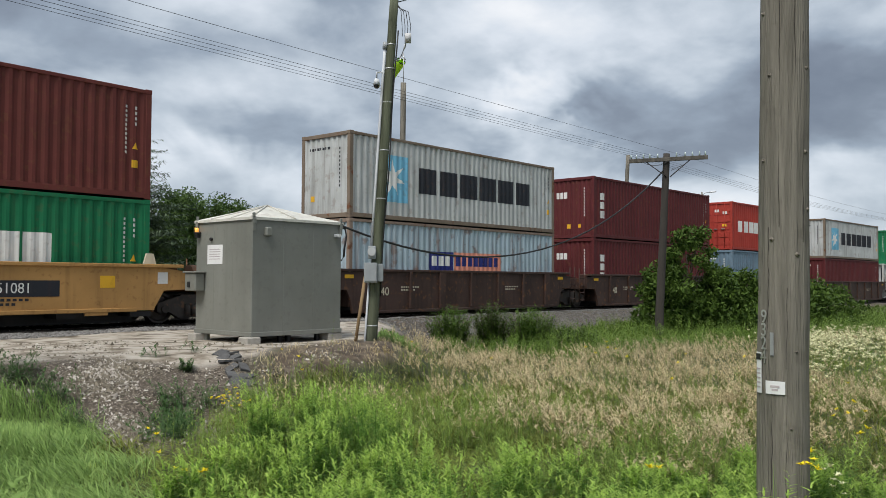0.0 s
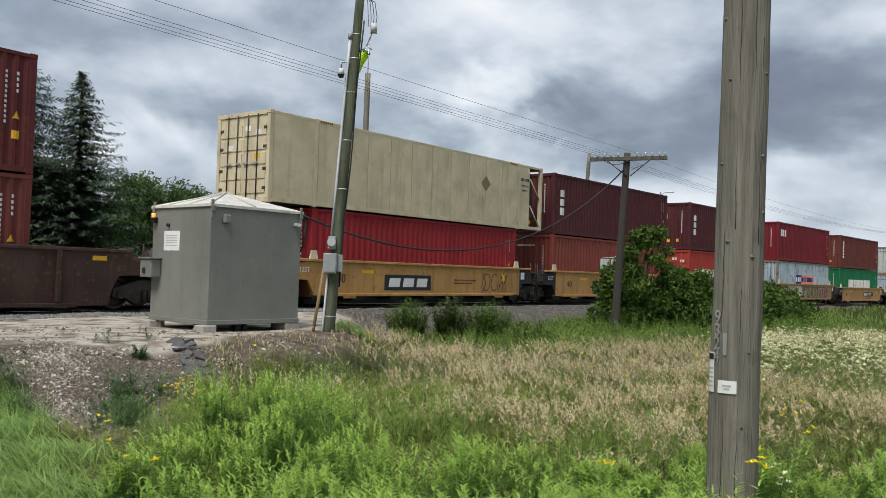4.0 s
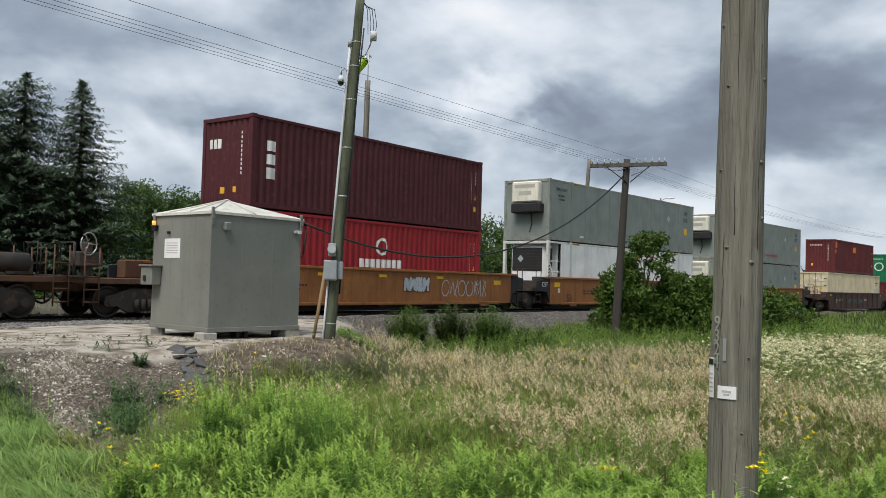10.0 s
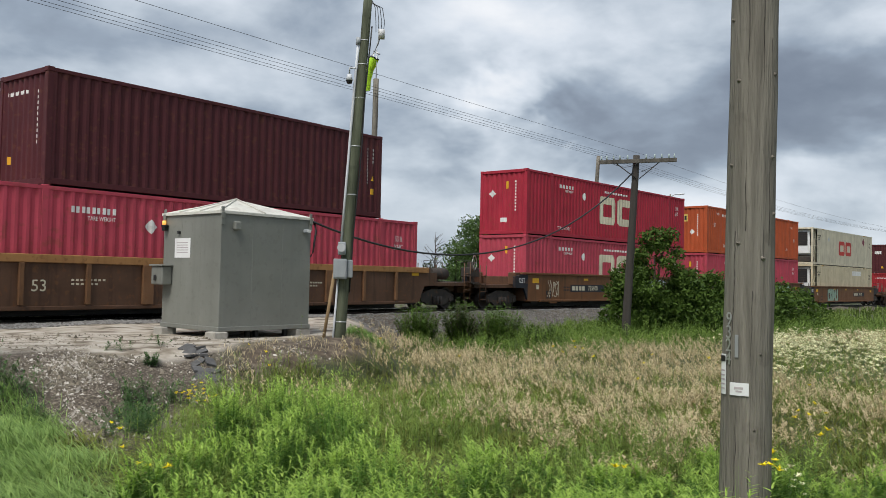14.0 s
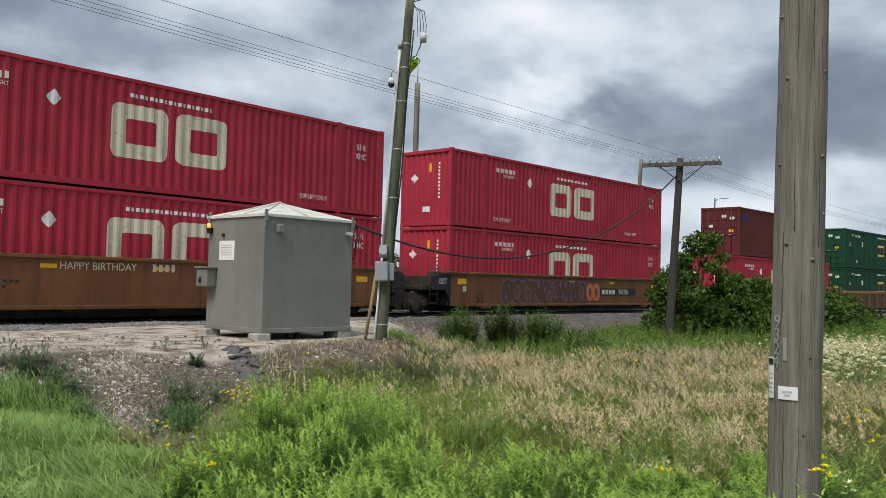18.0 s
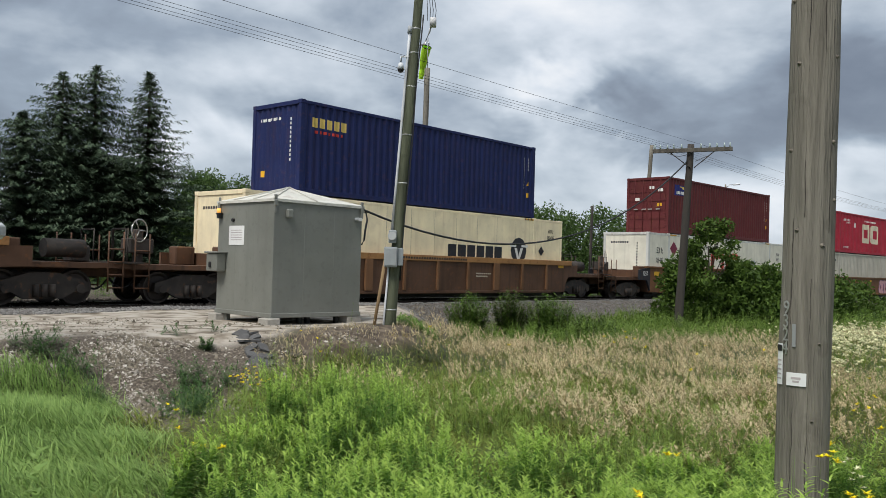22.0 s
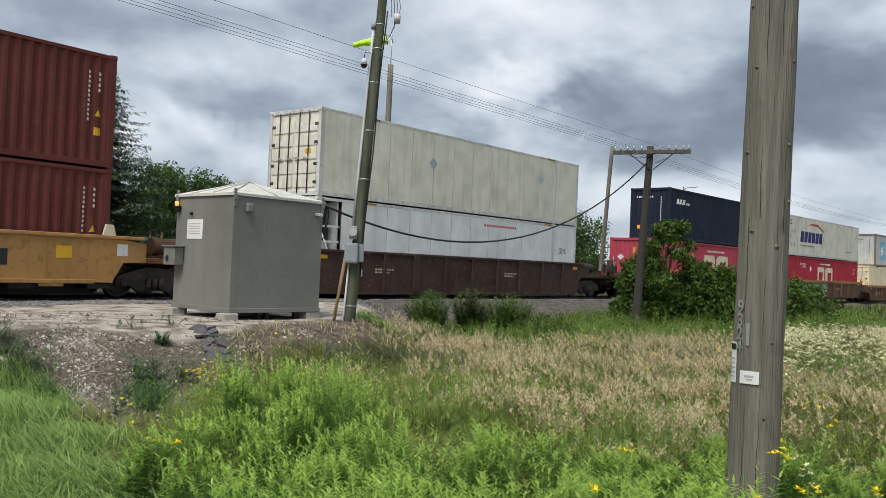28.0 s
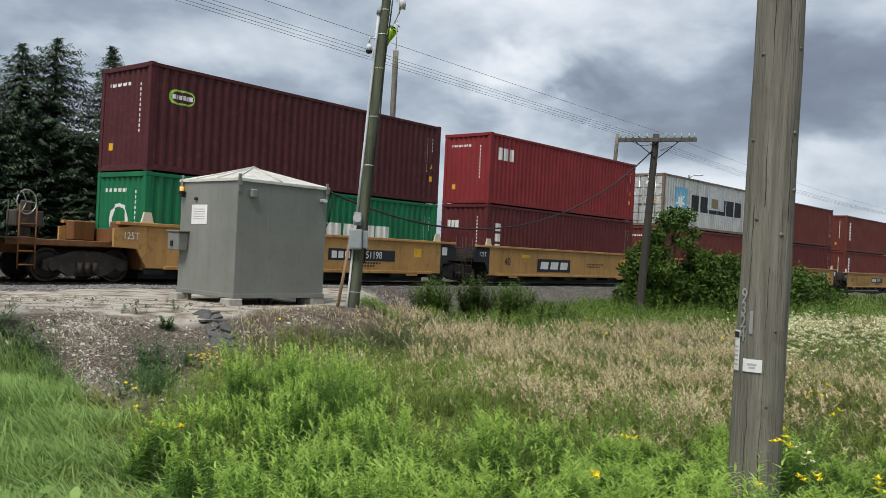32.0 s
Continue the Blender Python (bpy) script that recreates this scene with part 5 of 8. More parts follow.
# name: paint, label, marks, skin, rear, lettering
def kit(name, h):
    r = dict(
        star=("grey", "weathered pale grey steel container with a white star on sky blue", m_star(h), "sheet", "plain"),
        star_doors=("grey", "weathered pale grey steel container with a star and closed doors", m_star(h) + [("paint_patch", "silver", [rect(-0.55, 1.75, h - 1.62, h - 0.70)], "greyish repaired patch"), ("paint_patch", "dim_tan", [rect(-0.1, 0.9, h - 1.50, h - 0.95)], "brownish scar")], "sheet", "doors"),
        two_panel=("light_blue", "rust-streaked pale blue steel container with navy and salmon panels",
              [("panel", "navy", [rect(-2.12, -0.76, h - 1.68, h - 1.00)], "navy panel"), ("panel", "salmon", [rect(-0.72, 2.24, h - 1.68, h - 1.00)], "salmon panel"),
               ("word_mark", "white", block_row(3, -1.95, -0.9, h - 1.52, h - 1.16, 0.2), ""), ("word_mark", "navy", block_row(8, -0.55, 2.12, h - 1.52, h - 1.16, 0.2), "")], "sheet", "plain"),
        upright=("maroon", "maroon corrugated steel container with white upright lettering", m_column(h), "sheet", "plain"),
        upright_dark=("dark_maroon", "dark maroon corrugated steel container with white upright lettering", m_column(h), "sheet", "plain"),
        tall_mark=("brown", "red-brown corrugated steel container with white upright lettering", m_tall(h), "sheet", "plain"),
        maroon=("maroon", "plain maroon corrugated steel container", m_codes(h, L40), "sheet", "plain"),
        dark=("dark_maroon", "plain dark maroon corrugated steel container", m_codes(h, L40), "sheet", "plain"),
        brown=("brown", "plain red-brown corrugated steel container", m_codes(h, L40), "sheet", "plain"),
        brown_doors=("brown", "red-brown steel container with closed lock-rod doors",
                     [("panel", "silver", [rect(-5.40, -4.15, h - 0.92, h - 0.42)], ""), ("word_mark", "navy", block_row(4, -5.3, -4.25, h - 0.84, h - 0.55, 0.2), "")] + m_codes(h, L40), "sheet", "doors"),
        maroon_doors=("maroon", "maroon steel container with closed doors and yellow placards", [("panel", "navy", [rect(-5.5, -5.05, h - 0.85, h - 0.45)], "")] + m_codes(h, L40), "sheet", "doors"),
        flag_doors=("maroon", "maroon steel container with doors and a navy and yellow panel",
                [("panel", "navy", [rect(-5.42, -4.2, h - 0.90, h - 0.36)], "navy panel"), ("panel", "gold", [[(-5.0, h - 0.42), (-4.3, h - 0.42), (-4.3, h - 0.62)]], ""), ("word_mark", "white", block_row(6, -5.3, -4.3, h - 0.83, h - 0.68, 0.2), "")] + m_codes(h, L40), "sheet", "doors"),
        patched=("maroon", "maroon steel container with orange paint patches", [("paint_patch", "orange", [rect(-0.7, 0.28, h - 0.98, h - 0.50), rect(-5.86, -5.36, h - 0.72, h - 0.17), rect(-6.0, -5.6, h - 1.2, h - 0.9)], "orange patches")] + m_codes(h, L40), "sheet", "plain"),
        three_block=("brick_red", "red corrugated steel container with a white word mark", [("word_mark", "white", block_row(3, -5.48, -4.4, h - 1.06, h - 0.56, 0.2), "")] + m_codes(h, L40), "sheet", "plain"),
        crimson=("crimson", "dark crimson corrugated steel container with white codes", [("word_mark", "white", block_row(3, -5.48, -4.4, h - 1.06, h - 0.56, 0.2), "")] + m_codes(h, L40), "sheet", "plain"),
        round_mark=("red", "red corrugated steel container with a white round emblem", [("emblem", "white", [rounded(-0.32, 0.32, h - 1.22, h - 0.58, 0.31), rounded(-0.22, 0.22, h - 1.12, h - 0.68, 0.21)], "white ring emblem"), ("word_mark", "white", block_row(8, -1.15, 1.15, h - 1.66, h - 1.36, 0.2), "")] + m_codes(h, L40), "sheet", "plain"),
        red=("red", "red corrugated steel container with white codes", m_codes(h, L40), "sheet", "plain"),
        bird=("bright_red", "bright red steel container with white lettering blocks", [("word_mark", "white", block_row(7, -5.2, 0.2, h - 1.80, h - 1.12, 0.22), "white word mark"), ("emblem", "white", [[(0.5, h - 1.75), (1.1, h - 1.55), (1.9, h - 0.95), (1.6, h - 1.5), (2.4, h - 1.8)]], "white bird shape"), ("word_mark", "white", block_row(3, 2.9, 5.0, h - 1.80, h - 1.12, 0.22), "")], "sheet", "doors"),
        wave_mark=("rust_red", "rust-red corrugated steel container with a white emblem", [("word_mark", "white", block_row(3, -1.47, 1.62, h - 1.72, h - 0.98, 0.08), "white word mark"), ("emblem", "white", [[(-1.4, h - 0.92), (0.1, h - 0.92), (0.4, h - 0.75), (1.6, h - 0.92), (1.6, h - 0.84), (0.4, h - 0.62), (0.0, h - 0.84)]], "")] + m_codes(h, L40), "sheet", "plain"),
        faded_doors=("brown", "faded red-brown steel container with closed doors", m_codes(h, L40), "sheet", "doors"),
        white_row=("green", "green corrugated steel container with a white word mark", m_white_row(9, -3.40, 3.58, h - 1.74, h - 0.98) + m_codes(h, L40), "sheet", "plain"),
        white_row_doors=("green", "green steel container, white word mark, closed doors", m_white_row(9, -3.40, 3.58, h - 1.62, h - 0.88) + m_codes(h, L40), "sheet", "doors"),
        green=("green", "plain green corrugated steel container", m_codes(h, L40), "sheet", "plain"),
        blue=("dull_blue", "dull blue corrugated steel container", m_codes(h, L40), "sheet", "plain"),
        gold_row=("navy", "navy blue corrugated steel container with a gold word mark", [("word_mark", "gold", block_row(5, -5.64, -4.17, h - 0.80, h - 0.50, 0.2), "gold word mark"), ("word_mark", "red", bars_line(-5.5, -4.3, h - 0.98, 0.09, 7), "")] + m_codes(h, L40), "sheet", "plain"),
        slant_mark=("ink", "blue-black corrugated steel container with white lettering blocks", [("word_mark", "white", block_row(3, -5.2, -4.2, h - 0.86, h - 0.58, 0.15, skew=0.05), ""), ("word_mark", "white", bars_line(-4.15, -3.6, h - 0.85, 0.12, 4), "")] + m_codes(h, L40), "sheet", "plain"),
        globe=("dark_maroon", "dark maroon steel container with a small lime emblem", [("emblem", "lime", [rounded(-5.5, -4.7, h - 1.02, h - 0.62, 0.19), rounded(-5.42, -4.74, h - 0.97, h - 0.67, 0.14)], "lime ring"), ("word_mark", "white", block_row(6, -5.4, -4.75, h - 0.88, h - 0.76, 0.2), "")] + m_codes(h, L40), "sheet", "plain"),
        rings=("ring_red", "red corrugated long container with cream ring shapes", m_rings(h), "sheet", "plain"),
        rings_doors=("ring_red", "red corrugated long container with rings and closed doors", m_rings(h), "sheet", "doors"),
        rings_pink=("pink", "faded pinkish-red long container with cream ring shapes", m_rings(h), "sheet", "plain"),
        gold_square_orange=("orange", "orange corrugated long container with a gold square", [("paint_patch", "red", [rect(-1.9, -0.6, h - 2.1, h - 0.7)], "fresher red patch")] + m_gold(h), "sheet", "plain"),
        gold_square=("dark_green", "dark green corrugated long container with a gold square", m_gold(h, False), "sheet", "plain"),
        gold_square_doors=("dark_green", "dark green long container with gold square and doors", m_gold(h), "sheet", "doors"),
        cream53=("cream", "cream corrugated long container, rust-streaked", [("placard", "silver", [diamond(6.5 + 0.37 * k, h - 1.42 + (0.07 if k % 2 else 0.0), 0.19) for k in range(4)], "row of worn grey diamond placards"), ("code", "black", bars_line(6.3, 7.5, h - 0.78, 0.10, 9) + bars_line(6.5, 7.3, h - 1.0, 0.07, 7), "")], "sheet", "doors"),
        beige53=("beige", "grey-beige corrugated long container", [("code", "black", bars_line(-7.6, -6.7, h - 0.62, 0.14, 7), "")], "sheet", "plain"),
        cool_grey=("putty", "grey-green smooth long container with a cooling unit", [("placard", "silver", [diamond(4.6, h - 1.0, 0.2)], ""), ("code", "black", bars_line(-7.3, -6.7, h - 0.98, 0.08, 6), ""), ("warning_mark", "yellow", [rect(6.72, 7.12, 1.08, 1.46)], "yellow caution plate"), ("placard", "white", [rect(-5.3, -4.95, 0.25, 0.36)], ""), ("notice", "red", bars_line(0.4, 3.0, h - 2.35, 0.13, 14), "")], "smooth", "cooler"),
        white53=("white", "white smooth long container with an open end frame", [("notice", "red", bars_line(0.9, 3.2, h - 0.42, 0.09, 14), "")], "smooth", "vents"),
        cool_cream=("stained_cream", "stained cream smooth long container with red ring shapes", [("word_mark", "red", ring_pair(-1.62, 1.78, h - 2.0, h - 0.82), "red ring shapes"), ("emblem", "wine", [diamond(5.35, h - 0.62, 0.38)], "dark red diamond"), ("placard", "silver", [diamond(-4.2, h - 0.8, 0.22)], ""), ("code", "black", bars_line(-6.82, -6.36, h - 0.92, 0.07, 8), "")], "smooth", "vents"),
        cool_plain=("cream", "cream smooth long container with an open end frame", [("paint_patch", "white", [rect(2.1, 4.6, h - 0.75, h - 0.35)], "lighter patch"), ("code", "black", bars_line(-6.82, -6.36, h - 0.92, 0.07, 8), "")], "smooth", "vents"),
        cream_doors=("pale_cream", "yellowed cream smooth long container with rusty doors", [("placard", "silver", [diamond(5.3, h - 1.0, 0.26)], "grey diamond")], "smooth", "doors"),
        cream_nose=("cream", "yellowed cream smooth container with an open nose frame", [("placard", "dim_tan", [diamond(3.6, h - 1.15, 0.34)], "brown diamond"), ("code", "black", bars_line(6.25, 6.95, h - 0.75, 0.13, 7) + bars_line(6.35, 6.85, h - 1.2, 0.08, 5), "")], "smooth", "doors"),
        white_doors=("offwhite", "off-white smooth long container with cream doors", [("placard", "silver", [diamond(-2.4, h - 1.2, 0.24), diamond(4.9, h - 1.0, 0.24)], "")], "smooth", "doors"),
        white_rings=("offwhite", "off-white smooth long container with red ring shapes", [("word_mark", "red", ring_pair(-1.55, 1.8, h - 2.0, h - 0.80), "red ring shapes"), ("emblem", "wine", [diamond(-5.6, h - 0.75, 0.38)], ""), ("placard", "silver", [diamond(3.9, h - 1.3, 0.22)], "")], "smooth", "plain"),
        wing=("pale_cream", "cream smooth long container with black word mark and emblem", [("word_mark", "black", block_row(6, 0.74, 4.0, h - 1.68, h - 1.24, 0.14), "black word mark"), ("emblem", "black", [rounded(4.49, 5.53, h - 1.85, h - 0.83, 0.51)], "dark round emblem"), ("emblem_mark", "white", [[(4.72, h - 1.25), (4.90, h - 1.25), (5.01, h - 1.58), (5.12, h - 1.25), (5.30, h - 1.25), (5.06, h - 1.78), (4.96, h - 1.78)]], "pale winged shape"), ("emblem_mark", "white", [rect(4.42, 4.84, h - 1.21, h - 1.12), rect(5.18, 5.60, h - 1.21, h - 1.12)], ""), ("placard", "black", [diamond(6.55, h - 1.32, 0.20)], "dark diamond placard")], "smooth", "plain"),
        sweep=("offwhite", "off-white smooth long container, blue word mark, red swoosh", [("word_mark", "navy", block_row(6, -5.57, -0.87, h - 1.84, h - 1.05, 0.14, skew=0.1), "navy word mark"), ("emblem", "red", [[(-4.6, h - 0.72), (-3.4, h - 0.52), (-2.0, h - 0.55), (-0.65, h - 0.95), (-0.65, h - 0.82), (-2.0, h - 0.38), (-3.4, h - 0.42)]], "red swoosh"), ("notice", "navy", bars_line(-5.5, -2.6, h - 2.15, 0.10, 16) + bars_line(5.0, 6.0, h - 2.25, 0.10, 8), ""), ("placard", "silver", [diamond(-7.3, h - 1.15, 0.22), diamond(-6.75, h - 1.15, 0.22), diamond(-7.3, h - 2.1, 0.22), diamond(-6.75, h - 2.1, 0.22)], ""), ("notice", "yellow", [rect(-7.9, -7.7, h - 2.1, h - 1.85)], "")], "smooth", "cooler"),
    )
    return r[name]


LONG = {"rings", "rings_doors", "rings_pink", "gold_square_orange", "gold_square", "gold_square_doors", "cream53", "beige53", "cool_grey", "white53", "cool_cream", "cool_plain",
        "cream_doors", "cream_nose", "white_doors", "white_rings", "wing", "sweep"}
FT = {"rings": [("53 ft", 7.0, 2.2, 0.28), ("XHC", 7.0, 1.9, 0.28), ("TARE WEIGHT", -4.6, 2.15, 0.15), ("TOP LIFT ONLY", -5.0, 0.40, 0.20), ("TOP LIFT ONLY", 5.0, 0.40, 0.20)],
      "gold_square": [("53'", -7.0, 1.75, 0.34), ("53", 7.1, 1.4, 0.30), ("DA", -5.55, 0.5, 0.26), ("DA", 5.6, 0.7, 0.26), ("WTP", -6.5, 2.45, 0.22), ("WTP", 6.6, 2.3, 0.2)],
      "grey": [("CPPU 731502", -7.05, 2.42, 0.22), ("TARE WEIGHT", -7.05, 2.14, 0.13), ("53 ft", 6.9, 2.35, 0.36), ("XHC", 6.9, 1.95, 0.36)], "white": [("53 ft", 6.9, 1.7, 0.36)], "cream": [("53 ft", 7.2, 2.2, 0.26), ("XHC", 7.2, 1.9, 0.26)]}


def end_marks(c, name, length, h, skin):
    """Codes, placards and emblems on the trailing end."""
    w = 2.438 if length < 14 else 2.59
    st = Strips(length, w, True)
    st.y = 0.03
    st.segs = [waves(-w / 2 + 0.14, w / 2 - 0.14, 0.26, 0.045)] if skin == "sheet" else [[(-w / 2, 0.0), (w / 2, 0.0)]]
    turn = Matrix(((0, 1, 0, -length / 2), (-1, 0, 0, 0), (0, 0, 1, 0), (0, 0, 0, 1)))
    ink = "black" if kit(name, h)[0] in ("white", "offwhite", "cream", "pale_cream", "stained_cream", "grey", "beige", "light_blue", "putty") else "white"
    marks = [("code", ink, bars_col(0.62, h - 1.85, h - 0.45, 10, 0.06), "")]
    if name.startswith("rings"):
        marks += [("placard", "white", [diamond(-0.62, h - 1.05, 0.19)], "diamond placard"), ("warning_mark", "yellow", [rect(0.12, 0.28, h - 0.85, h - 0.52)], ""),
                  ("notice", "white", [rect(-0.18, 0.20, h - 2.35, h - 2.15)], "")]
    elif name.startswith("gold_square"):
        marks += [("panel", "gold", [rect(-0.62, 0.02, h - 0.95, h - 0.50)], "gold square"), ("word_mark", "black", block_row(3, -0.54, -0.04, h - 0.86, h - 0.59, 0.2), ""), ("placard", "white", [diamond(0.3, h - 1.6, 0.17)], "")]
    elif name.startswith("upright") or name == "tall_mark":
        marks += [("word_mark", "white", block_row(3, -0.92, -0.25, h - 0.98, h - 0.68, 0.15), "white word mark"), ("warning_mark", "yellow", [rect(-0.30, -0.12, h - 2.42, h - 2.22)], ""), ("warning_mark", "yellow", [rect(0.32, 0.48, h - 2.40, h - 2.22)], "")]
    elif name.startswith("white_row"):
        marks += [("emblem", "white", [rounded(-0.55, 0.35, h - 1.75, h - 0.85, 0.44), rounded(-0.45, 0.25, h - 1.65, h - 0.95, 0.34)], "white ring emblem"), ("notice", "white", bars_line(-0.8, 0.3, h - 0.55, 0.10, 9), "")]
    else:
        marks += [("notice", ink, bars_line(-0.85, 0.2, h - 0.55, 0.09, 8), ""), ("warning_mark", "yellow", [rect(-0.75, -0.58, h - 2.3, h - 2.1)], "")]
    for name_, colour, polys, lab in marks:
        for group in ([[p] for p in polys] if name_ == "word_mark" else [polys]):
            bm = st.mesh(group, 0.004 if name_ != "word_mark" else 0.008)
            if len(bm.faces):
                bm.transform(turn)
                ob = part(name_, bm, LETTER[colour], c, lab)
                if name_ in ("code", "notice"):
                    ob["kind"] = "stuff"


def load(name, x_mid, z, h):
    p, label, marks, skin, rear = kit(name, h)
    length = L53 if name in LONG else L40
    frame_key = {"light_blue": "rusty_blue", "grey": "rusty_grey", "putty": "putty_frame", "white": "white_frame", "offwhite": "white_frame"}.get(p)
    c = container(x_mid, z, length, h, p, label, skin, rear, marks, frame_key, name == "cream_nose")
    if rear == "plain":
        end_marks(c, name, length, h, skin)
    if name in ("rings", "rings_doors", "rings_pink"):
        lettered(c, length, h, FT["rings"])
    elif name in ("gold_square", "gold_square_doors", "gold_square_orange"):
        lettered(c, length, h, FT["gold_square"])
    elif name in ("cool_grey",):
        lettered(c, length, h, FT["grey"], "black")
    elif name in ("white53",):
        lettered(c, length, h, FT["white"], "black")
    elif name == "white_rings":
        lettered(c, length, h, [("HIGHER CHARGES REQUIRED", 0.1, h - 0.62, 0.15)], "red")
        lettered(c, length, h, [("53 ft", -7.0, 2.0, 0.42), ("XHC", -7.0, 1.5, 0.42), ("53 ft", 7.2, 2.2, 0.26), ("XHC", 7.2, 1.9, 0.26)], "black")
        if name == "gold_square":
            lettered(c, length, h, [("EMHU 264081", -5.1, h - 0.48, 0.24)])
    elif name == "wing":
        lettered(c, length, h, [("VITU", 7.2, h - 0.50, 0.22), ("153436", 7.2, h - 0.76, 0.22)], "black")
    elif name == "cream_nose":
        lettered(c, length, h, [("TARE WEIGHT", 6.6, h - 0.96, 0.12)], "black")
    elif name == "sweep":
        lettered(c, length, h, [("VITU", -7.55, h - 0.40, 0.20), ("153566", -7.55, h - 0.62, 0.20)], "black")
        lettered(c, length, h, [("53'", -7.55, 1.35, 0.34), ("53'", 7.3, 1.9, 0.30)], "black")
    elif name in ("cool_cream", "cool_plain"):
        lettered(c, length, h, FT["cream"], "black")
        lettered(c, length, h, [("CPPU 533086" if name == "cool_cream" else "CPPU 532199", -6.59, h - 0.60, 0.165), ("TARE WEIGHT", -6.59, h - 0.78, 0.11)], "black")
    return c


# each well car of the train: middle at the start, upper load, lower load, lower height, car kind, coupled ends (rear, front)
UNITS = [
    (87.6, "green", "white53", HC, "dark40", 0, 0), (72.4, "star", "maroon", HC, "dark40", 0, 0), (57.0, "bird", "blue", HC, "dark40", 0, 0),
    (41.86, "upright", "upright", HC, "dark40", 0, 0), (26.42, "star", "two_panel", HC, "dark40", 1, 0),
    (6.93, "tall_mark", "white_row", HC, "yellow", 0, 1), (-8.37, "crimson", "two_panel", HC, "yellow", 0, 0), (-23.63, "upright_dark", "bird", HC, "yellow", 0, 0),
    (-38.93, "upright_dark", "wave_mark", HC, "yellow", 0, 0), (-54.2, "cream_nose", "red", HC, "yellow", 1, 0),
    (-75.77, "upright", "faded_doors", HC, "dark", 0, 1), (-94.94, "white_row", "upright", STD, "dark", 0, 0), (-114.29, "patched", "cream53", HC, "dark", 1, 0),
    (-137.32, "cool_grey", "cool_grey", HC, "orange", 0, 1), (-156.91, "cool_grey", "white53", HC, "orange", 0, 0), (-176.32, "upright_dark", "round_mark", HC, "orange", 1, 0),
    (-199.60, "cool_cream", "cool_plain", HC, "brown", 0, 1), (-218.90, "gold_square_orange", "rings_pink", HC, "brown", 0, 0), (-238.13, "rings", "rings_pink", HC, "brown", 1, 0),
    (-261.61, "dark", "rings_pink", HC, "rust", 0, 1), (-281.01, "gold_square_doors", "gold_square_doors", HC, "rust", 0, 0), (-300.27, "maroon_doors", "rings", HC, "rust", 1, 0),
    (-323.66, "rings", "rings", HC, "brown", 0, 1), (-343.38, "rings", "rings", HC, "brown", 0, 0), (-363.07, "rings_doors", "beige53", HC, "brown", 1, 0),
    (-386.61, "flag_doors", "white_rings", HC, "brown", 1, 1), (-410.00, "gold_row", "wing", HC, "rust", 1, 1), (-433.18, "gold_square", "white_row_doors", HC, "rust", 1, 1),
    (-456.62, "star", "cream_doors", HC, "rust", 0, 1), (-475.92, "sweep", "rings", HC, "rust", 0, 0), (-495.62, "slant_mark", "rings_pink", HC, "rust", 1, 0),
    (-519.31, "white_doors", "white53", HC, "dark", 1, 1),
    (-540.67, "tall_mark", "tall_mark", HC, "yellow", 0, 1), (-556.19, "brown_doors", "upright", HC, "yellow", 0, 0), (-571.56, "star_doors", "brown", HC, "yellow", 0, 0),
    (-586.89, "three_block", "upright", HC, "yellow", 0, 0), (-602.23, "globe", "white_row", STD, "yellow", 1, 0),
    (-622.0, None, None, HC, "yellow", 0, 1),
]


# ---- well cars ----
def wheel_mesh():
    bm = bmesh.new()
    prof = [(0.00, 0.06), (0.06, 0.07), (0.10, 0.05), (0.32, 0.03), (0.37, 0.07), (0.42, 0.07), (0.45, -0.05), (0.45, -0.075), (0.37, -0.075), (0.32, -0.02), (0.10, -0.04), (0.0, -0.05)]
    n = 24
    rings = [[bm.verts.new((r * math.cos(k * math.tau / n), -y, r * math.sin(k * math.tau / n))) for k in range(n)] for r, y in prof[1:-1]]
    for a, b in zip(rings, rings[1:]):
        for k in range(n):
            bm.faces.new((a[k], a[(k + 1) % n], b[(k + 1) % n], b[k]))
    bm.faces.new(rings[0]); bm.faces.new(rings[-1][::-1])
    bmesh.ops.recalc_face_normals(bm, faces=bm.faces)
    return bm


WHEELS = []                            # (wheel, its car, place along the car)


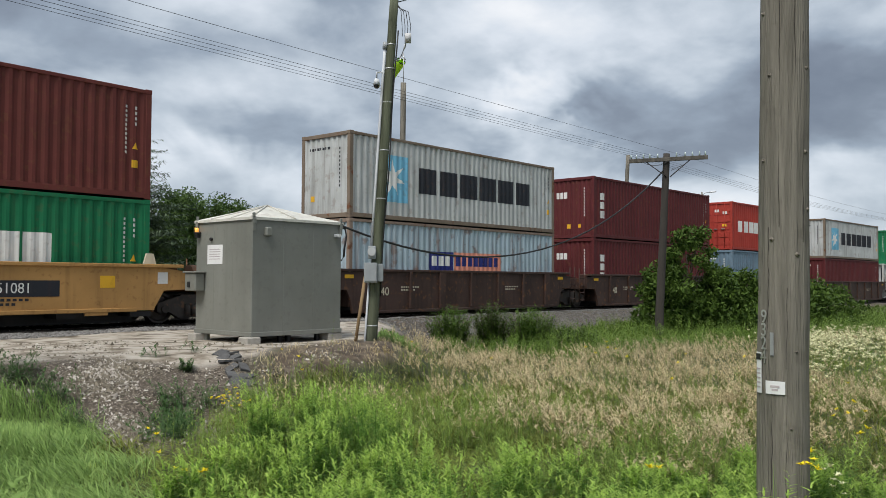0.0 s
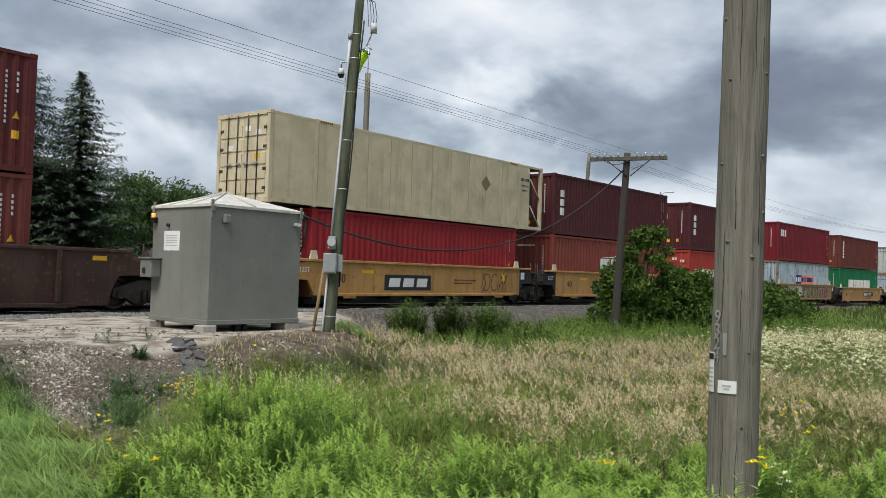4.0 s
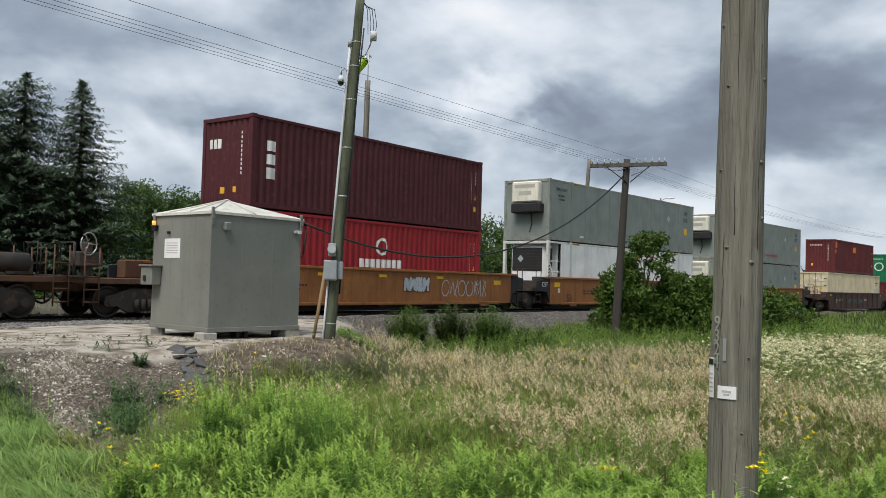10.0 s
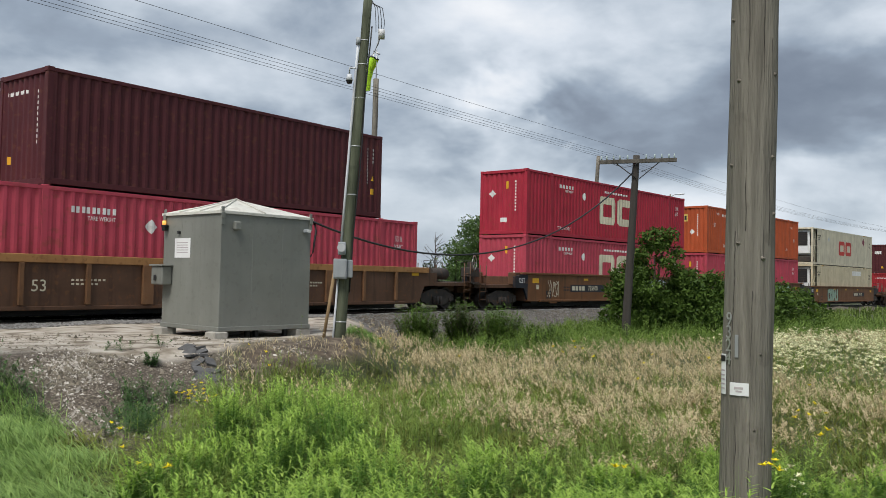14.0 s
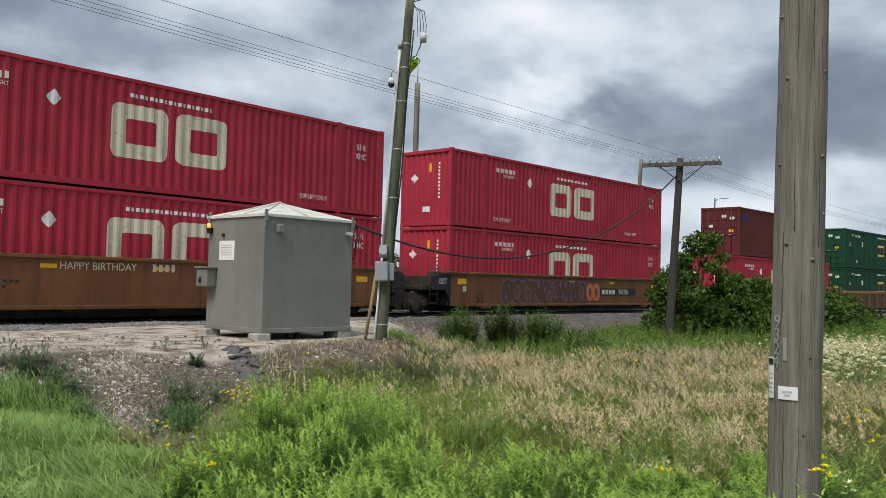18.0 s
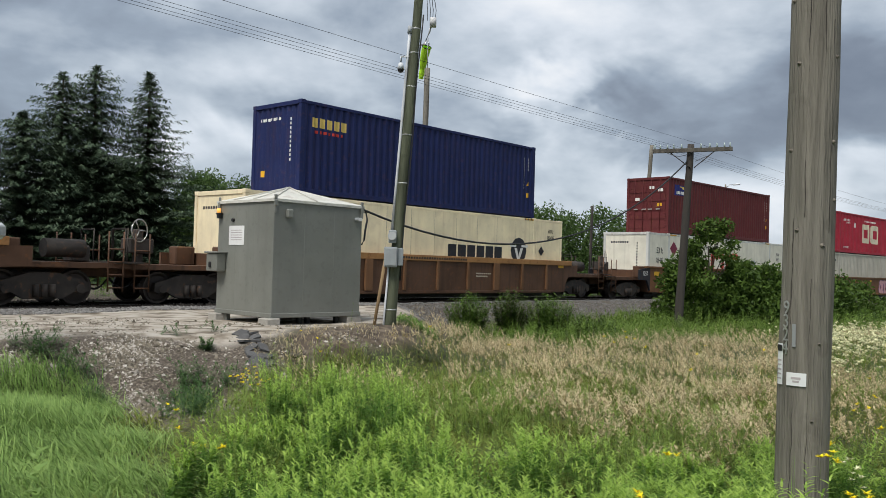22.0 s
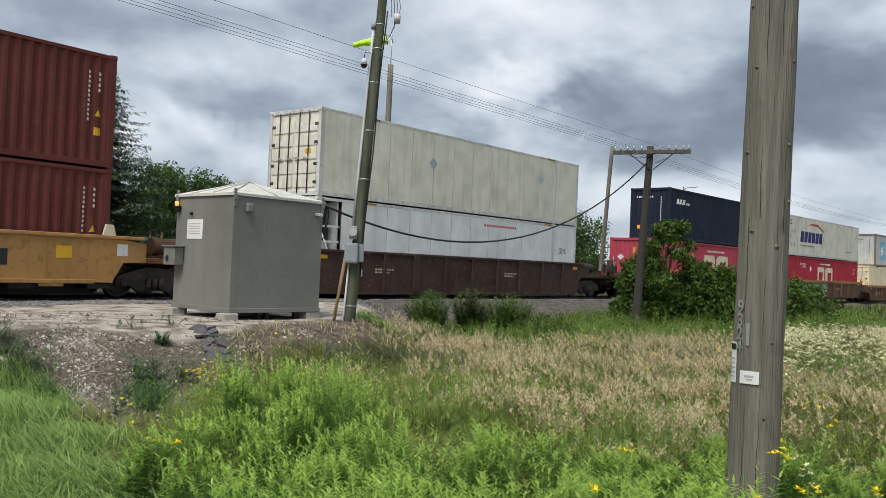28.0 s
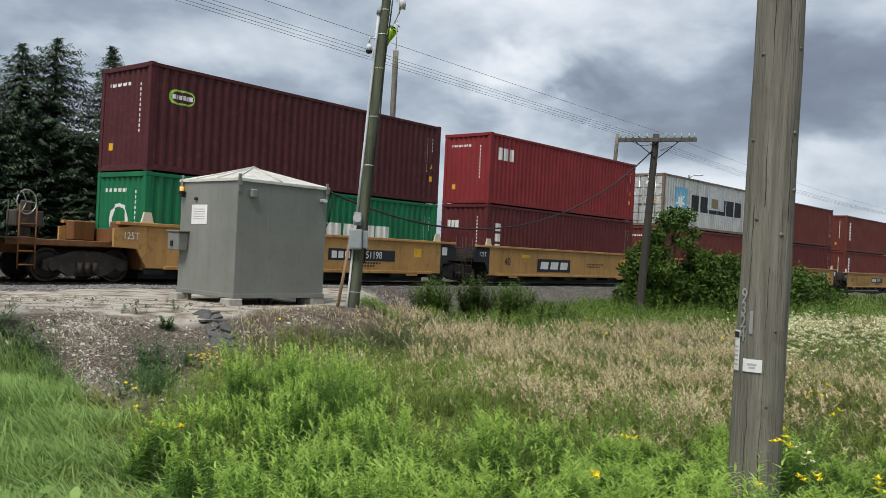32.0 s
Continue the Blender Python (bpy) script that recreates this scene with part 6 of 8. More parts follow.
def truck(parent, x):
    """A two-axle truck under the car: side frames, bolster, springs, wheels."""
    t = part("truck", shared("truck", lambda: boxes((-0.22, 0.22, -1.0, 1.0, 0.48, 0.78), (-0.5, 0.5, -0.45, 0.45, 0.60, 0.86), bevel=0.03)), GRIME, parent, "grimy cast-steel truck", at=pose(x, 0, 0))
    fr = shared("side_frame", lambda: plate([(-1.12, 0.36), (-0.98, 0.30), (-0.75, 0.34), (-0.46, 0.18), (0.46, 0.18), (0.75, 0.34), (0.98, 0.30), (1.12, 0.36), (1.10, 0.58), (0.62, 0.72), (0.35, 0.80), (-0.35, 0.80), (-0.62, 0.72), (-1.10, 0.58)], -0.07, 0.07))
    spring = shared("spring", lambda: tubes(((0, 0, 0.22), (0, 0, 0.52)), r=0.075, sides=8))
    cap = shared("bearing_cap", lambda: tubes(((0, -0.12, 0.42), (0, 0.02, 0.42)), r=0.11, sides=10))
    wh = shared("wheel", wheel_mesh)
    for sy in (-1, 1):
        part("side_frame", fr, GRIME, t, at=pose(0, sy * 1.02, 0))
        for dx in (-0.2, 0, 0.2):
            part("spring", spring, GRIME, t, at=pose(dx, sy * 1.12, 0))
        for sx in (-0.89, 0.89):
            part("bearing_cap", cap, GRIME, t, at=pose(sx, sy * 1.02, 0, 0, 0, 180 if sy > 0 else 0))
    for sx in (-0.89, 0.89):
        ax = part("axle", shared("axle", lambda: tubes(((0, -0.95, 0), (0, 0.95, 0)), r=0.085, sides=8)), GRIME, t, at=pose(sx, 0, 0.45))
        for sy in (-1, 1):
            WHEELS.append((part("wheel", wh, WHEEL, t, at=pose(sx, sy * 0.76, 0.45, 0, 0, 0 if sy < 0 else 180)), parent, x + sx))
    return t


DARK_END = paint("blue_black_end_paint", (0.022, 0.024, 0.030), 0.6)
WHEEL = surface("rolled_steel_wheel", (0.055, 0.045, 0.040), 0.5, metal=0.5, vary=0.3)


# car numbers (text, place) and sprayed shapes (x, x, z, z, fill, outline, seed), by car from the front
NUMBERS = {5: ("751081", 1.98), 13: ("727738", 3.4), 16: ("765609", 3.5), 18: ("765600", -3.0), 22: ("765286", 3.7), 24: ("765286", -3.1), 25: ("647083", -3.2), 32: ("751196", 1.85), 36: ("751198", 1.98)}
SPRAY = {6: ((-5.3, -1.5, 0.17, 1.42, "cream", "rose", 1), (-1.5, 3.4, 0.17, 1.42, "olive", "black", 2), (3.4, 5.2, 0.17, 1.42, "wine", "lime_dull", 3)),
         9: ((3.3, 5.1, 0.5, 1.40, "", "black", 4),), 5: ((-4.2, -2.2, 0.35, 1.3, "", "dim_yellow", 31),), 11: ((-1.8, -0.75, 0.45, 1.15, "", "silver", 5), (1.0, 2.1, 0.5, 1.2, "", "silver", 6), (4.2, 4.7, 0.5, 1.1, "", "teal", 26)),
         12: ((-2.8, 2.0, 0.60, 1.05, "", "teal", 7),), 13: ((-5.2, -1.6, 0.3, 1.35, "murk", "cream", 8), (5.6, 6.8, 0.7, 1.3, "", "silver", 27)), 14: ((2.2, 6.95, 0.16, 1.38, "black", "teal", 9),),
         15: ((1.0, 2.4, 0.8, 1.35, "silver", "dim", 28), (3.2, 6.4, 0.55, 1.35, "", "silver", 10)), 16: ((-4.9, -2.4, 0.25, 1.4, "teal_pale", "black", 11),), 17: ((2.6, 5.75, 0.30, 1.42, "teal_pale", "black", 12),),
         18: ((1.0, 5.7, 0.2, 1.46, "silver", "black", 13), (-6.7, -5.6, 0.45, 1.35, "", "cream", 14)), 22: ((-5.1, 0.9, 0.3, 1.40, "dim", "violet", 15), (1.0, 2.0, 0.5, 1.3, "orange", "violet", 29)),
         23: ((2.3, 6.1, 0.2, 1.42, "teal_pale", "teal", 16),), 24: ((1.6, 5.2, 0.2, 1.42, "rose", "violet", 17),), 25: ((-1.8, 6.3, 0.2, 1.45, "murk", "black", 18),),
         29: ((-6.0, -0.05, 0.2, 1.4, "teal_pale", "teal", 19),), 30: ((-2.2, 0.8, 0.3, 1.45, "lime_dull", "violet", 20), (-4.6, -2.6, 0.4, 1.2, "", "violet", 30)), 32: ((-4.4, -0.3, 0.45, 1.40, "dim_yellow", "black", 21),),
         33: ((-4.2, 0.7, 0.28, 1.40, "dim_yellow", "black", 22), (3.6, 4.7, 0.35, 1.35, "cream", "dim", 23)), 34: ((-4.3, -3.2, 0.5, 1.3, "dim_yellow", "violet", 24),)}
for nm_, rgb_ in (("dim", (0.10, 0.055, 0.030)), ("dim_yellow", (0.42, 0.24, 0.07)), ("teal_pale", (0.30, 0.42, 0.33)), ("lime_dull", (0.38, 0.42, 0.22)), ("olive", (0.20, 0.17, 0.075)), ("murk", (0.075, 0.060, 0.055))):
    LETTER[nm_] = paint(nm_ + "_spray", rgb_, 0.4)


def well_car(x_mid, kind, rear, front, index):
    forty = kind in ("yellow", "dark40")
    mat = {"yellow": P["yellow_car"], "dark40": P["dark_car"], "dark": P["dark_car"], "orange": P["orange_car"], "brown": P["brown_car"], "rust": P["rust_car"]}[kind]
    name = {"yellow": "yellow-tan", "dark40": "blackened brown", "dark": "blackened brown", "orange": "orange-brown", "brown": "worn brown", "rust": "rusty brown"}[kind]
    ribbed = kind in ("dark40", "dark", "rust")
    c = thing("well_car", Matrix(), name + (" ribbed" if ribbed else " smooth-sided") + " steel well car under its containers", "freight car", "well cars of the train")
    half = 7.65 if forty else 9.65
    flat = 5.6 if forty else 7.2
    top = 1.52
    bot = 0.16 if kind in ("dark", "dark40") else 0.30 if kind == "rust" else 0.42 if kind == "yellow" else 0.35
    chord = 0.20 if kind == "rust" else 0.09
    top -= chord - 0.09
    well = 0.52 if forty else 0.90            # from the flat side to the end of the well
    tag = kind if kind != "dark40" else "dark"
    end_r = half + (2.0 if rear else -0.25)
    end_f = half + (2.0 if front else -0.25)
    side = shared(("side_sill", forty, bot, top), lambda: plate([(-flat - well, bot), (flat + well, bot), (flat + well, top), (-flat - well, top)], -0.05, 0.05))
    reach = flat + (1.45 if forty else 1.9)
    end_plate = shared(("end_plate", forty, bot, top), lambda: plate([(flat + well + 0.003, bot + 0.04), (flat + well + 0.10, 0.62), (flat + well + 0.28, 0.92), (reach, 0.95), (reach, 1.42), (flat + well + 0.32, top - 0.004), (flat + well + 0.003, top - 0.004)], -0.046, 0.046))
    rail = shared(("top_chord", forty, ribbed, bot, top), lambda: boxes((-flat - 1.35, flat + 1.35, -0.11, 0.07, top, top + chord), bevel=0.012))
    lip = shared(("bottom_chord", forty, bot), lambda: boxes((-flat, flat, -0.10, 0.06, bot - 0.03, bot + 0.07), bevel=0.012))
    rib = shared(("rib", bot, top), lambda: boxes((-0.06, 0.06, -0.085, 0.0, bot + 0.10, top), bevel=0.01))
    wide = shared(("wide_rib", bot, top), lambda: boxes((-0.16, 0.16, -0.095, 0.0, bot + 0.08, top), bevel=0.01))
    for sy in (-1, 1):
        s = part("side_sill", side, mat, c, at=pose(0, sy * 1.40, 0, 0, 0, 0 if sy < 0 else 180))
        part("bottom_chord", lip, mat, s)
        part("top_chord", rail, P["rust_top"] if kind == "rust" else mat, s)
        for sg in (0, 180):
            part("end_plate", end_plate, mat if ribbed or (kind == "yellow" and (front if (sg == 0) == (sy < 0) else rear)) else DARK_END, s, at=pose(0, 0, 0, 0, 0, sg))
        if ribbed:
            n = 7 if forty else 9
            for k in range(n):
                x = -flat + 0.5 + (2 * flat - 1.0) * k / (n - 1)
                part("rib", wide if k % 4 == 2 else rib, P["rust_rib"] if kind == "rust" else mat, s, at=pose(x, -0.05, 0))
        else:
            for x in (-flat + 1.1, flat - 1.1):
                part("step", shared(("step", bot), lambda: boxes((-0.3, 0.3, -0.09, -0.05, bot - 0.10, bot + 0.05))), mat, s, at=pose(x, 0, 0))
    part("floor", shared(("floor", forty), lambda: boxes((-flat - 0.3, flat + 0.3, -0.75, 0.75, 0.10, 0.384))), BLACK, c)
    beam = shared("floor_beam", lambda: boxes((-0.3, 0.3, -1.34, -0.755, 0.26, 0.385)))
    for k in range(7):
        part("floor_beam", beam, BLACK, c, at=pose(-flat - 0.2 + k * (2 * flat + 0.4) / 6, 0, 0))
    # end decks over the trucks, with ladders, rails and couplers
    for sgn, end, coupled in ((-1, end_r, rear), (1, end_f, front)):
        bm = bmesh.new()
        a, b = sorted((sgn * (flat + well + 0.03), sgn * end))
        box(bm, a, b, -1.25, 1.25, 0.93, 1.06)
        box(bm, a, b, -0.35, 0.35, 0.70, 0.93)
        end_mat = mat if ribbed else (P["brown_car"] if kind == "yellow" else P["rust_car"]) if coupled else GRIME
        d = part("end_deck", bm, end_mat, c)
        w0, w1 = sorted((sgn * (flat + well - 0.008), sgn * (flat + well + 0.06)))
        part("bulkhead", shared(("bulkhead", forty, sgn), lambda: boxes((w0, w1, -1.33, 1.33, 0.36, 1.42), bevel=0.01)), end_mat, c)
        x = sgn * (flat + well + 0.45)
        for sy in (-1, 1):
            part("deck_housing", shared(("deck_housing", forty, sgn, sy), lambda: boxes((x - 0.32, x + 0.32, sy * 1.13 - 0.21, sy * 1.13 + 0.21, 1.06, 1.60), bevel=0.03)), end_mat, c)
        for sy in (-1, 1):
            lx = sgn * (end - 0.45) if coupled else sgn * (flat + 1.75)
            part("ladder", shared("ladder", lambda: tubes(((-0.2, 0, 0.35), (-0.2, 0, 1.85)), ((0.2, 0, 0.35), (0.2, 0, 1.85)), *[((-0.2, 0, 0.45 + k * 0.32), (0.2, 0, 0.45 + k * 0.32)) for k in range(4)], r=0.022, sides=5)), end_mat, c, at=pose(lx, sy * 1.36, 0))
        if kind == "yellow":
            part("guide", shared("guide", lambda: plate([(-0.20, 0), (0.20, 0), (0.10, 0.34), (-0.10, 0.34)], -0.03, 0.03)), LETTER["cream"], c, "pale container guide", at=pose(sgn * (flat + 0.45), -1.30, 1.55))
        if coupled:
            part("coupler", shared(("coupler", sgn), lambda: boxes((sgn * 0.0 - 0.45, 0.45, -0.09, 0.09, 0.74, 0.94), (-0.12 if sgn < 0 else -0.02, 0.02 if sgn < 0 else 0.12, -0.16, 0.16, 0.68, 1.0), bevel=0.03)), GRIME, c, at=pose(sgn * (end + 0.12), 0, 0))
            part("air_hose", shared("air_hose", lambda: tubes([(k * 0.09 - 0.36, 0, 0.66 - 0.26 * math.sin(k * math.pi / 8)) for k in range(9)], r=0.03, sides=6)), BLACK, c, at=pose(sgn * (end + 0.3), -0.35, 0))
            for sy in (-1, 1):
                part("grab_rail", shared("grab_rail", lambda: tubes(((0, -0.35, 1.0), (0, -0.35, 1.95), (0, 0.35, 1.95), (0, 0.35, 1.0)), r=0.02, sides=5)), GRIME, c, at=pose(sgn * (end - 0.06), sy * 0.85, 0))
            part("platform_step", boxes((sgn * end - 0.28, sgn * end + 0.28, -1.42, 1.42, 1.06, 1.10)), GRIME, c)
            if sgn < 0:
                st = part("brake_stand", boxes((-end + 0.75, -end + 0.95, -0.5, -0.25, 1.06, 2.0), (-end + 0.5, -end + 1.2, -0.6, -0.1, 1.35, 1.75), bevel=0.03), GRIME, c)
                wl = bmesh.new()
                tube(wl, [(0.30 * math.cos(k * math.tau / 14), 0, 0.30 * math.sin(k * math.tau / 14)) for k in range(15)], 0.02, 6, caps=False)
                for k in range(3):
                    tube(wl, [(0, 0, 0), (0.30 * math.cos(k * 2.1), 0, 0.30 * math.sin(k * 2.1))], 0.014, 5)
                part("brake_wheel", wl, STEEL, st, at=pose(-end + 0.72, -0.68, 1.95, 0, 0, 20))
            else:
                part("air_tank", tubes(((end - 1.9, -0.55, 1.40), (end - 0.9, -0.55, 1.40)), r=0.23, sides=14), GRIME if kind != "yellow" else P["rust_car"], c, "round air tank on the end deck")
                part("valve_box", boxes((end - 0.8, end - 0.3, 0.2, 0.7, 1.06, 1.5), bevel=0.04), GRIME, c)
    truck(c, half if not front else half - 0.1)
    if rear:
        truck(c, -half + 0.1)
    # numbers, plates and spray paint on the near side
    y = -1.457

    def patch(nm, colour, polys, label="", yy=y, kind_=""):
        bm = bmesh.new()
        for p in polys:
            bm.faces.new([bm.verts.new((px, yy, pz)) for px, pz in p])
        ob = part(nm, bm, LETTER[colour], c, label)
        if kind_:
            ob["kind"] = kind_
        return ob

    number, nx = NUMBERS.get(index, (None, 0))
    sx = flat
    if kind == "yellow":
        if number:
            patch("number_panel", "black", [rect(nx - 1.6, nx + 1.6, 0.80, 1.18)], "black number panel")
            words(number, 0.34, LETTER["white"], c, pose(nx + 0.45, y - 0.004, 0.99, 90, 0, 0), squeeze=0.95)
            patch("name_mark", "white", [rect(nx - 1.45 + k * 0.3, nx - 1.22 + k * 0.3, 0.87, 1.10) for k in range(4)], yy=y - 0.004, kind_="stuff")
        else:
            patch("name_panel", "black", [rect(-2.72, -0.08, 0.60, 1.16)], "black panel")
            for k in range(3):
                patch("name_mark", "white", [rect(-2.50 + k * 0.78, -1.90 + k * 0.78, 0.72, 1.04, 0.06)], yy=y - 0.004)
        words("40", 0.42, LETTER["black"], c, pose(-4.9, y - 0.004, 0.98, 90, 0, 0))
        words("125T", 0.26, LETTER["white"], c, pose(-6.58, y - 0.004, 1.24, 90, 0, 0), squeeze=0.85)
        patch("stencil", "black", bars_line(1.4, 2.9, 0.70 if number else 0.98, 0.06, 11) + bars_line(1.4, 2.6, 0.60 if number else 0.86, 0.06, 9), kind_="stuff")
        for x0, x1, z0, z1 in ((-3.9, -3.3, 1.18, 1.30), (4.6, 5.0, 1.0, 1.3)):
            patch("reflector", "yellow", [rect(x0, x1, z0, z1)], "yellow reflector")
        patch("plate", "white", [rect(6.2, 6.5, 1.1, 1.4)], "small white plate")
    elif not ribbed:
        for x0, x1, z0, z1 in ((-sx - 0.55, -sx - 0.05, 1.15, 1.36), (-3.4, -3.0, 1.30, 1.40), (-0.4, 0.0, 1.30, 1.40), (2.9, 3.3, 1.30, 1.40), (sx - 0.4, sx + 0.1, 1.12, 1.30)):
            patch("reflector", "yellow", [rect(x0, x1, z0, z1)], "yellow reflector")
        patch("plate", "cream", [rect(-sx - 0.25, -sx - 0.05, 0.88, 1.08)], "small pale plate")
        words("125T", 0.28, LETTER["white"], c, pose(-sx - 1.38, y - 0.004, 1.24, 90, 0, 0), squeeze=0.85)
        words("53", 0.50, LETTER["black"], c, pose(-sx + 0.75, y - 0.004, 0.62, 90, 0, 0))
        patch("stencil", "black", bars_line(-sx + 2.0, -sx + 3.4, 0.95, 0.06, 10) + bars_line(-sx + 2.0, -sx + 3.1, 0.82, 0.06, 8), kind_="stuff")
        if number:
            patch("number_panel", "black", [rect(nx - 1.6, nx + 1.6, 0.76, 1.10)], "black number panel")
            words(number, 0.32, LETTER["cream"], c, pose(nx + 0.45, y - 0.004, 0.93, 90, 0, 0), squeeze=0.95)
            patch("name_mark", "cream", [rect(nx - 1.45 + k * 0.3, nx - 1.22 + k * 0.3, 0.83, 1.03) for k in range(4)], yy=y - 0.004, kind_="stuff")
        elif index in (14,):
            patch("name_panel", "black", [rect(-0.86, 1.68, 0.66, 1.26)], "black panel")
            for k in range(3):
                patch("name_mark", "white", [rect(-0.66 + k * 0.78, -0.08 + k * 0.78, 0.80, 1.12, 0.06)], yy=y - 0.004)
    else:
        words("53" if not forty else "40", 0.40, LETTER["cream"], c, pose(-sx + 0.95, y - 0.004, 0.85, 90, 0, 0))
        patch("stencil", "cream", bars_line(-sx + 1.75, -sx + 2.7, 0.98, 0.05, 8) + bars_line(-sx + 1.75, -sx + 2.5, 0.88, 0.05, 6), kind_="stuff")
        patch("stencil", "cream", bars_line(2.2, 3.1, 0.98, 0.05, 8) + bars_line(2.2, 2.9, 0.88, 0.05, 6), kind_="stuff")
        if kind == "rust":
            patch("stencil", "black", bars_line(-1.8, 1.6, 1.47, 0.07, 26), yy=-1.515, kind_="stuff")
        for x0 in (-sx - 0.9, sx + 0.4):
            patch("reflector", "yellow", [rect(x0, x0 + 0.4, 1.30, 1.42)], "yellow reflector", y - 0.004)
    # sprayed pieces: crowded bent strokes with an outline, or thin line tags
    for gx0, gx1, gz0, gz1, fill, edge, seed in SPRAY.get(index, ()):
        r = np.random.default_rng(seed)
        gz0, gz1 = max(gz0, bot + 0.02), min(gz1, top - 0.02)
        gh = gz1 - gz0
        n = max(1, round((gx1 - gx0) / (0.62 * gh)))
        w = (gx1 - gx0) / n
        thin = not fill

        def stroke(pts, wid):
            """A bent ribbon along points (x, z), kept within the side."""
            out = []
            for (xa, za), (xb, zb) in zip(pts, pts[1:]):
                dx, dz = xb - xa, zb - za
                ln = math.hypot(dx, dz) or 1
                ox, oz = -dz / ln * wid / 2, dx / ln * wid / 2
                ex, ez = dx / ln * wid * 0.35, dz / ln * wid * 0.35
                q = [(xa - ex + ox, za - ez + oz), (xa - ex - ox, za - ez - oz), (xb + ex - ox, zb + ez - oz), (xb + ex + ox, zb + ez + oz)]
                out.append([(min(max(px, gx0 - 0.15), gx1 + 0.15), min(max(pz, gz0), gz1)) for px, pz in q])
            return out

        def layers(nm, colour, quads, lift, label):
            bm = bmesh.new()
            for i_, q in enumerate(quads):
                if abs(sum(q[k][0] * q[(k + 1) % 4][1] - q[(k + 1) % 4][0] * q[k][1] for k in range(4))) < 1e-5:
                    continue
                bm.faces.new([bm.verts.new((px, y - lift - 0.0005 * (i_ % 7), pz)) for px, pz in q])
            if len(bm.faces):
                ob = part(nm, bm, LETTER[colour], c, label)
                ob["kind"] = "stuff"

        if index in (6, 29):
            patch("spray_ground", fill if index == 6 else "black", [rect(gx0, gx1, gz0, gz1)], "sprayed ground colour", y)
        for j in range(n):
            cx, cz = gx0 + (j + 0.5) * w, (gz0 + gz1) / 2
            lean = r.uniform(-0.08, 0.12)
            skel = []
            for s_ in range(r.integers(2, 4)):
                form = (0, 0, 1, 0, 1, 2, 3)[r.integers(0, 7)]
                ph = r.uniform(0, 6.28)
                if form == 0:
                    pts = [(0.42 * math.cos(ph + k * 0.45), 0.42 * math.sin(ph + k * 0.45)) for k in range(r.integers(8, 14))]
                elif form == 1:
                    a = r.uniform(-0.35, 0.35)
                    pts = [(a + 0.16 * math.sin(k * 0.66 + ph), -0.46 + 0.92 * k / 10) for k in range(11)]
                elif form == 2:
                    pts = [(-0.40 + 0.27 * k, (0.40 if k % 2 else -0.40) * r.uniform(0.6, 1.05)) for k in range(4)]
                else:
                    pts = [(-0.42, -0.4), (-0.32 + r.uniform(-0.1, 0.1), 0.38), (0.1, 0.30 * r.uniform(-1, 1)), (0.40, 0.42), (0.42, -0.42)]
                skel.append([(cx + (px + lean * pz) * w * 1.05, cz + pz * gh * 0.92) for px, pz in pts])
            if thin:
                layers("spray_line", edge, [q for s_ in skel for q in stroke(s_, 0.030)], 0.001, "")
                continue
            fat = 0.15 * gh + 0.03
            layers("spray_outline", edge, [q for s_ in skel for q in stroke(s_, fat + 0.085)], 0.0015 + 0.0002 * (j % 2), "sprayed outline")
            layers("spray_fill", fill, [q for s_ in skel for q in stroke(s_, fat)], 0.0085 + 0.0002 * (j % 2), "sprayed fill")
            if index == 6:
                layers("spray_line", ("rose", "dim_yellow", "silver")[(j + seed) % 3], [q for q in stroke(skel[0], 0.06)], 0.0135, "")
    if index == 23:
        words("HAPPY BIRTHDAY", 0.26, LETTER["cream"], c, pose(-1.95, y - 0.004, 1.36, 90, 0, 0), squeeze=0.95)
        patch("name_mark", "cream", [rect(-0.50 + k * 0.18, -0.40 + k * 0.18, 1.27, 1.46) for k in range(4)], yy=y - 0.004, kind_="stuff")
    MOVERS.append((c, x_mid, 0.0))
    return c


# ---- the train, car by car ----
for n_unit, (xm, upper, lower, low_h, kind, rear, front) in enumerate(UNITS):
    well_car(xm, kind, rear, front, n_unit)
    if lower:
        load(lower, xm, FLOOR, low_h)
        load(upper, xm, FLOOR + low_h + 0.012, HC)


# ---- plants and stones ----
RNG = np.random.default_rng(7)


def uv_xy(u, v):
    return 0.788 * v + 0.616 * u, 0.616 * v - 0.788 * u


def stuff(name, verts, faces, mat, label, category, kind="stuff"):
    me = raw_mesh(name, verts, faces)
    me.materials.append(mat)
    return tagged(new(name, me), label, category, kind=kind)


def join(*parts_):
    """Several (verts, tris) as one."""
    vs, fs, k = [], [], 0
    for v, f in parts_:
        vs.append(v); fs.append(f + k); k += len(v)
    return np.concatenate(vs), np.concatenate(fs)


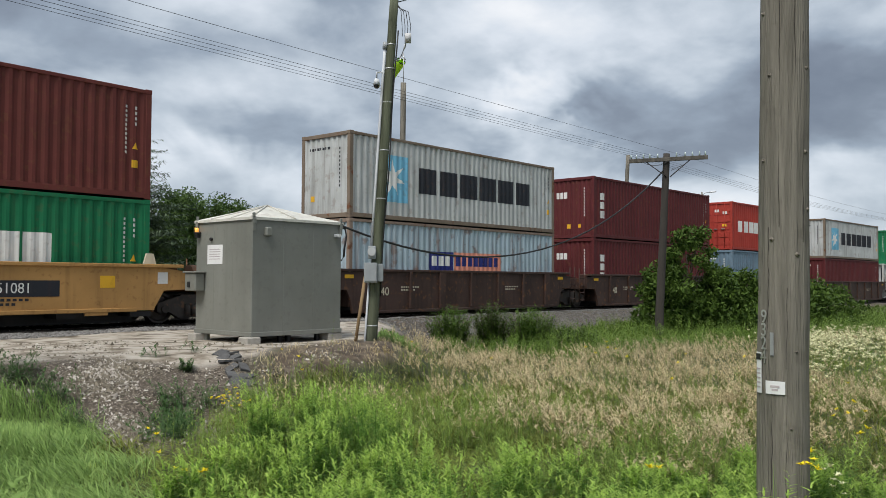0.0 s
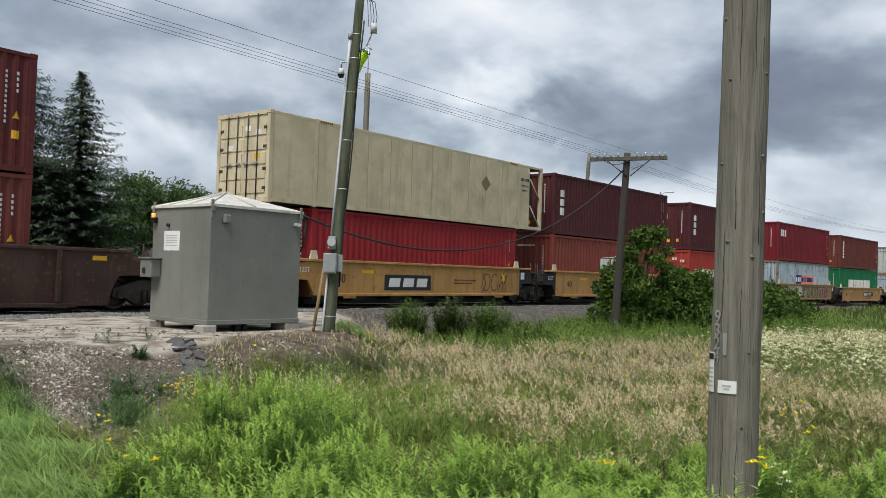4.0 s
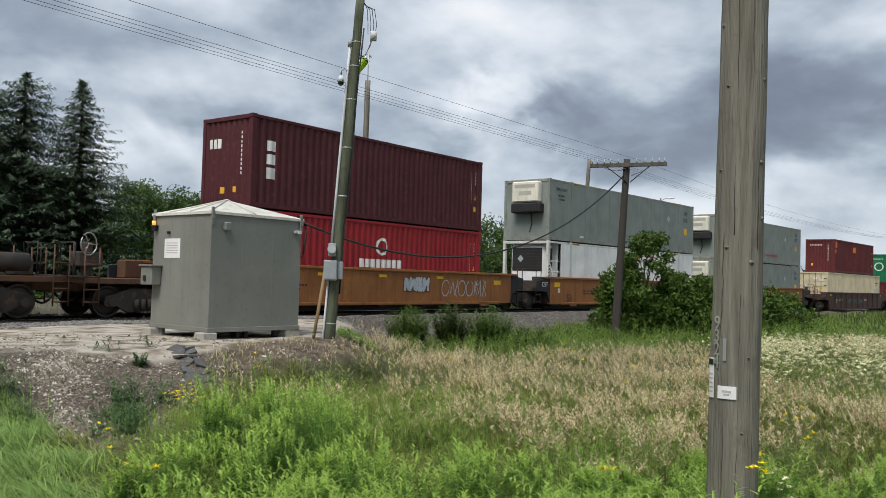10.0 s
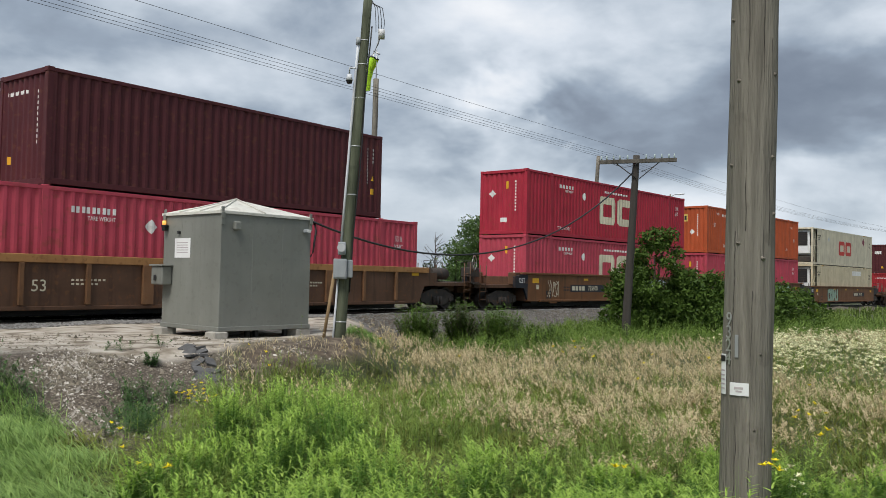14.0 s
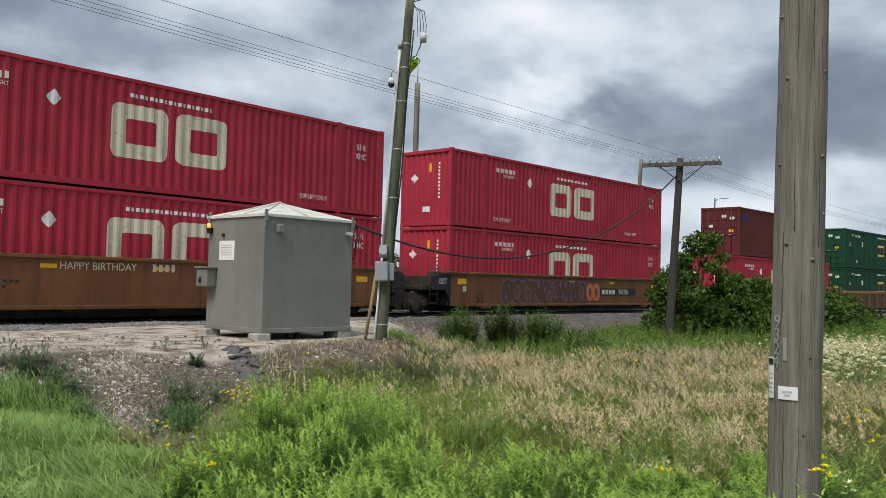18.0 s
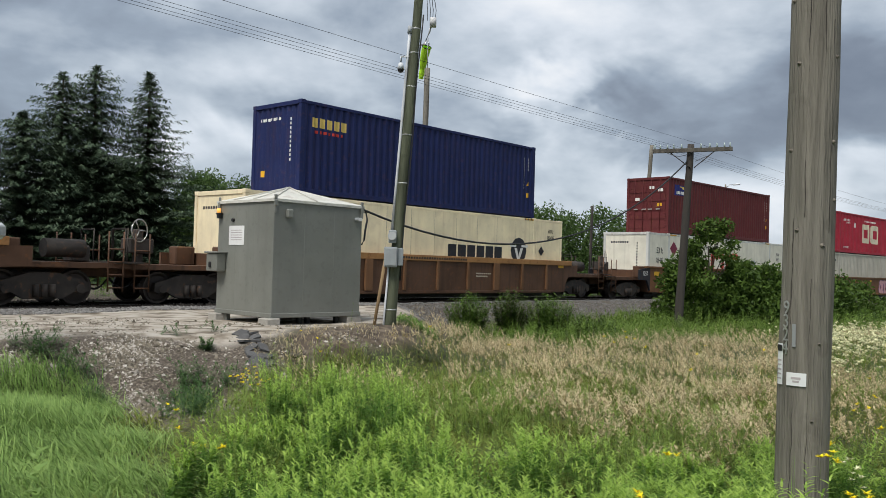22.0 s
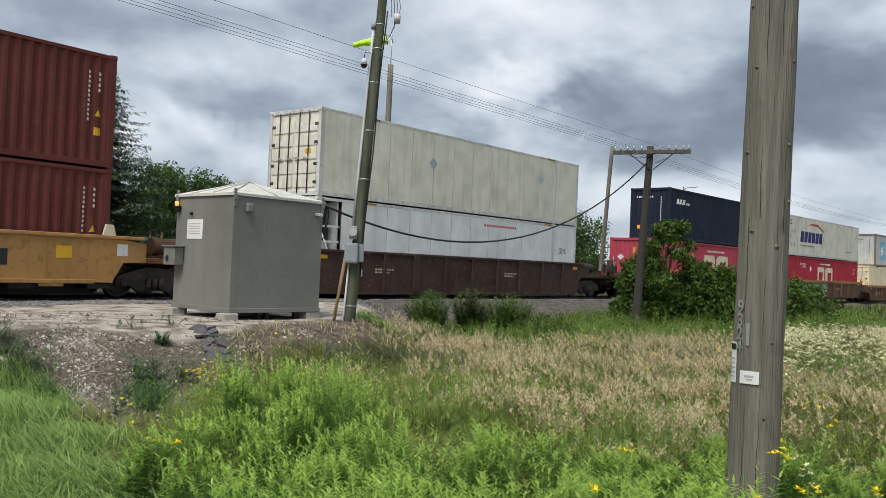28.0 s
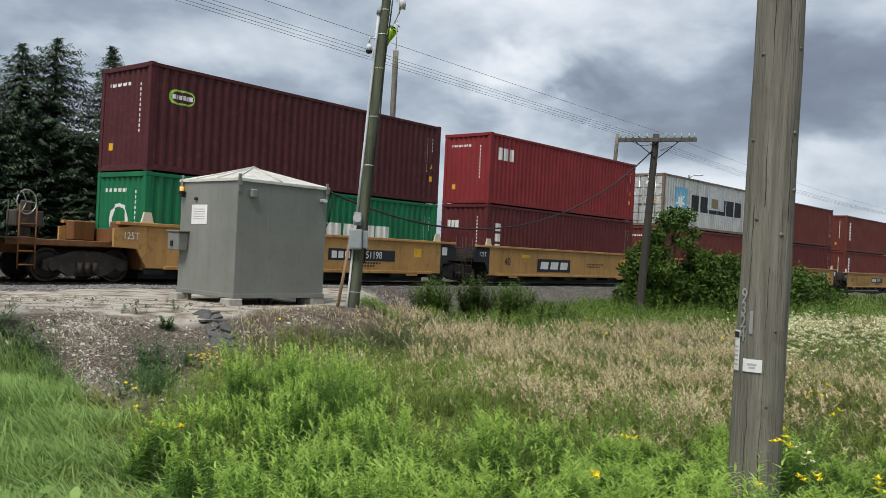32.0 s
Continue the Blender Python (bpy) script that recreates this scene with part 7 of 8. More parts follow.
def ribbons(base, head, height, width, bend, droop=0.0, segs=3):
    """Blades or leaves: from base (n, 3), leaning towards head (radians), bending over; returns verts, tris."""
    n = len(base)
    d = np.stack([np.cos(head), np.sin(head), np.zeros(n)], 1)
    side = np.stack([-np.sin(head), np.cos(head), np.zeros(n)], 1)
    vs = []
    for k in range(segs + 1):
        q = k / segs
        c = base + d * (bend * q ** 1.7)[:, None] + np.array([0, 0, 1.0]) * (height * (q - droop * q * q))[:, None]
        if k < segs:
            w = width * (0.55 + 0.9 * q * (1 - q) * 2) * (1 - 0.55 * q)
            vs += [c - side * w[:, None] / 2, c + side * w[:, None] / 2]
        else:
            vs.append(c)
    m = 2 * segs + 1
    v = np.stack(vs, 1).reshape(-1, 3)
    t = []
    for k in range(segs - 1):
        a = 2 * k
        t += [(a, a + 1, a + 3), (a, a + 3, a + 2)]
    t.append((2 * segs - 2, 2 * segs - 1, 2 * segs))
    f = (np.arange(n)[:, None, None] * m + np.array(t)[None]).reshape(-1, 3)
    return v, f


def scatter(n, u0, u1, v0, v1, keep=None):
    u, v = RNG.uniform(u0, u1, n), RNG.uniform(v0, v1, n)
    if keep is not None:
        k = keep(u, v) > RNG.uniform(0, 1, n)
        u, v = u[k], v[k]
    x, y = uv_xy(u, v)
    return np.stack([x, y, ground_z(x, y)], 1), u, v


def patchy(u, v, s, k=0.0):
    return 0.5 + 0.5 * np.tanh(1.4 * wob(u, v, s, k))


def clear_of_pad(u, v):
    """1 off the gravel, 0 on the pad and its stony slope."""
    e = v - pad_edge(u)
    g = smooth(-0.35, 0.3, e - slope_foot(u) + 0.5 * (vnoise(u, v, 0.6, 9) - 0.5)) * (1 - smooth(-0.35, 0.35, u + 3.1 - 0.25 * (v - 10.9) + 0.7 * (vnoise(u, v, 0.7, 2) - 0.5)))
    pad = np.where(u < 1.2, smooth(-1.2, -0.6, e + 0.3 * wob(u, v, 1.1)), 0.0)
    return 1 - np.maximum(g, pad * (1 - smooth(-2.4, -1.4, u + 0.8 * (vnoise(u, v, 0.8, 44) - 0.5))))


def verge(u, v):
    return 1 - smooth(-0.5, 0.35, u + 1.18 + 0.5 * (v - 4.8) + 0.9 * (vnoise(u, v, 0.8, 4) - 0.5))


def gold_patch(u, v):
    a = np.exp(-((((u + 1.18 + 0.16 * (v - 8.6)) / 0.62) ** 2 + ((v - 8.7) / 1.9) ** 2) ** 2))
    b = (1 - smooth(6.7, 7.9, v - 0.15 * np.clip(u, 0, 4) + 1.1 * (vnoise(u, v, 0.9, 6) - 0.5))) * smooth(-1.9, -0.2, u + 0.2 * (v - 5.5) + 0.8 * (vnoise(u, v, 0.7, 71) - 0.5)) ** 1.5
    return np.clip(a + b, 0, 1)


def low_gap(u, v):
    """Where the growth stays short, before the stony tongue."""
    return np.exp(-((u / v + 0.31) / 0.065) ** 2) * smooth(5.5, 7.0, v) * (1 - smooth(11.0, 12.0, v))


def field_edge(u):
    """Distance at which the tall grass gives way to the weeds before the track."""
    return np.interp(u, [-2, -0.8, 1.2, 2.6, 4.1, 8.2, 16], [22.0, 22.6, 21.8, 20.4, 21.2, 24.4, 30.0])


def trodden(u, v):
    """How far plants are kept down round the sign pole."""
    return 1 - 0.97 * np.maximum(bare_strip(u, v), smooth(-1.2, -0.6, v - pad_edge(u)) * (1 - smooth(-0.9, -0.2, u - 0.08 * (v - 17.5))))


def on_bed(u, v):
    x, y = uv_xy(u, v)
    return 1 - smooth(-5.4, -4.4, -np.abs(y - track_y_np(x)))


LUSH = leafy("lush_grass", (0.060, 0.150, 0.030), (0.46, 0.62, 0.20), 0.5, 0.38)
MEADOW = leafy("meadow_grass", (0.080, 0.115, 0.021), (0.32, 0.345, 0.085), 0.6, 0.3)
STRAW = leafy("seeding_grass", (0.47, 0.38, 0.215), (0.82, 0.70, 0.47), 0.8, 0.38)
# pale tops, dark lower leaves: young growth plus light and shade put into colour
LIT_SHOOT = leafy("goldenrod_lit_shoot", (0.165, 0.310, 0.052), (0.56, 0.72, 0.17), 0.55, 0.4)
WEED = leafy("goldenrod_shaded_leaf", (0.024, 0.078, 0.019), (0.27, 0.46, 0.090), 0.55, 0.35)
FIELD_WEED = leafy("field_weed_leaf", (0.055, 0.110, 0.021), (0.33, 0.44, 0.10), 0.55, 0.3)
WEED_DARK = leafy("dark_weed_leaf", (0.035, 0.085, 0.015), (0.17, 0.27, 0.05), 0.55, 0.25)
BUSH = leafy("bush_leaf", (0.014, 0.036, 0.008), (0.125, 0.20, 0.038), 0.5, 0.2)
TREE = leafy("tree_leaf", (0.030, 0.066, 0.018), (0.12, 0.185, 0.055), 0.5, 0.25)
NEEDLE = leafy("spruce_needle", (0.034, 0.062, 0.040), (0.150, 0.200, 0.122), 0.65, 0.2)
FARLEAF = leafy("far_leaf", (0.045, 0.070, 0.040), (0.10, 0.13, 0.075), 0.7, 0.2)
BARK = surface("bark", (0.075, 0.060, 0.045), 0.9, vary=0.4, scale=8, squash=0.3, bump=0.5)
YELLOW = leafy("yellow_petal", (0.88, 0.68, 0.015), (0.94, 0.80, 0.05), 0.6, 0.2)
WHITE = leafy("white_petal", (0.66, 0.65, 0.36), (0.88, 0.85, 0.60), 0.6, 0.2)
WIND = 2.5                                # heading towards which blades lean


def meadow():
    # lush grass of the verge, blown over
    p, u, v = scatter(72000, -9, -0.8, 3.2, 12.8, lambda u, v: clear_of_pad(u, v) * verge(u, v))
    n = len(p)
    lush = ribbons(p, WIND + RNG.normal(0, 1.0, n), RNG.uniform(0.26, 0.58, n) * (0.7 + 0.5 * patchy(u, v, 1.7, 1.0)) * (1 - 0.45 * low_gap(u, v)), RNG.uniform(0.007, 0.016, n), RNG.uniform(0.14, 0.46, n), 0.46, 4)
    stuff("long_grass", *lush, LUSH, "bright green long grass blown over on the verge", "grass")
    # broad-leaved plants in it
    p, u, v = scatter(60, -5.5, -1.6, 4.6, 10.5, lambda u, v: clear_of_pad(u, v) * verge(u, v) * clumpy(u, v, 1.2, 8, 0.45, 0.7))
    n = len(p)
    broad = []
    for k in range(9):
        b = p + np.stack([np.zeros(n), np.zeros(n), 0.10 + 0.035 * k * RNG.uniform(0.8, 1.2, n)], 1)
        broad.append(ribbons(b, k * 2.4 + RNG.normal(0, 0.3, n), RNG.uniform(0.03, 0.11, n), RNG.uniform(0.045, 0.075, n), RNG.uniform(0.10, 0.17, n), 0.5, 4))
    stuff("broad_leaved_weeds", *join(*broad), LUSH, "fresh green broad-leaved weeds in the verge", "weeds")
    # grass of the field
    def fieldk(u, v):
        return clear_of_pad(u, v) * (1 - verge(u, v)) * on_bed(u, v) * (1 - 0.96 * gold_patch(u, v)) * trodden(u, v) * (0.35 + 0.65 * clumpy(u, v, 0.6, 52, 0.30, 0.55))
    p, u, v = scatter(66000, -4, 9, 3.6, 16, fieldk)
    q, u2, v2 = scatter(24000, -1.5, 24, 16, 34, fieldk)
    p = np.concatenate([p, q]); n = len(p)
    tall = 0.32 + 0.90 * clumpy(p[:, 0], p[:, 1], 0.8, 2, 0.30, 0.68)
    tall = tall * (1 - 0.50 * low_gap(p[:, 0] * 0.616 - p[:, 1] * 0.788, p[:, 0] * 0.788 + p[:, 1] * 0.616))
    green = ribbons(p, WIND + RNG.normal(0, 1.5, n), RNG.uniform(0.22, 0.46, n) * tall, RNG.uniform(0.008, 0.017, n), RNG.uniform(0.16, 0.46, n), 0.5, 4)
    stuff("meadow_grass", *green, MEADOW, "dull green meadow grass in the ditch and field", "grass")
    # coarse grass out to the far field
    def farther(u, v):
        x, y = uv_xy(u, v)
        c = track_y_np(x) - y
        return smooth(3.0, 4.0, c)
    p, u, v = scatter(30000, 6, 62, 30, 100, farther)
    n = len(p)
    far = ribbons(p, WIND + RNG.normal(0, 1.5, n), RNG.uniform(0.35, 0.75, n), RNG.uniform(0.05, 0.12, n), RNG.uniform(0.1, 0.4, n), 0.3, 2)
    stuff("far_grass", *far, leafy("far_grass_blade", (0.08, 0.13, 0.03), (0.24, 0.32, 0.085), 0.6, 0.3), "green grass of the far field", "grass")
    # ripe grass with pale seed heads, in drifts
    def ripe(u, v):
        x, y = uv_xy(u, v)
        c = track_y_np(x) - y
        drift = clumpy(u, v, 0.50, 1, 0.44, 0.60) * (0.2 + 0.8 * clumpy(u, v, 2.4, 4, 0.25, 0.5))
        thick = smooth(8.4, 13.6, v + 1.6 * np.clip(u, -0.9, 2.0))
        return fieldk(u, v) * np.clip(drift * thick + 0.65 * smooth(13.5, 16.5, v + 0.6 * u) * clumpy(u, v, 0.8, 7, 0.2, 0.6), 0, 1) * smooth(-3.4, -2.2, u) * (1 - smooth(-1.2, 0.4, v - field_edge(u) + 1.2 * (vnoise(u, v, 0.9, 81) - 0.5))) * (1 - white_zone(u, v))
    p, u, v = scatter(19000, -3.0, 10, 7, 17, ripe)
    q, u2, v2 = scatter(30000, -2.5, 22, 17, 30, ripe)
    p = np.concatenate([p, q]); n = len(p)
    h = RNG.uniform(0.36, 0.64, n) * (0.8 + 0.4 * clumpy(p[:, 0], p[:, 1], 0.7, 12, 0.3, 0.7))
    head = WIND + RNG.normal(0, 1.5, n) + 1.2 * (vnoise(p[:, 0], p[:, 1], 0.8, 11) - 0.5)
    bend = RNG.uniform(0.10, 0.60, n) * h
    stalk = ribbons(p, head, h, np.full(n, 0.004), bend, 0.12, 3)
    heads = []
    for k in range(18):
        q = 0.68 + 0.32 * k / 17
        b = p + np.stack([np.cos(head) * bend * q ** 1.7, np.sin(head) * bend * q ** 1.7, h * (q - 0.12 * q * q)], 1) + RNG.normal(0, 0.007, (n, 3))
        a = head + RNG.normal(0, 1.4, n)
        ln = RNG.uniform(0.026, 0.070, n) * (1.25 - 0.75 * (q - 0.68) / 0.32)
        heads.append(ribbons(b, a, ln * RNG.uniform(0.0, 1.1, n), ln * 0.40, ln * 0.8, 0.35, 2))
    stuff("grass_stalks", *stalk, leafy("ripening_stalk", (0.16, 0.17, 0.06), (0.42, 0.36, 0.18), 0.7, 0.2), "thin ripening stalks of the tall grass", "grass")
    stuff("seeding_grass", *join(*heads), STRAW, "tall ripe grass with pale pinkish seed heads", "grass")


def weeds(name, p, height, leaf, mat, label, per=34, wide=0.21, lean_by=0.10, tip=None):
    """Leafy stems: narrow leaves all the way up, thickest at the top."""
    n = len(p)
    lean = RNG.normal(0, lean_by, (n, 2)) * height[:, None]
    stem = ribbons(p, RNG.uniform(0, 6.28, n), height, np.full(n, 0.008), np.hypot(lean[:, 0], lean[:, 1]), 0, 2)
    out, tips = [stem], []
    for k in range(per):
        q = 0.10 + 0.90 * (k / (per - 1)) ** 0.8
        b = p + np.stack([lean[:, 0] * q, lean[:, 1] * q, height * q], 1) * 1.0
        a = k * 2.399 + RNG.normal(0, 0.4, n) + RNG.uniform(0, 6.28)
        ln = leaf * (1.15 - 0.55 * q) * RNG.uniform(0.7, 1.3, n)
        rise = ln * (0.05 + 0.75 * q ** 2) * RNG.uniform(0.5, 1.3, n)
        # upper leaves take the tip colour, which carries the light on top
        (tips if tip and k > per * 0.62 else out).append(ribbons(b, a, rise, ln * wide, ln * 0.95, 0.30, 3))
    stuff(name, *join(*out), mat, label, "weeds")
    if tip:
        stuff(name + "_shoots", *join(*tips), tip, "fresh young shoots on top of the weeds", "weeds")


def clumps(n, r, per, u0, u1, v0, v1, keep, space=1.7):
    """Stems in clumps: base points and a height share for each (tallest in the middle)."""
    c, u, v = scatter(n, u0, u1, v0, v1, keep)
    kept = []
    for q in range(len(c)):
        if all((c[q, 0] - c[w_, 0]) ** 2 + (c[q, 1] - c[w_, 1]) ** 2 > (space * r) ** 2 for w_ in kept):
            kept.append(q)
    c = c[kept]
    k = RNG.integers(per[0], per[1], len(c))
    i = np.repeat(np.arange(len(c)), k)
    rad = (RNG.uniform(0.6, 1.3, len(c)) * r)[i]
    big = RNG.uniform(0.60, 1.15, len(c))[i]
    d = RNG.normal(0, 1, (len(i), 2)) * 0.5
    x, y = c[i, 0] + d[:, 0] * rad, c[i, 1] + d[:, 1] * rad
    share = big * (1.0 - 0.42 * np.clip(np.hypot(d[:, 0], d[:, 1]), 0, 1.3) ** 1.5) * RNG.uniform(0.85, 1.1, len(i))
    return np.stack([x, y, ground_z(x, y)], 1), share, d


def all_weeds():
    p, share, d = clumps(3000, 0.27, (34, 56), -4.0, 5.5, 4.1, 11.0, gold_patch, 1.95)
    edge = smooth(-2.0, -0.7, p[:, 0] * 0.616 - p[:, 1] * 0.788 + 0.2 * (p[:, 0] * 0.788 + p[:, 1] * 0.616 - 5.5))
    gu, gv = p[:, 0] * 0.616 - p[:, 1] * 0.788, p[:, 0] * 0.788 + p[:, 1] * 0.616
    mound = np.exp(-((((gu + 1.18 + 0.16 * (gv - 8.6)) / 0.7) ** 2 + ((gv - 8.7) / 2.0) ** 2) ** 2))
    weeds("goldenrod", p, (0.50 + 0.16 * edge + 0.20 * mound) * share * 1.06, 0.074, WEED, "bright green goldenrod not yet in flower", 42, 0.36, 0.15, LIT_SHOOT)
    # low filler in the darker green, standing for shade between the clumps
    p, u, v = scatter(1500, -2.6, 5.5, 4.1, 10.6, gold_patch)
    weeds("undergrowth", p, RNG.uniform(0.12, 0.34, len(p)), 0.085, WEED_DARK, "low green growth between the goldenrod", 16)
    p, u, v = scatter(15000, -3.2, 9, 6.8, 17, lambda u, v: clear_of_pad(u, v) * (1 - verge(u, v)) * (1 - gold_patch(u, v)) * (1 - 0.9 * low_gap(u, v)) * trodden(u, v) * clumpy(u, v, 0.9, 5, 0.25, 0.60) * (1 - 0.75 * smooth(11.5, 15.0, v + u)))
    weeds("field_weeds", p, RNG.uniform(0.22, 0.52, len(p)), 0.085, FIELD_WEED, "dark green leafy weeds among the grass", 18)
    # along the foot of the track bed
    def foot(u, v):
        x, y = uv_xy(u, v)
        c = track_y_np(x) - y
        return smooth(4.2, 5.0, c) * smooth(-1.2, 0.3, v - field_edge(u)) * smooth(-0.6, 0.4, u - 0.1)
    p, u, v = scatter(17000, -1.5, 22, 16, 46, foot)
    p = p[:7600]
    weeds("track_weeds", p, RNG.uniform(0.20, 0.55, len(p)) * (0.6 + 0.9 * clumpy(p[:, 0], p[:, 1], 1.6, 61, 0.3, 0.7)), 0.17, leafy("track_weed_leaf", (0.055, 0.115, 0.022), (0.30, 0.42, 0.095)), "low green weeds along the track bed", 16)
    x, c = RNG.uniform(-16, 62, 2600), RNG.uniform(2.4, 5.2, 2600)
    y = track_y_np(x) + c
    weeds("far_side_weeds", np.stack([x, y, ground_z(x, y)], 1), RNG.uniform(0.35, 0.85, 2600), 0.30, WEED_DARK, "dark weeds beyond the track", 9)
    # tufts on the gravel slope
    spots = [(-3.80, 12.2, 0.28, 26), (-3.62, 11.7, 0.32, 36), (-3.46, 11.2, 0.32, 38), (-3.25, 12.3, 0.18, 14), (-3.28, 10.6, 0.34, 34), (-5.9, 11.9, 0.4, 50), (-5.3, 11.7, 0.35, 36),
             (-4.7, 11.0, 0.3, 20), (-3.98, 13.5, 0.10, 20), (-4.7, 14.2, 0.25, 8), (-4.3, 14.9, 0.2, 6)]
    pts = []
    for su, sv, r, k in spots:
        uu, vv = su + RNG.normal(0, r * 0.5, k), sv + RNG.normal(0, r * 0.5, k)
        x, y = uv_xy(uu, vv)
        pts.append(np.stack([x, y, ground_z(x, y)], 1))
    p = np.concatenate(pts)
    short = np.repeat([1.0 if sv < 13 else 0.45 for su, sv, r, k in spots], [k for su, sv, r, k in spots])
    weeds("slope_weeds", p, RNG.uniform(0.12, 0.38, len(p)) * short, 0.10, leafy("blue_green_weed", (0.030, 0.075, 0.026), (0.13, 0.22, 0.075), 0.6, 0.2), "dark blue-green weed tufts on the gravel slope", 20, 0.24, 0.55)
    p, u, v = scatter(2200, 5.0, 16, 12, 26, white_zone)
    weeds("umbel_leaves", p, RNG.uniform(0.30, 0.62, len(p)), 0.11, FIELD_WEED, "green leafy growth under the white flowers", 16)
    p, share, d = clumps(90, 0.24, (10, 18), 1.5, 3.6, 4.8, 5.55, None, 1.3)
    weeds("pole_foot_weeds", p, share * 0.8 * (0.90 - 0.34 * smooth(0.40, 0.47, (p[:, 0] * 0.616 - p[:, 1] * 0.788) / (p[:, 0] * 0.788 + p[:, 1] * 0.616))), 0.09, WEED, "green weeds hiding the pole's foot", 38, 0.27, 0.13, LIT_SHOOT)
    p, u, v = scatter(200, -1.3, -0.45, 17.9, 19.6)
    weeds("pole_weeds", p, RNG.uniform(0.08, 0.20, len(p)), 0.14, LUSH, "fresh green weeds at the pole's foot", 12)


def dry_tufts():
    p, u, v = scatter(2600, -3.6, -0.8, 13.2, 19.0, lambda u, v: np.clip(bare_strip(u, v) + 0.5 * smooth(-2.2, -1.4, v - pad_edge(u)) * (1 - smooth(-0.4, 0.4, v - pad_edge(u))) * smooth(-3.6, -3.0, u), 0, 1) * clumpy(u, v, 0.5, 91, 0.35, 0.6))
    n = len(p)
    stuff("dry_tufts", *ribbons(p, RNG.uniform(0, 6.28, n), RNG.uniform(0.06, 0.20, n), RNG.uniform(0.006, 0.014, n), RNG.uniform(0.04, 0.16, n), 0.4, 3), STRAW, "low dry grass tufts on the bare earth", "grass")


def flowers(name, spots, size, mat, label, tall):
    n = len(spots)
    x, y = uv_xy(spots[:, 0], spots[:, 1])
    p = np.stack([x, y, ground_z(x, y)], 1)
    h = RNG.uniform(*tall, n) if tall else spots[:, 2] + 0.06
    stuff(name[:-1] + "_stems" if name.endswith("s") else name + "_stems", *ribbons(p, RNG.uniform(0, 6.28, n), h, np.full(n, 0.003), np.full(n, 0.01), 0, 2), FIELD_WEED, "thin green stems of " + label, "flowers")
    out = []
    top = p + np.stack([np.zeros(n), np.zeros(n), h], 1)
    sz = size * np.clip(spots[:, 1] / 6.0, 0.5, 1.0) * RNG.uniform(0.75, 1.1, n)
    for k in range(9):
        a = np.full(n, k * math.tau / 9) + RNG.normal(0, 0.1, n)
        out.append(ribbons(top, a, sz * RNG.uniform(0.0, 0.95, n), sz * 0.62, sz * RNG.uniform(0.8, 1.1, n), 0.2, 2))
    stuff(name, *join(*out), mat, label, "flowers")


def all_flowers():
    # side, distance, height
    cluster = [(-2.43 + RNG.normal(0, 0.13), 10.0 + RNG.normal(0, 0.28), RNG.uniform(0.40, 0.62)) for _ in range(24)]
    near = [(1.2, 4.67, 0.8), (1.15, 4.68, 0.8), (0.69, 3.26, 0.8), (2.58, 5.97, 0.8), (2.2, 5.11, 0.78), (2.28, 5.23, 0.8), (3.96, 8.63, 0.65), (4.22, 9.11, 0.65), (4.05, 8.5, 0.7), (4.5, 9.3, 0.68), (4.42, 8.9, 0.66), (3.7, 7.55, 0.65), (3.89, 7.79, 0.65), (5.3, 11.12, 0.6), (1.5, 3.3, 0.8), (1.58, 3.33, 0.8), (2.63, 6.15, 0.75), (2.3, 5.45, 0.75), (2.26, 5.13, 0.75),  (0.68, 3.16, 0.8), (1.78, 3.23, 0.8), (1.85, 3.38, 0.8), (1.7, 3.11, 0.8), (1.71, 3.07, 0.8), (1.55, 3.24, 0.8), (1.48, 3.22, 0.8), (1.26, 3.1, 0.8),
            (-2.17, 7.15, 0.36), (-2.12, 7.2, 0.33), (-1.9, 7.02, 0.36), (-1.95, 7.1, 0.33), (-2.51, 7.75, 0.36), (-2.12, 13.29, 0.5), (-2.59, 14.13, 0.4), (-2.32, 14.18, 0.4), (-2.9, 8.6, 0.4), (-2.75, 8.4, 0.38)]
    far = [(2.98, 16.36, 0.6), (3.58, 18.38, 0.6), (3.42, 15.68, 0.6), (-0.52, 16.13, 0.5), (3.31, 12.21, 0.6), (4.07, 14.63, 0.6), (0.9, 14.9, 0.6), (3.3, 16.8, 0.65), (3.5, 17.0, 0.62), (3.0, 17.6, 0.6), (5.4, 15.2, 0.6), (5.6, 14.4, 0.55), (4.6, 16.0, 0.6), (6.2, 15.6, 0.62), (6.5, 17.2, 0.6)]
    flowers("yellow_flower_cluster", np.array(cluster), 0.034, YELLOW, "cluster of small yellow daisy-like flowers", None)
    flowers("yellow_flowers", np.array(near), 0.045, YELLOW, "small yellow daisy-like flowers", None)
    flowers("far_yellow_flowers", np.array(far), 0.055, YELLOW, "yellow flower heads in the ripe grass", None)
    flowers("white_flowers", np.array([(2.55, 5.55, 0.66), (2.58, 5.5, 0.64), (2.52, 5.5, 0.62), (2.60, 5.6, 0.68), (2.57, 5.45, 0.58), (2.50, 5.58, 0.72), (2.56, 5.62, 0.74)]), 0.036, WHITE, "small white flowers at the pole's foot", None)
    uu, vv = RNG.uniform(4.5, 16, 12500), RNG.uniform(11.5, 27, 12500)
    k = RNG.uniform(0, 1, 12500) < white_zone(uu, vv) * clumpy(uu, vv, 0.7, 95, 0.35, 0.6)
    flowers("white_flower_field", np.stack([uu[k], vv[k]], 1), 0.072, WHITE, "drift of creamy white umbel flowers in the field", (0.42, 0.78))


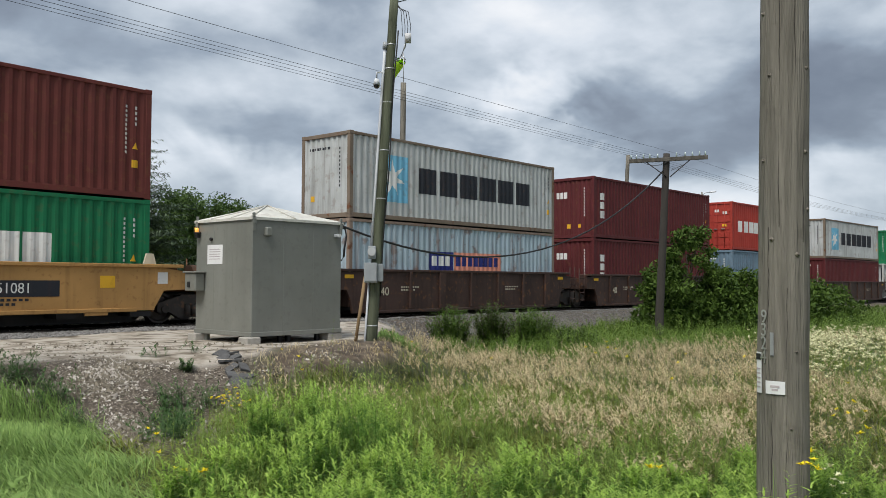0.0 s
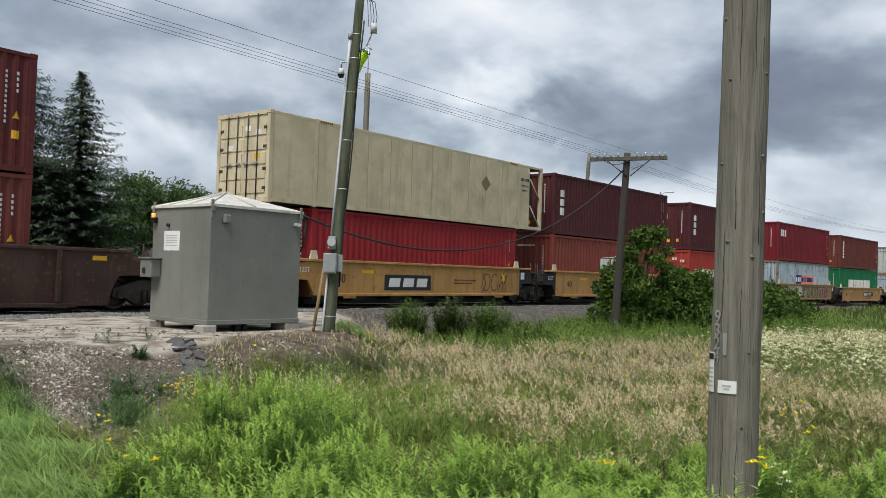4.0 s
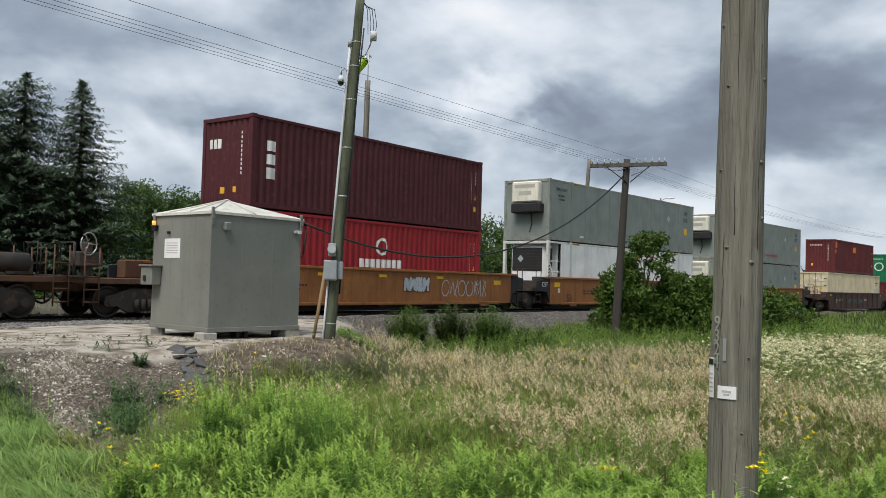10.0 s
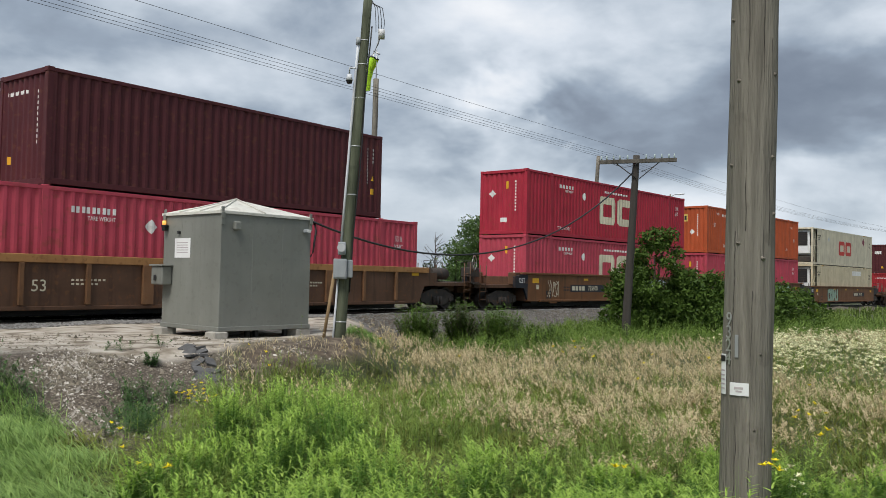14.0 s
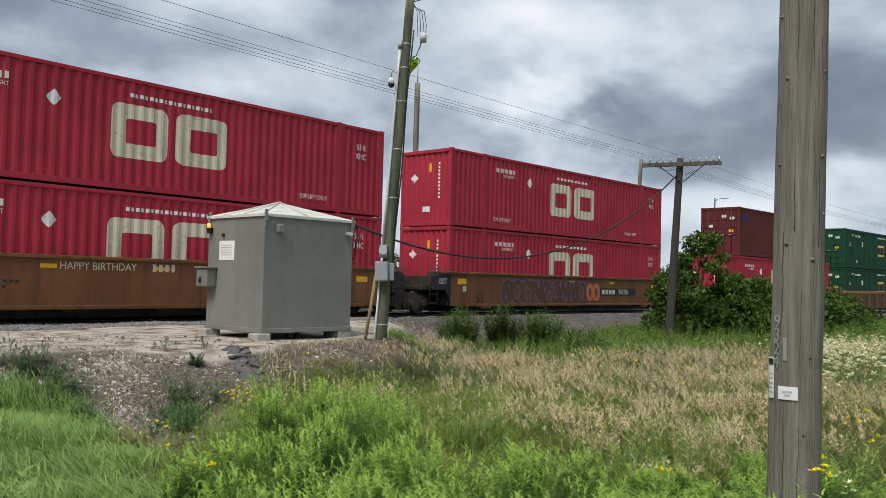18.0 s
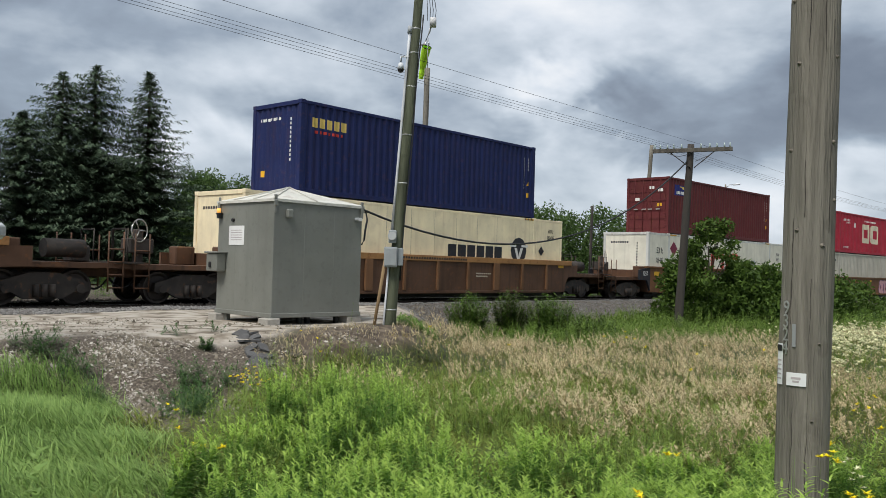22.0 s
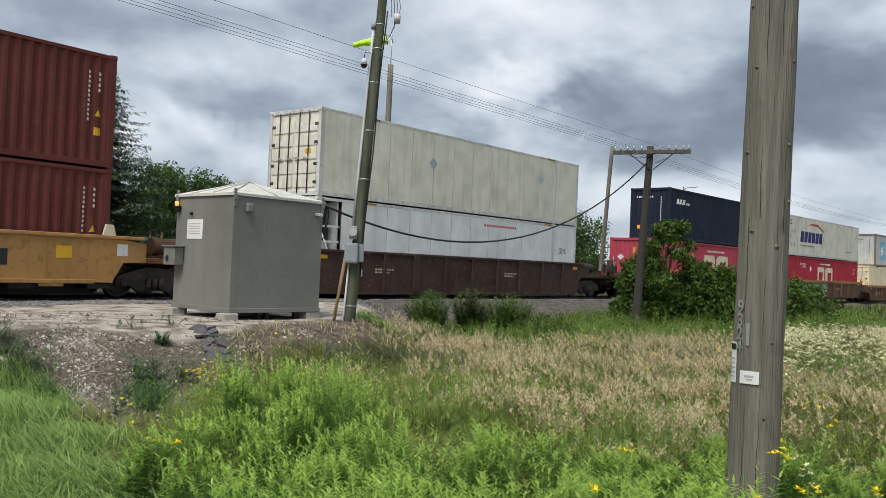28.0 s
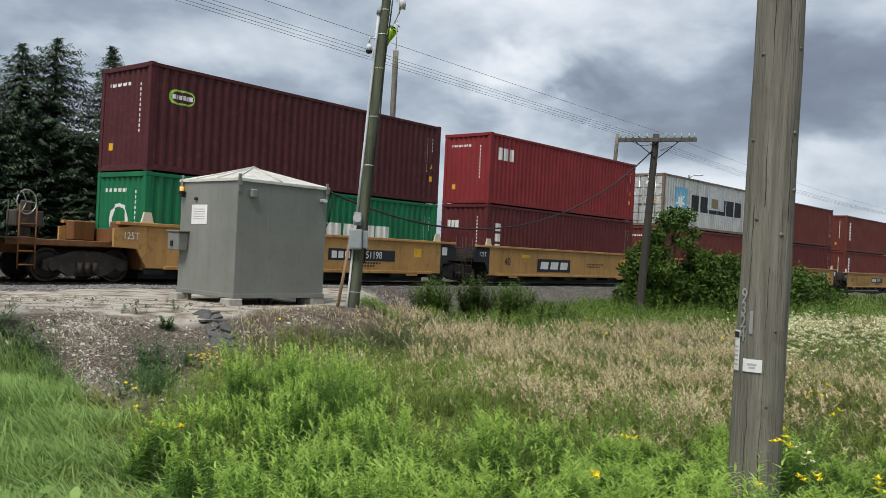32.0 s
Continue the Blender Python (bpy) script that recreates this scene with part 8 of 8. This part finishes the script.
def white_zone(u, v):
    return smooth(0.375, 0.43, u / v + 0.03 * wob(u, v, 0.7)) * smooth(12.5, 17.5, v) * (1 - smooth(23, 26, v)) * 0.85


def leaf_cloud(centres, radii, n, size, flat=0.6):
    """n leaves in and round clumps; verts, tris."""
    w = radii ** 2
    i = RNG.choice(len(centres), n, p=w / w.sum())
    d = RNG.normal(0, 1, (n, 3)); d /= np.linalg.norm(d, axis=1)[:, None]
    r = radii[i] * RNG.uniform(0.15, 1.15, n) ** 0.7
    c = centres[i] + d * r[:, None] * np.array([1, 1, 0.85])
    a = RNG.normal(0, 1, (n, 3)); a /= np.linalg.norm(a, axis=1)[:, None]
    b = np.cross(a, d + RNG.normal(0, flat, (n, 3))); b /= np.linalg.norm(b, axis=1)[:, None] + 1e-9
    s = (size * RNG.uniform(0.6, 1.4, n))[:, None]
    v = np.stack([c - a * s, c + b * s * 0.45, c + a * s, c - b * s * 0.45], 1).reshape(-1, 3)
    f = (np.arange(n)[:, None, None] * 4 + np.array([(0, 1, 2), (0, 2, 3)])[None]).reshape(-1, 3)
    return v, f


def broadleaf(name, base, height, spread, n, size, mat, label, category="tree", clumps=26, low=0.25, seed=1, group=""):
    """Trunk, limbs and a crown of leaf clumps with gaps."""
    r = np.random.default_rng(seed)
    t = thing(name, Matrix.Translation(base), label, category, group)
    bm = bmesh.new()
    tube(bm, [(0, 0, 0), (0.03 * height, 0.01 * height, height * 0.35), (0, 0.02 * height, height * 0.75)], height * 0.025 + 0.02, 8, 0.02)
    cs, rs = [], []
    for k in range(clumps):
        z = height * (low + (0.97 - low) * (k + 0.5) / clumps)
        q = (z / height - low) / (1 - low)
        wide = spread * (0.55 + 0.9 * q * (1 - q) * 2) * (1 - 0.45 * q) * r.uniform(0.35, 1.0)
        a = k * 2.4 + r.uniform(-0.5, 0.5)
        c = np.array([math.cos(a) * wide, math.sin(a) * wide, z])
        cs.append(c); rs.append(spread * r.uniform(0.30, 0.55) * (1.1 - 0.45 * q))
        if k % 2 == 0:
            tube(bm, [(0, 0, z * 0.45), tuple(c * np.array([0.5, 0.5, 0.8])), tuple(c)], 0.015 * height * 0.5, 5, 0.006)
    part("trunk", bm, BARK, t)
    v, f = leaf_cloud(np.array(cs), np.array(rs), n, size)
    me = raw_mesh("crown", v, f)
    part("crown", me, mat, t)
    return t


def stem_shrub(base, height, spread, n, mat, seed):
    """A loose low shrub: many leafy stems that fan out from one stool."""
    r = np.random.default_rng(seed)
    t = thing("low_shrub", Matrix.Translation(base), "loose low green shrub at the edge of the field", "shrub", "low shrubs")
    bm = bmesh.new()
    bs, hd, hg, wd, bd = [], [], [], [], []
    for k in range(n):
        a, q = r.uniform(0, 6.28), r.uniform(0, 1) ** 0.6
        foot = np.array([math.cos(a), math.sin(a), 0]) * spread * 0.45 * q
        tip = np.array([math.cos(a), math.sin(a), 0]) * spread * q + np.array([0, 0, height * (1.05 - 0.35 * q * q) * r.uniform(0.75, 1.1)])
        if k % 4 == 0:
            tube(bm, [tuple(foot), tuple(foot * 0.4 + tip * 0.55), tuple(tip)], 0.010, 4, 0.004)
        for j in range(34):
            f = 0.06 + 0.94 * (j / 33)
            bs.append(foot + (tip - foot) * f + r.normal(0, 0.015, 3)); hd.append(r.uniform(0, 6.28))
            ln = r.uniform(0.08, 0.17) * (1.1 - 0.5 * f)
            bd.append(ln); hg.append(ln * r.uniform(-0.1, 0.9)); wd.append(ln * 0.42)
    part("stems", bm, BARK, t)
    v, f = ribbons(np.array(bs), np.array(hd), np.array(hg), np.array(wd), np.array(bd), 0.2, 2)
    part("crown", raw_mesh("crown", v, f), mat, t)
    return t


def spruce(base, height, spread, seed, n_w=38, power=0.72):
    r = np.random.default_rng(seed)
    t = thing("spruce_tree", Matrix.Translation(base), "dark green spruce with drooping branch tiers beyond the train", "spruce tree", "spruces beyond the train")
    bm = bmesh.new()
    tube(bm, [(0, 0, 0), (0, 0, height)], height * 0.018, 8, 0.02)
    part("trunk", bm, BARK, t)
    bs, hd, hg, wd, bd = [], [], [], [], []
    for k in range(n_w):
        q = k / (n_w - 1)
        z = height * (0.08 + 0.90 * q)
        reach = spread * (1 - q) ** power * r.uniform(0.70, 1.15) + 0.15
        for j in range(int(20 - 9 * q)):
            a = j * math.tau / int(20 - 9 * q) + r.uniform(-0.3, 0.3)
            ln = reach * r.uniform(0.62, 1.15)
            zb = z + r.uniform(-0.6, 0.6) * height / n_w
            m = max(5, int(ln / 0.115))
            for i in range(m):
                s = (i + 0.4) / m
                zz = zb - ln * (0.34 * s - 0.24 * s * s)
                for sd in (-1, 1, 0):
                    bs.append((math.cos(a) * ln * s + r.uniform(-0.05, 0.05), math.sin(a) * ln * s + r.uniform(-0.05, 0.05), zz + r.uniform(-0.06, 0.04)))
                    hd.append(a + sd * r.uniform(0.5, 1.3)); l = (0.28 + 0.34 * (1 - s)) * r.uniform(0.6, 1.3) * (0.6 + 0.4 * (1 - q))
                    bd.append(l); hg.append(r.uniform(-0.20, 0.08)); wd.append(0.095 * r.uniform(0.6, 1.4))
    v, f = ribbons(np.array(bs), np.array(hd), np.array(hg), np.array(wd), np.array(bd), 0.0, 2)
    part("crown", raw_mesh("crown", v, f), NEEDLE, t)
    return t


def all_trees():
    g = lambda x, y: float(ground_z(x, y)) - 0.05
    for i, (x, y, h, s) in enumerate(((22.4, 41.35, 11.1, 5.0), (24.33, 39.54, 10.9, 5.4), (20.65, 41.25, 10.4, 4.8), (18.06, 39.73, 7.9, 4.6), (14.4, 42.0, 8.8, 5.0), (26.8, 45.5, 6.6, 2.6))):
        spruce((x, y, g(x, y)), h, s, 20 + i, power=(0.46, 0.80, 0.58, 0.5, 0.6, 0.7)[i])
    for i, (x, y, h, s) in enumerate(((33.5, 47.8, 7.0, 3.0), (37.0, 47.0, 6.7, 3.0), (30.2, 50.5, 7.2, 3.2), (40.6, 47.5, 6.0, 2.8), (27.6, 52.0, 7.4, 3.2), (35.4, 49.6, 6.9, 3.0))):
        broadleaf("broadleaf_tree", (x, y, g(x, y)), h, s, 16000, 0.115, TREE, "rounded green broadleaf tree beyond the train", clumps=44, low=0.10, seed=40 + i, group="trees beyond the train")
    for i, (x, y, h, s) in enumerate(((50.5, 33.2, 6.4, 2.6), (52.8, 35.0, 6.2, 2.8), (55.8, 34.5, 6.7, 3.3), (58.2, 34.6, 6.3, 3.0), (60.6, 33.2, 6.9, 3.0), (63.4, 32.6, 6.6, 3.2))):
        broadleaf("broadleaf_tree", (x, y, g(x, y)), h, s, 7000, 0.12, TREE, "rounded green broadleaf tree beyond the train", seed=60 + i, group="trees beyond the train", low=0.08)
    # shrubs on this side of the track
    for i, (x, y, h, s, n) in enumerate(((30.9, 12.35, 4.15, 1.30, 9000), (31.6, 11.4, 2.7, 1.2, 6000), (30.4, 13.4, 2.7, 1.0, 4600), (32.6, 10.9, 2.5, 1.3, 5200), (34.0, 10.3, 2.3, 1.4, 5200), (36.0, 9.6, 2.1, 1.4, 4600), (38.5, 9.2, 1.8, 1.4, 4000))):
        broadleaf("shrub", (x, y, g(x, y)), h, s, n, 0.085, BUSH, "dense dark green shrub beside the telegraph pole", "shrub", 30, 0.04, 80 + i, "shrubs by the line")
    for i, (x, y, h, s, n, m) in enumerate(((19.95, 15.2, 1.22, 0.75, 190, WEED_DARK), (20.7, 14.25, 1.34, 0.62, 190, BUSH), (21.35, 13.35, 1.18, 0.90, 230, WEED_DARK), (22.2, 12.4, 0.75, 0.85, 120, BUSH))):
        stem_shrub((x, y, g(x, y)), h, s, n, m, 110 + i)
    # far woods along the horizon
    cs, rs = [], []
    for k in range(420):
        a = radians(RNG.uniform(-15, 75))
        d = RNG.uniform(150, 330)
        x, y = d * math.cos(a), d * math.sin(a)
        if y < track_y(x) + 25:
            continue
        hgt = RNG.uniform(3, 9) * d / 220
        for z in np.arange(0.5, hgt, 1.6):
            cs.append((x + RNG.normal(0, 1.2), y + RNG.normal(0, 1.2), z - 0.8)); rs.append(RNG.uniform(1.2, 2.6) * (1.1 - 0.5 * z / hgt))
    v, f = leaf_cloud(np.array(cs), np.array(rs), 42000, 0.55)
    stuff("far_woods", v, f, FARLEAF, "distant hazy green woods along the horizon", "woods")
    # bare-branched small trees in the gap
    for i, (x, y, h) in enumerate(((98, 72, 8.5), (104, 70, 7.5), (92, 74, 6.5), (110, 74, 7.0))):
        t = thing("bare_tree", Matrix.Translation((x, y, -0.8)), "small leafless grey tree far beyond the train", "tree", "bare trees far off")
        bm = bmesh.new()
        r = np.random.default_rng(200 + i)
        tube(bm, [(0, 0, 0), (0.1, 0.1, h * 0.6), (0, 0, h)], 0.14, 6, 0.02)
        for k in range(34):
            z = h * r.uniform(0.25, 0.9); a = r.uniform(0, 6.28); ln = h * 0.32 * (1.1 - z / h) + 0.4
            e = Vector((math.cos(a) * ln, math.sin(a) * ln, z + ln * r.uniform(0.5, 1.1)))
            tube(bm, [(0, 0, z), e * 0.5 + Vector((0, 0, z * 0.5)), e], 0.045, 4, 0.01)
        part("branches", bm, BARK, t)


def stones(name, p, size, mat, label):
    """Broken stones: squashed, jittered octahedra with a cut top."""
    n = len(p)
    base = np.array([(1, 0, 0), (-0.9, 0.1, 0), (0.1, 1, 0), (0, -1, 0.1), (0.45, 0.4, 0.75), (-0.5, 0.3, 0.7), (-0.35, -0.5, 0.75), (0.45, -0.45, 0.65), (0, 0, -0.6)])
    tri = np.array([(0, 2, 4), (2, 5, 4), (2, 1, 5), (1, 6, 5), (1, 3, 6), (3, 7, 6), (3, 0, 7), (0, 4, 7), (4, 5, 6), (4, 6, 7), (0, 8, 2), (2, 8, 1), (1, 8, 3), (3, 8, 0)])
    v = base[None] * (1 + RNG.normal(0, 0.22, (n, 9, 3)))
    v = v * (size[:, None] * RNG.uniform(0.6, 1.2, (n, 3)) * np.array([1, 1, 0.75]))[:, None, :]
    a = RNG.uniform(0, 6.28, n); ca, sa = np.cos(a), np.sin(a)
    x = v[..., 0] * ca[:, None] - v[..., 1] * sa[:, None]
    y = v[..., 0] * sa[:, None] + v[..., 1] * ca[:, None]
    v = np.stack([x, y, v[..., 2]], -1) + p[:, None, :]
    f = (np.arange(n)[:, None, None] * 9 + tri[None]).reshape(-1, 3)
    stuff(name, v.reshape(-1, 3), f, mat, label, "stones")


def chips(name, p, size, mat, label):
    """Small broken stones, each a skewed four-sided point."""
    n = len(p)
    base = np.array([(1, 0, -0.2), (0, 1, -0.2), (-1, 0, -0.2), (0, -1, -0.2), (0.15, 0.1, 0.8)])
    v = (base[None] + RNG.normal(0, 0.28, (n, 5, 3))) * (size[:, None] * RNG.uniform(0.6, 1.3, (n, 3)))[:, None, :]
    a = RNG.uniform(0, 6.28, n); ca, sa = np.cos(a)[:, None], np.sin(a)[:, None]
    v = np.stack([v[..., 0] * ca - v[..., 1] * sa, v[..., 0] * sa + v[..., 1] * ca, v[..., 2]], -1) + p[:, None, :]
    f = (np.arange(n)[:, None, None] * 5 + np.array([(0, 1, 4), (1, 2, 4), (2, 3, 4), (3, 0, 4)])[None]).reshape(-1, 3)
    stuff(name, v.reshape(-1, 3), f, mat, label, "stones")


def stone_mat(name, lo, hi):
    m = leafy(name, lo, hi, 0.9, 0.0)
    return m


def all_stones():
    def slope(u, v):
        e = v - pad_edge(u)
        thin = 0.04 + 0.96 * clumpy(u, v, 0.8, 15, 0.30, 0.62)
        return (1 - clear_of_pad(u, v)) * (1 - 0.985 * smooth(-1.5, 0.3, e + 1.6 * (vnoise(u, v, 1.3, 17) - 0.5))) * thin * (1 - smooth(-2.6, -1.6, u - 0.2 * (v - 13)))
    broken = stone_mat("broken_stone", (0.022, 0.017, 0.012), (0.28, 0.245, 0.19))
    pale = stone_mat("pale_broken_stone", (0.16, 0.14, 0.115), (0.62, 0.58, 0.52))
    p, u, v = scatter(300000, -8.5, -1.2, 8.5, 17.5, slope)
    n = len(p)
    chips("slope_chips", p, RNG.gamma(1.3, 0.0072, n) + 0.007, broken, "fine broken stone spilling down the pad's edge")
    p, u, v = scatter(260000, -8.5, -1.2, 8.5, 17.5, lambda u, v: slope(u, v) * (0.15 + 0.85 * clumpy(u, v, 0.5, 51, 0.35, 0.7)))
    chips("pale_chips", p, RNG.gamma(1.2, 0.0068, len(p)) + 0.006, pale, "pale stone chips on the slope")
    p, u, v = scatter(6500, -8.5, -1.2, 8.5, 17.0, slope)
    stones("pale_stones", p, RNG.gamma(1.5, 0.006, len(p)) + 0.010, pale, "pale broken stones on the slope")
    p, u, v = scatter(9000, -8.5, -1.2, 8.5, 17.0, slope)
    stones("slope_stones", p, RNG.gamma(1.5, 0.008, len(p)) + 0.012, broken, "loose broken stones on the slope")
    n = 34000
    x = RNG.uniform(4, 62, n) ** 1.0
    c = -RNG.uniform(0.9, 3.0, n)
    y = track_y_np(x) + c
    p = np.stack([x, y, ground_z(x, y) + 0.005], 1)
    # stones inside this line are coloured near black for the shade under the cars
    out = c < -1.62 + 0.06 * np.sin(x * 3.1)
    size = RNG.uniform(0.022, 0.05, n)
    stones("track_ballast", p[out], size[out], stone_mat("ballast_stone", (0.050, 0.047, 0.044), (0.33, 0.32, 0.305)), "grey crushed-stone ballast along the rails")
    stones("oily_ballast", p[~out], size[~out], stone_mat("shade_dark_stone", (0.014, 0.012, 0.011), (0.05, 0.045, 0.04)), "ballast beside the rails, the train's shade put into its colour")
    # the same near-black between the rails: the cars' shade put into the stones
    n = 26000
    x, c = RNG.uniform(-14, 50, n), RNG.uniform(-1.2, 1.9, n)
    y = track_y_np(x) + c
    chips("greasy_ballast", np.stack([x, y, ground_z(x, y) + 0.01], 1), RNG.uniform(0.03, 0.06, n), stone_mat("shade_dark_stone", (0.014, 0.012, 0.011), (0.05, 0.045, 0.04)), "ballast between the rails, coloured near black for the train's shade")
    # slabs of broken asphalt sliding down the slope
    tar = surface("broken_asphalt", (0.085, 0.083, 0.082), 0.85, vary=0.35, scale=9, bump=0.6, bump_scale=50)
    r = np.random.default_rng(300)
    for i in range(12):
        q = i // 2
        su, sv = -3.72 + 0.12 * q + (0.18 if i % 2 else 0.0) + r.uniform(-0.03, 0.03), 14.55 - 0.25 * q + (0.05 if i % 2 else 0.0) + r.uniform(-0.03, 0.03)
        x, y = uv_xy(su, sv)
        dx, dy = (float(ground_z(x + 0.15, y) - ground_z(x - 0.15, y)) / 0.3, float(ground_z(x, y + 0.15) - ground_z(x, y - 0.15)) / 0.3)
        up = Vector((-dx + r.uniform(-0.35, 0.35), -dy + r.uniform(-0.35, 0.35), 1)).normalized()
        m = Matrix.Translation((x, y, float(ground_z(x, y)) + 0.012)) @ up.to_track_quat("Z", "Y").to_matrix().to_4x4() @ Matrix.Rotation(r.uniform(0.5, 1.1), 4, "Z")
        t = thing("asphalt_slab", m, "broken slab of grey asphalt on the gravel slope", "asphalt slab", "broken asphalt slabs")
        a, b = r.uniform(0.11, 0.18), r.uniform(0.07, 0.12)
        poly = [(-a * r.uniform(0.7, 1.1), -b * r.uniform(0.7, 1.1)), (a * r.uniform(0.1, 0.4), -b * r.uniform(0.8, 1.2)), (a * r.uniform(0.8, 1.2), -b * r.uniform(0.4, 1.0)), (a * r.uniform(0.7, 1.1), b * r.uniform(0.7, 1.1)), (-a * r.uniform(0.6, 1.1), b * r.uniform(0.6, 1.1))]
        bm = plate(poly, -0.018, 0.018)
        bm.transform(Matrix.Rotation(radians(-90), 4, "X"))
        part("slab", bm, tar, t)
    # ties under the rails
    tie = mesh_of(boxes((-0.11, 0.11, -1.3, 1.3, -0.36, -0.175), bevel=0.012), "railway_tie")
    for k in range(100):
        x = 3.0 + 0.56 * k
        ob = part("railway_tie", tie, dark_wood, None, at=pose(x, track_y(x), track_z(x), 0, 0, math.degrees(math.atan2(track_y(x + 1) - track_y(x - 1), 2)) + RNG.uniform(-0.5, 0.5)))
        tagged(ob, "dark weathered wooden tie bedded in ballast", "railway tie", "ties under the rails", "structure")


all_stones()
meadow()
all_weeds()
dry_tufts()
all_flowers()
all_trees()


def motions():
    """The train's run along the curve, and the windsock in the gusts."""
    yaws = ((0, 75, -45), (1, 60, -35), (2, 100, -78), (3, 110, -75), (5.5, 60, -30), (6, 120, -35), (7, 60, -40), (8, 100, -65), (9, 90, -55), (10, 95, -55), (11, 100, -75), (12, 100, -72), (13, 105, -72), (14, 90, -72),
            (16.5, 135, -5), (17, 132, -5), (18, 70, -30), (19, 115, -45), (20, 135, 5), (21, 110, -50), (22, 60, -60), (23, -60, -60), (24, 130, -30), (25, 70, -30), (26, 120, -40), (28.5, 135, -15), (29, 50, -25), (30, 130, -35), (31, 110, -40), (32, 90, -55))
    fine = [yaws[0]]
    for a, b in zip(yaws, yaws[1:]):
        k = max(1, math.ceil(abs(b[1] - a[1]) / 60))
        fine += [tuple(p + (q - p) * i / k for p, q in zip(a, b)) for i in range(1, k + 1)]
    yaws = fine
    ROD = Vector((28.12, 24.05, 10.95))
    walk(SOCK, [(t, Matrix.Translation(ROD) @ pose(0, 0, 0, 0, 0, a) @ pose(0, 0, 0, 0, -p * 0.85, 0)) for t, a, p in yaws])
    walk(SOCK_T1, [(t, pose(0.78, 0, 0, 0, -p * 0.12 + 6 * math.sin(t * 5), 5 * math.cos(t * 7))) for t, a, p in yaws])
    walk(SOCK_T2, [(t, pose(0.48, 0, 0, 0, -p * 0.10 + 8 * math.sin(t * 4 + 1), 8 * math.cos(t * 6))) for t, a, p in yaws])
    for ob, x, z in MOVERS:
        rows = []
        for k in range(33):
            m = on_track(x + run(k))
            rows.append((float(k), m @ Matrix.Translation((0, 0, z))))
        walk(ob, rows)
    # wheels roll while their car passes the crossing
    start = {ob.name: x for ob, x, z in MOVERS}
    for wheel, car, along in WHEELS:
        still = wheel.matrix_basis.copy()
        sign = 1 if still[0][0] > 0 else -1
        ts = [k / 30 for k in range(0, 961) if -9 < start[car.name] + along + run(k / 30) < 30]
        if len(ts) < 2:
            continue
        rows = [(t, still @ pose(0, 0, 0, 0, sign * math.degrees((run(t) - run(ts[0])) / 0.45), 0)) for t in ts]
        walk(wheel, ([(0.0, rows[0][1])] if ts[0] > 0 else []) + rows + ([(32.0, rows[-1][1])] if ts[-1] < 32 else []))


motions()
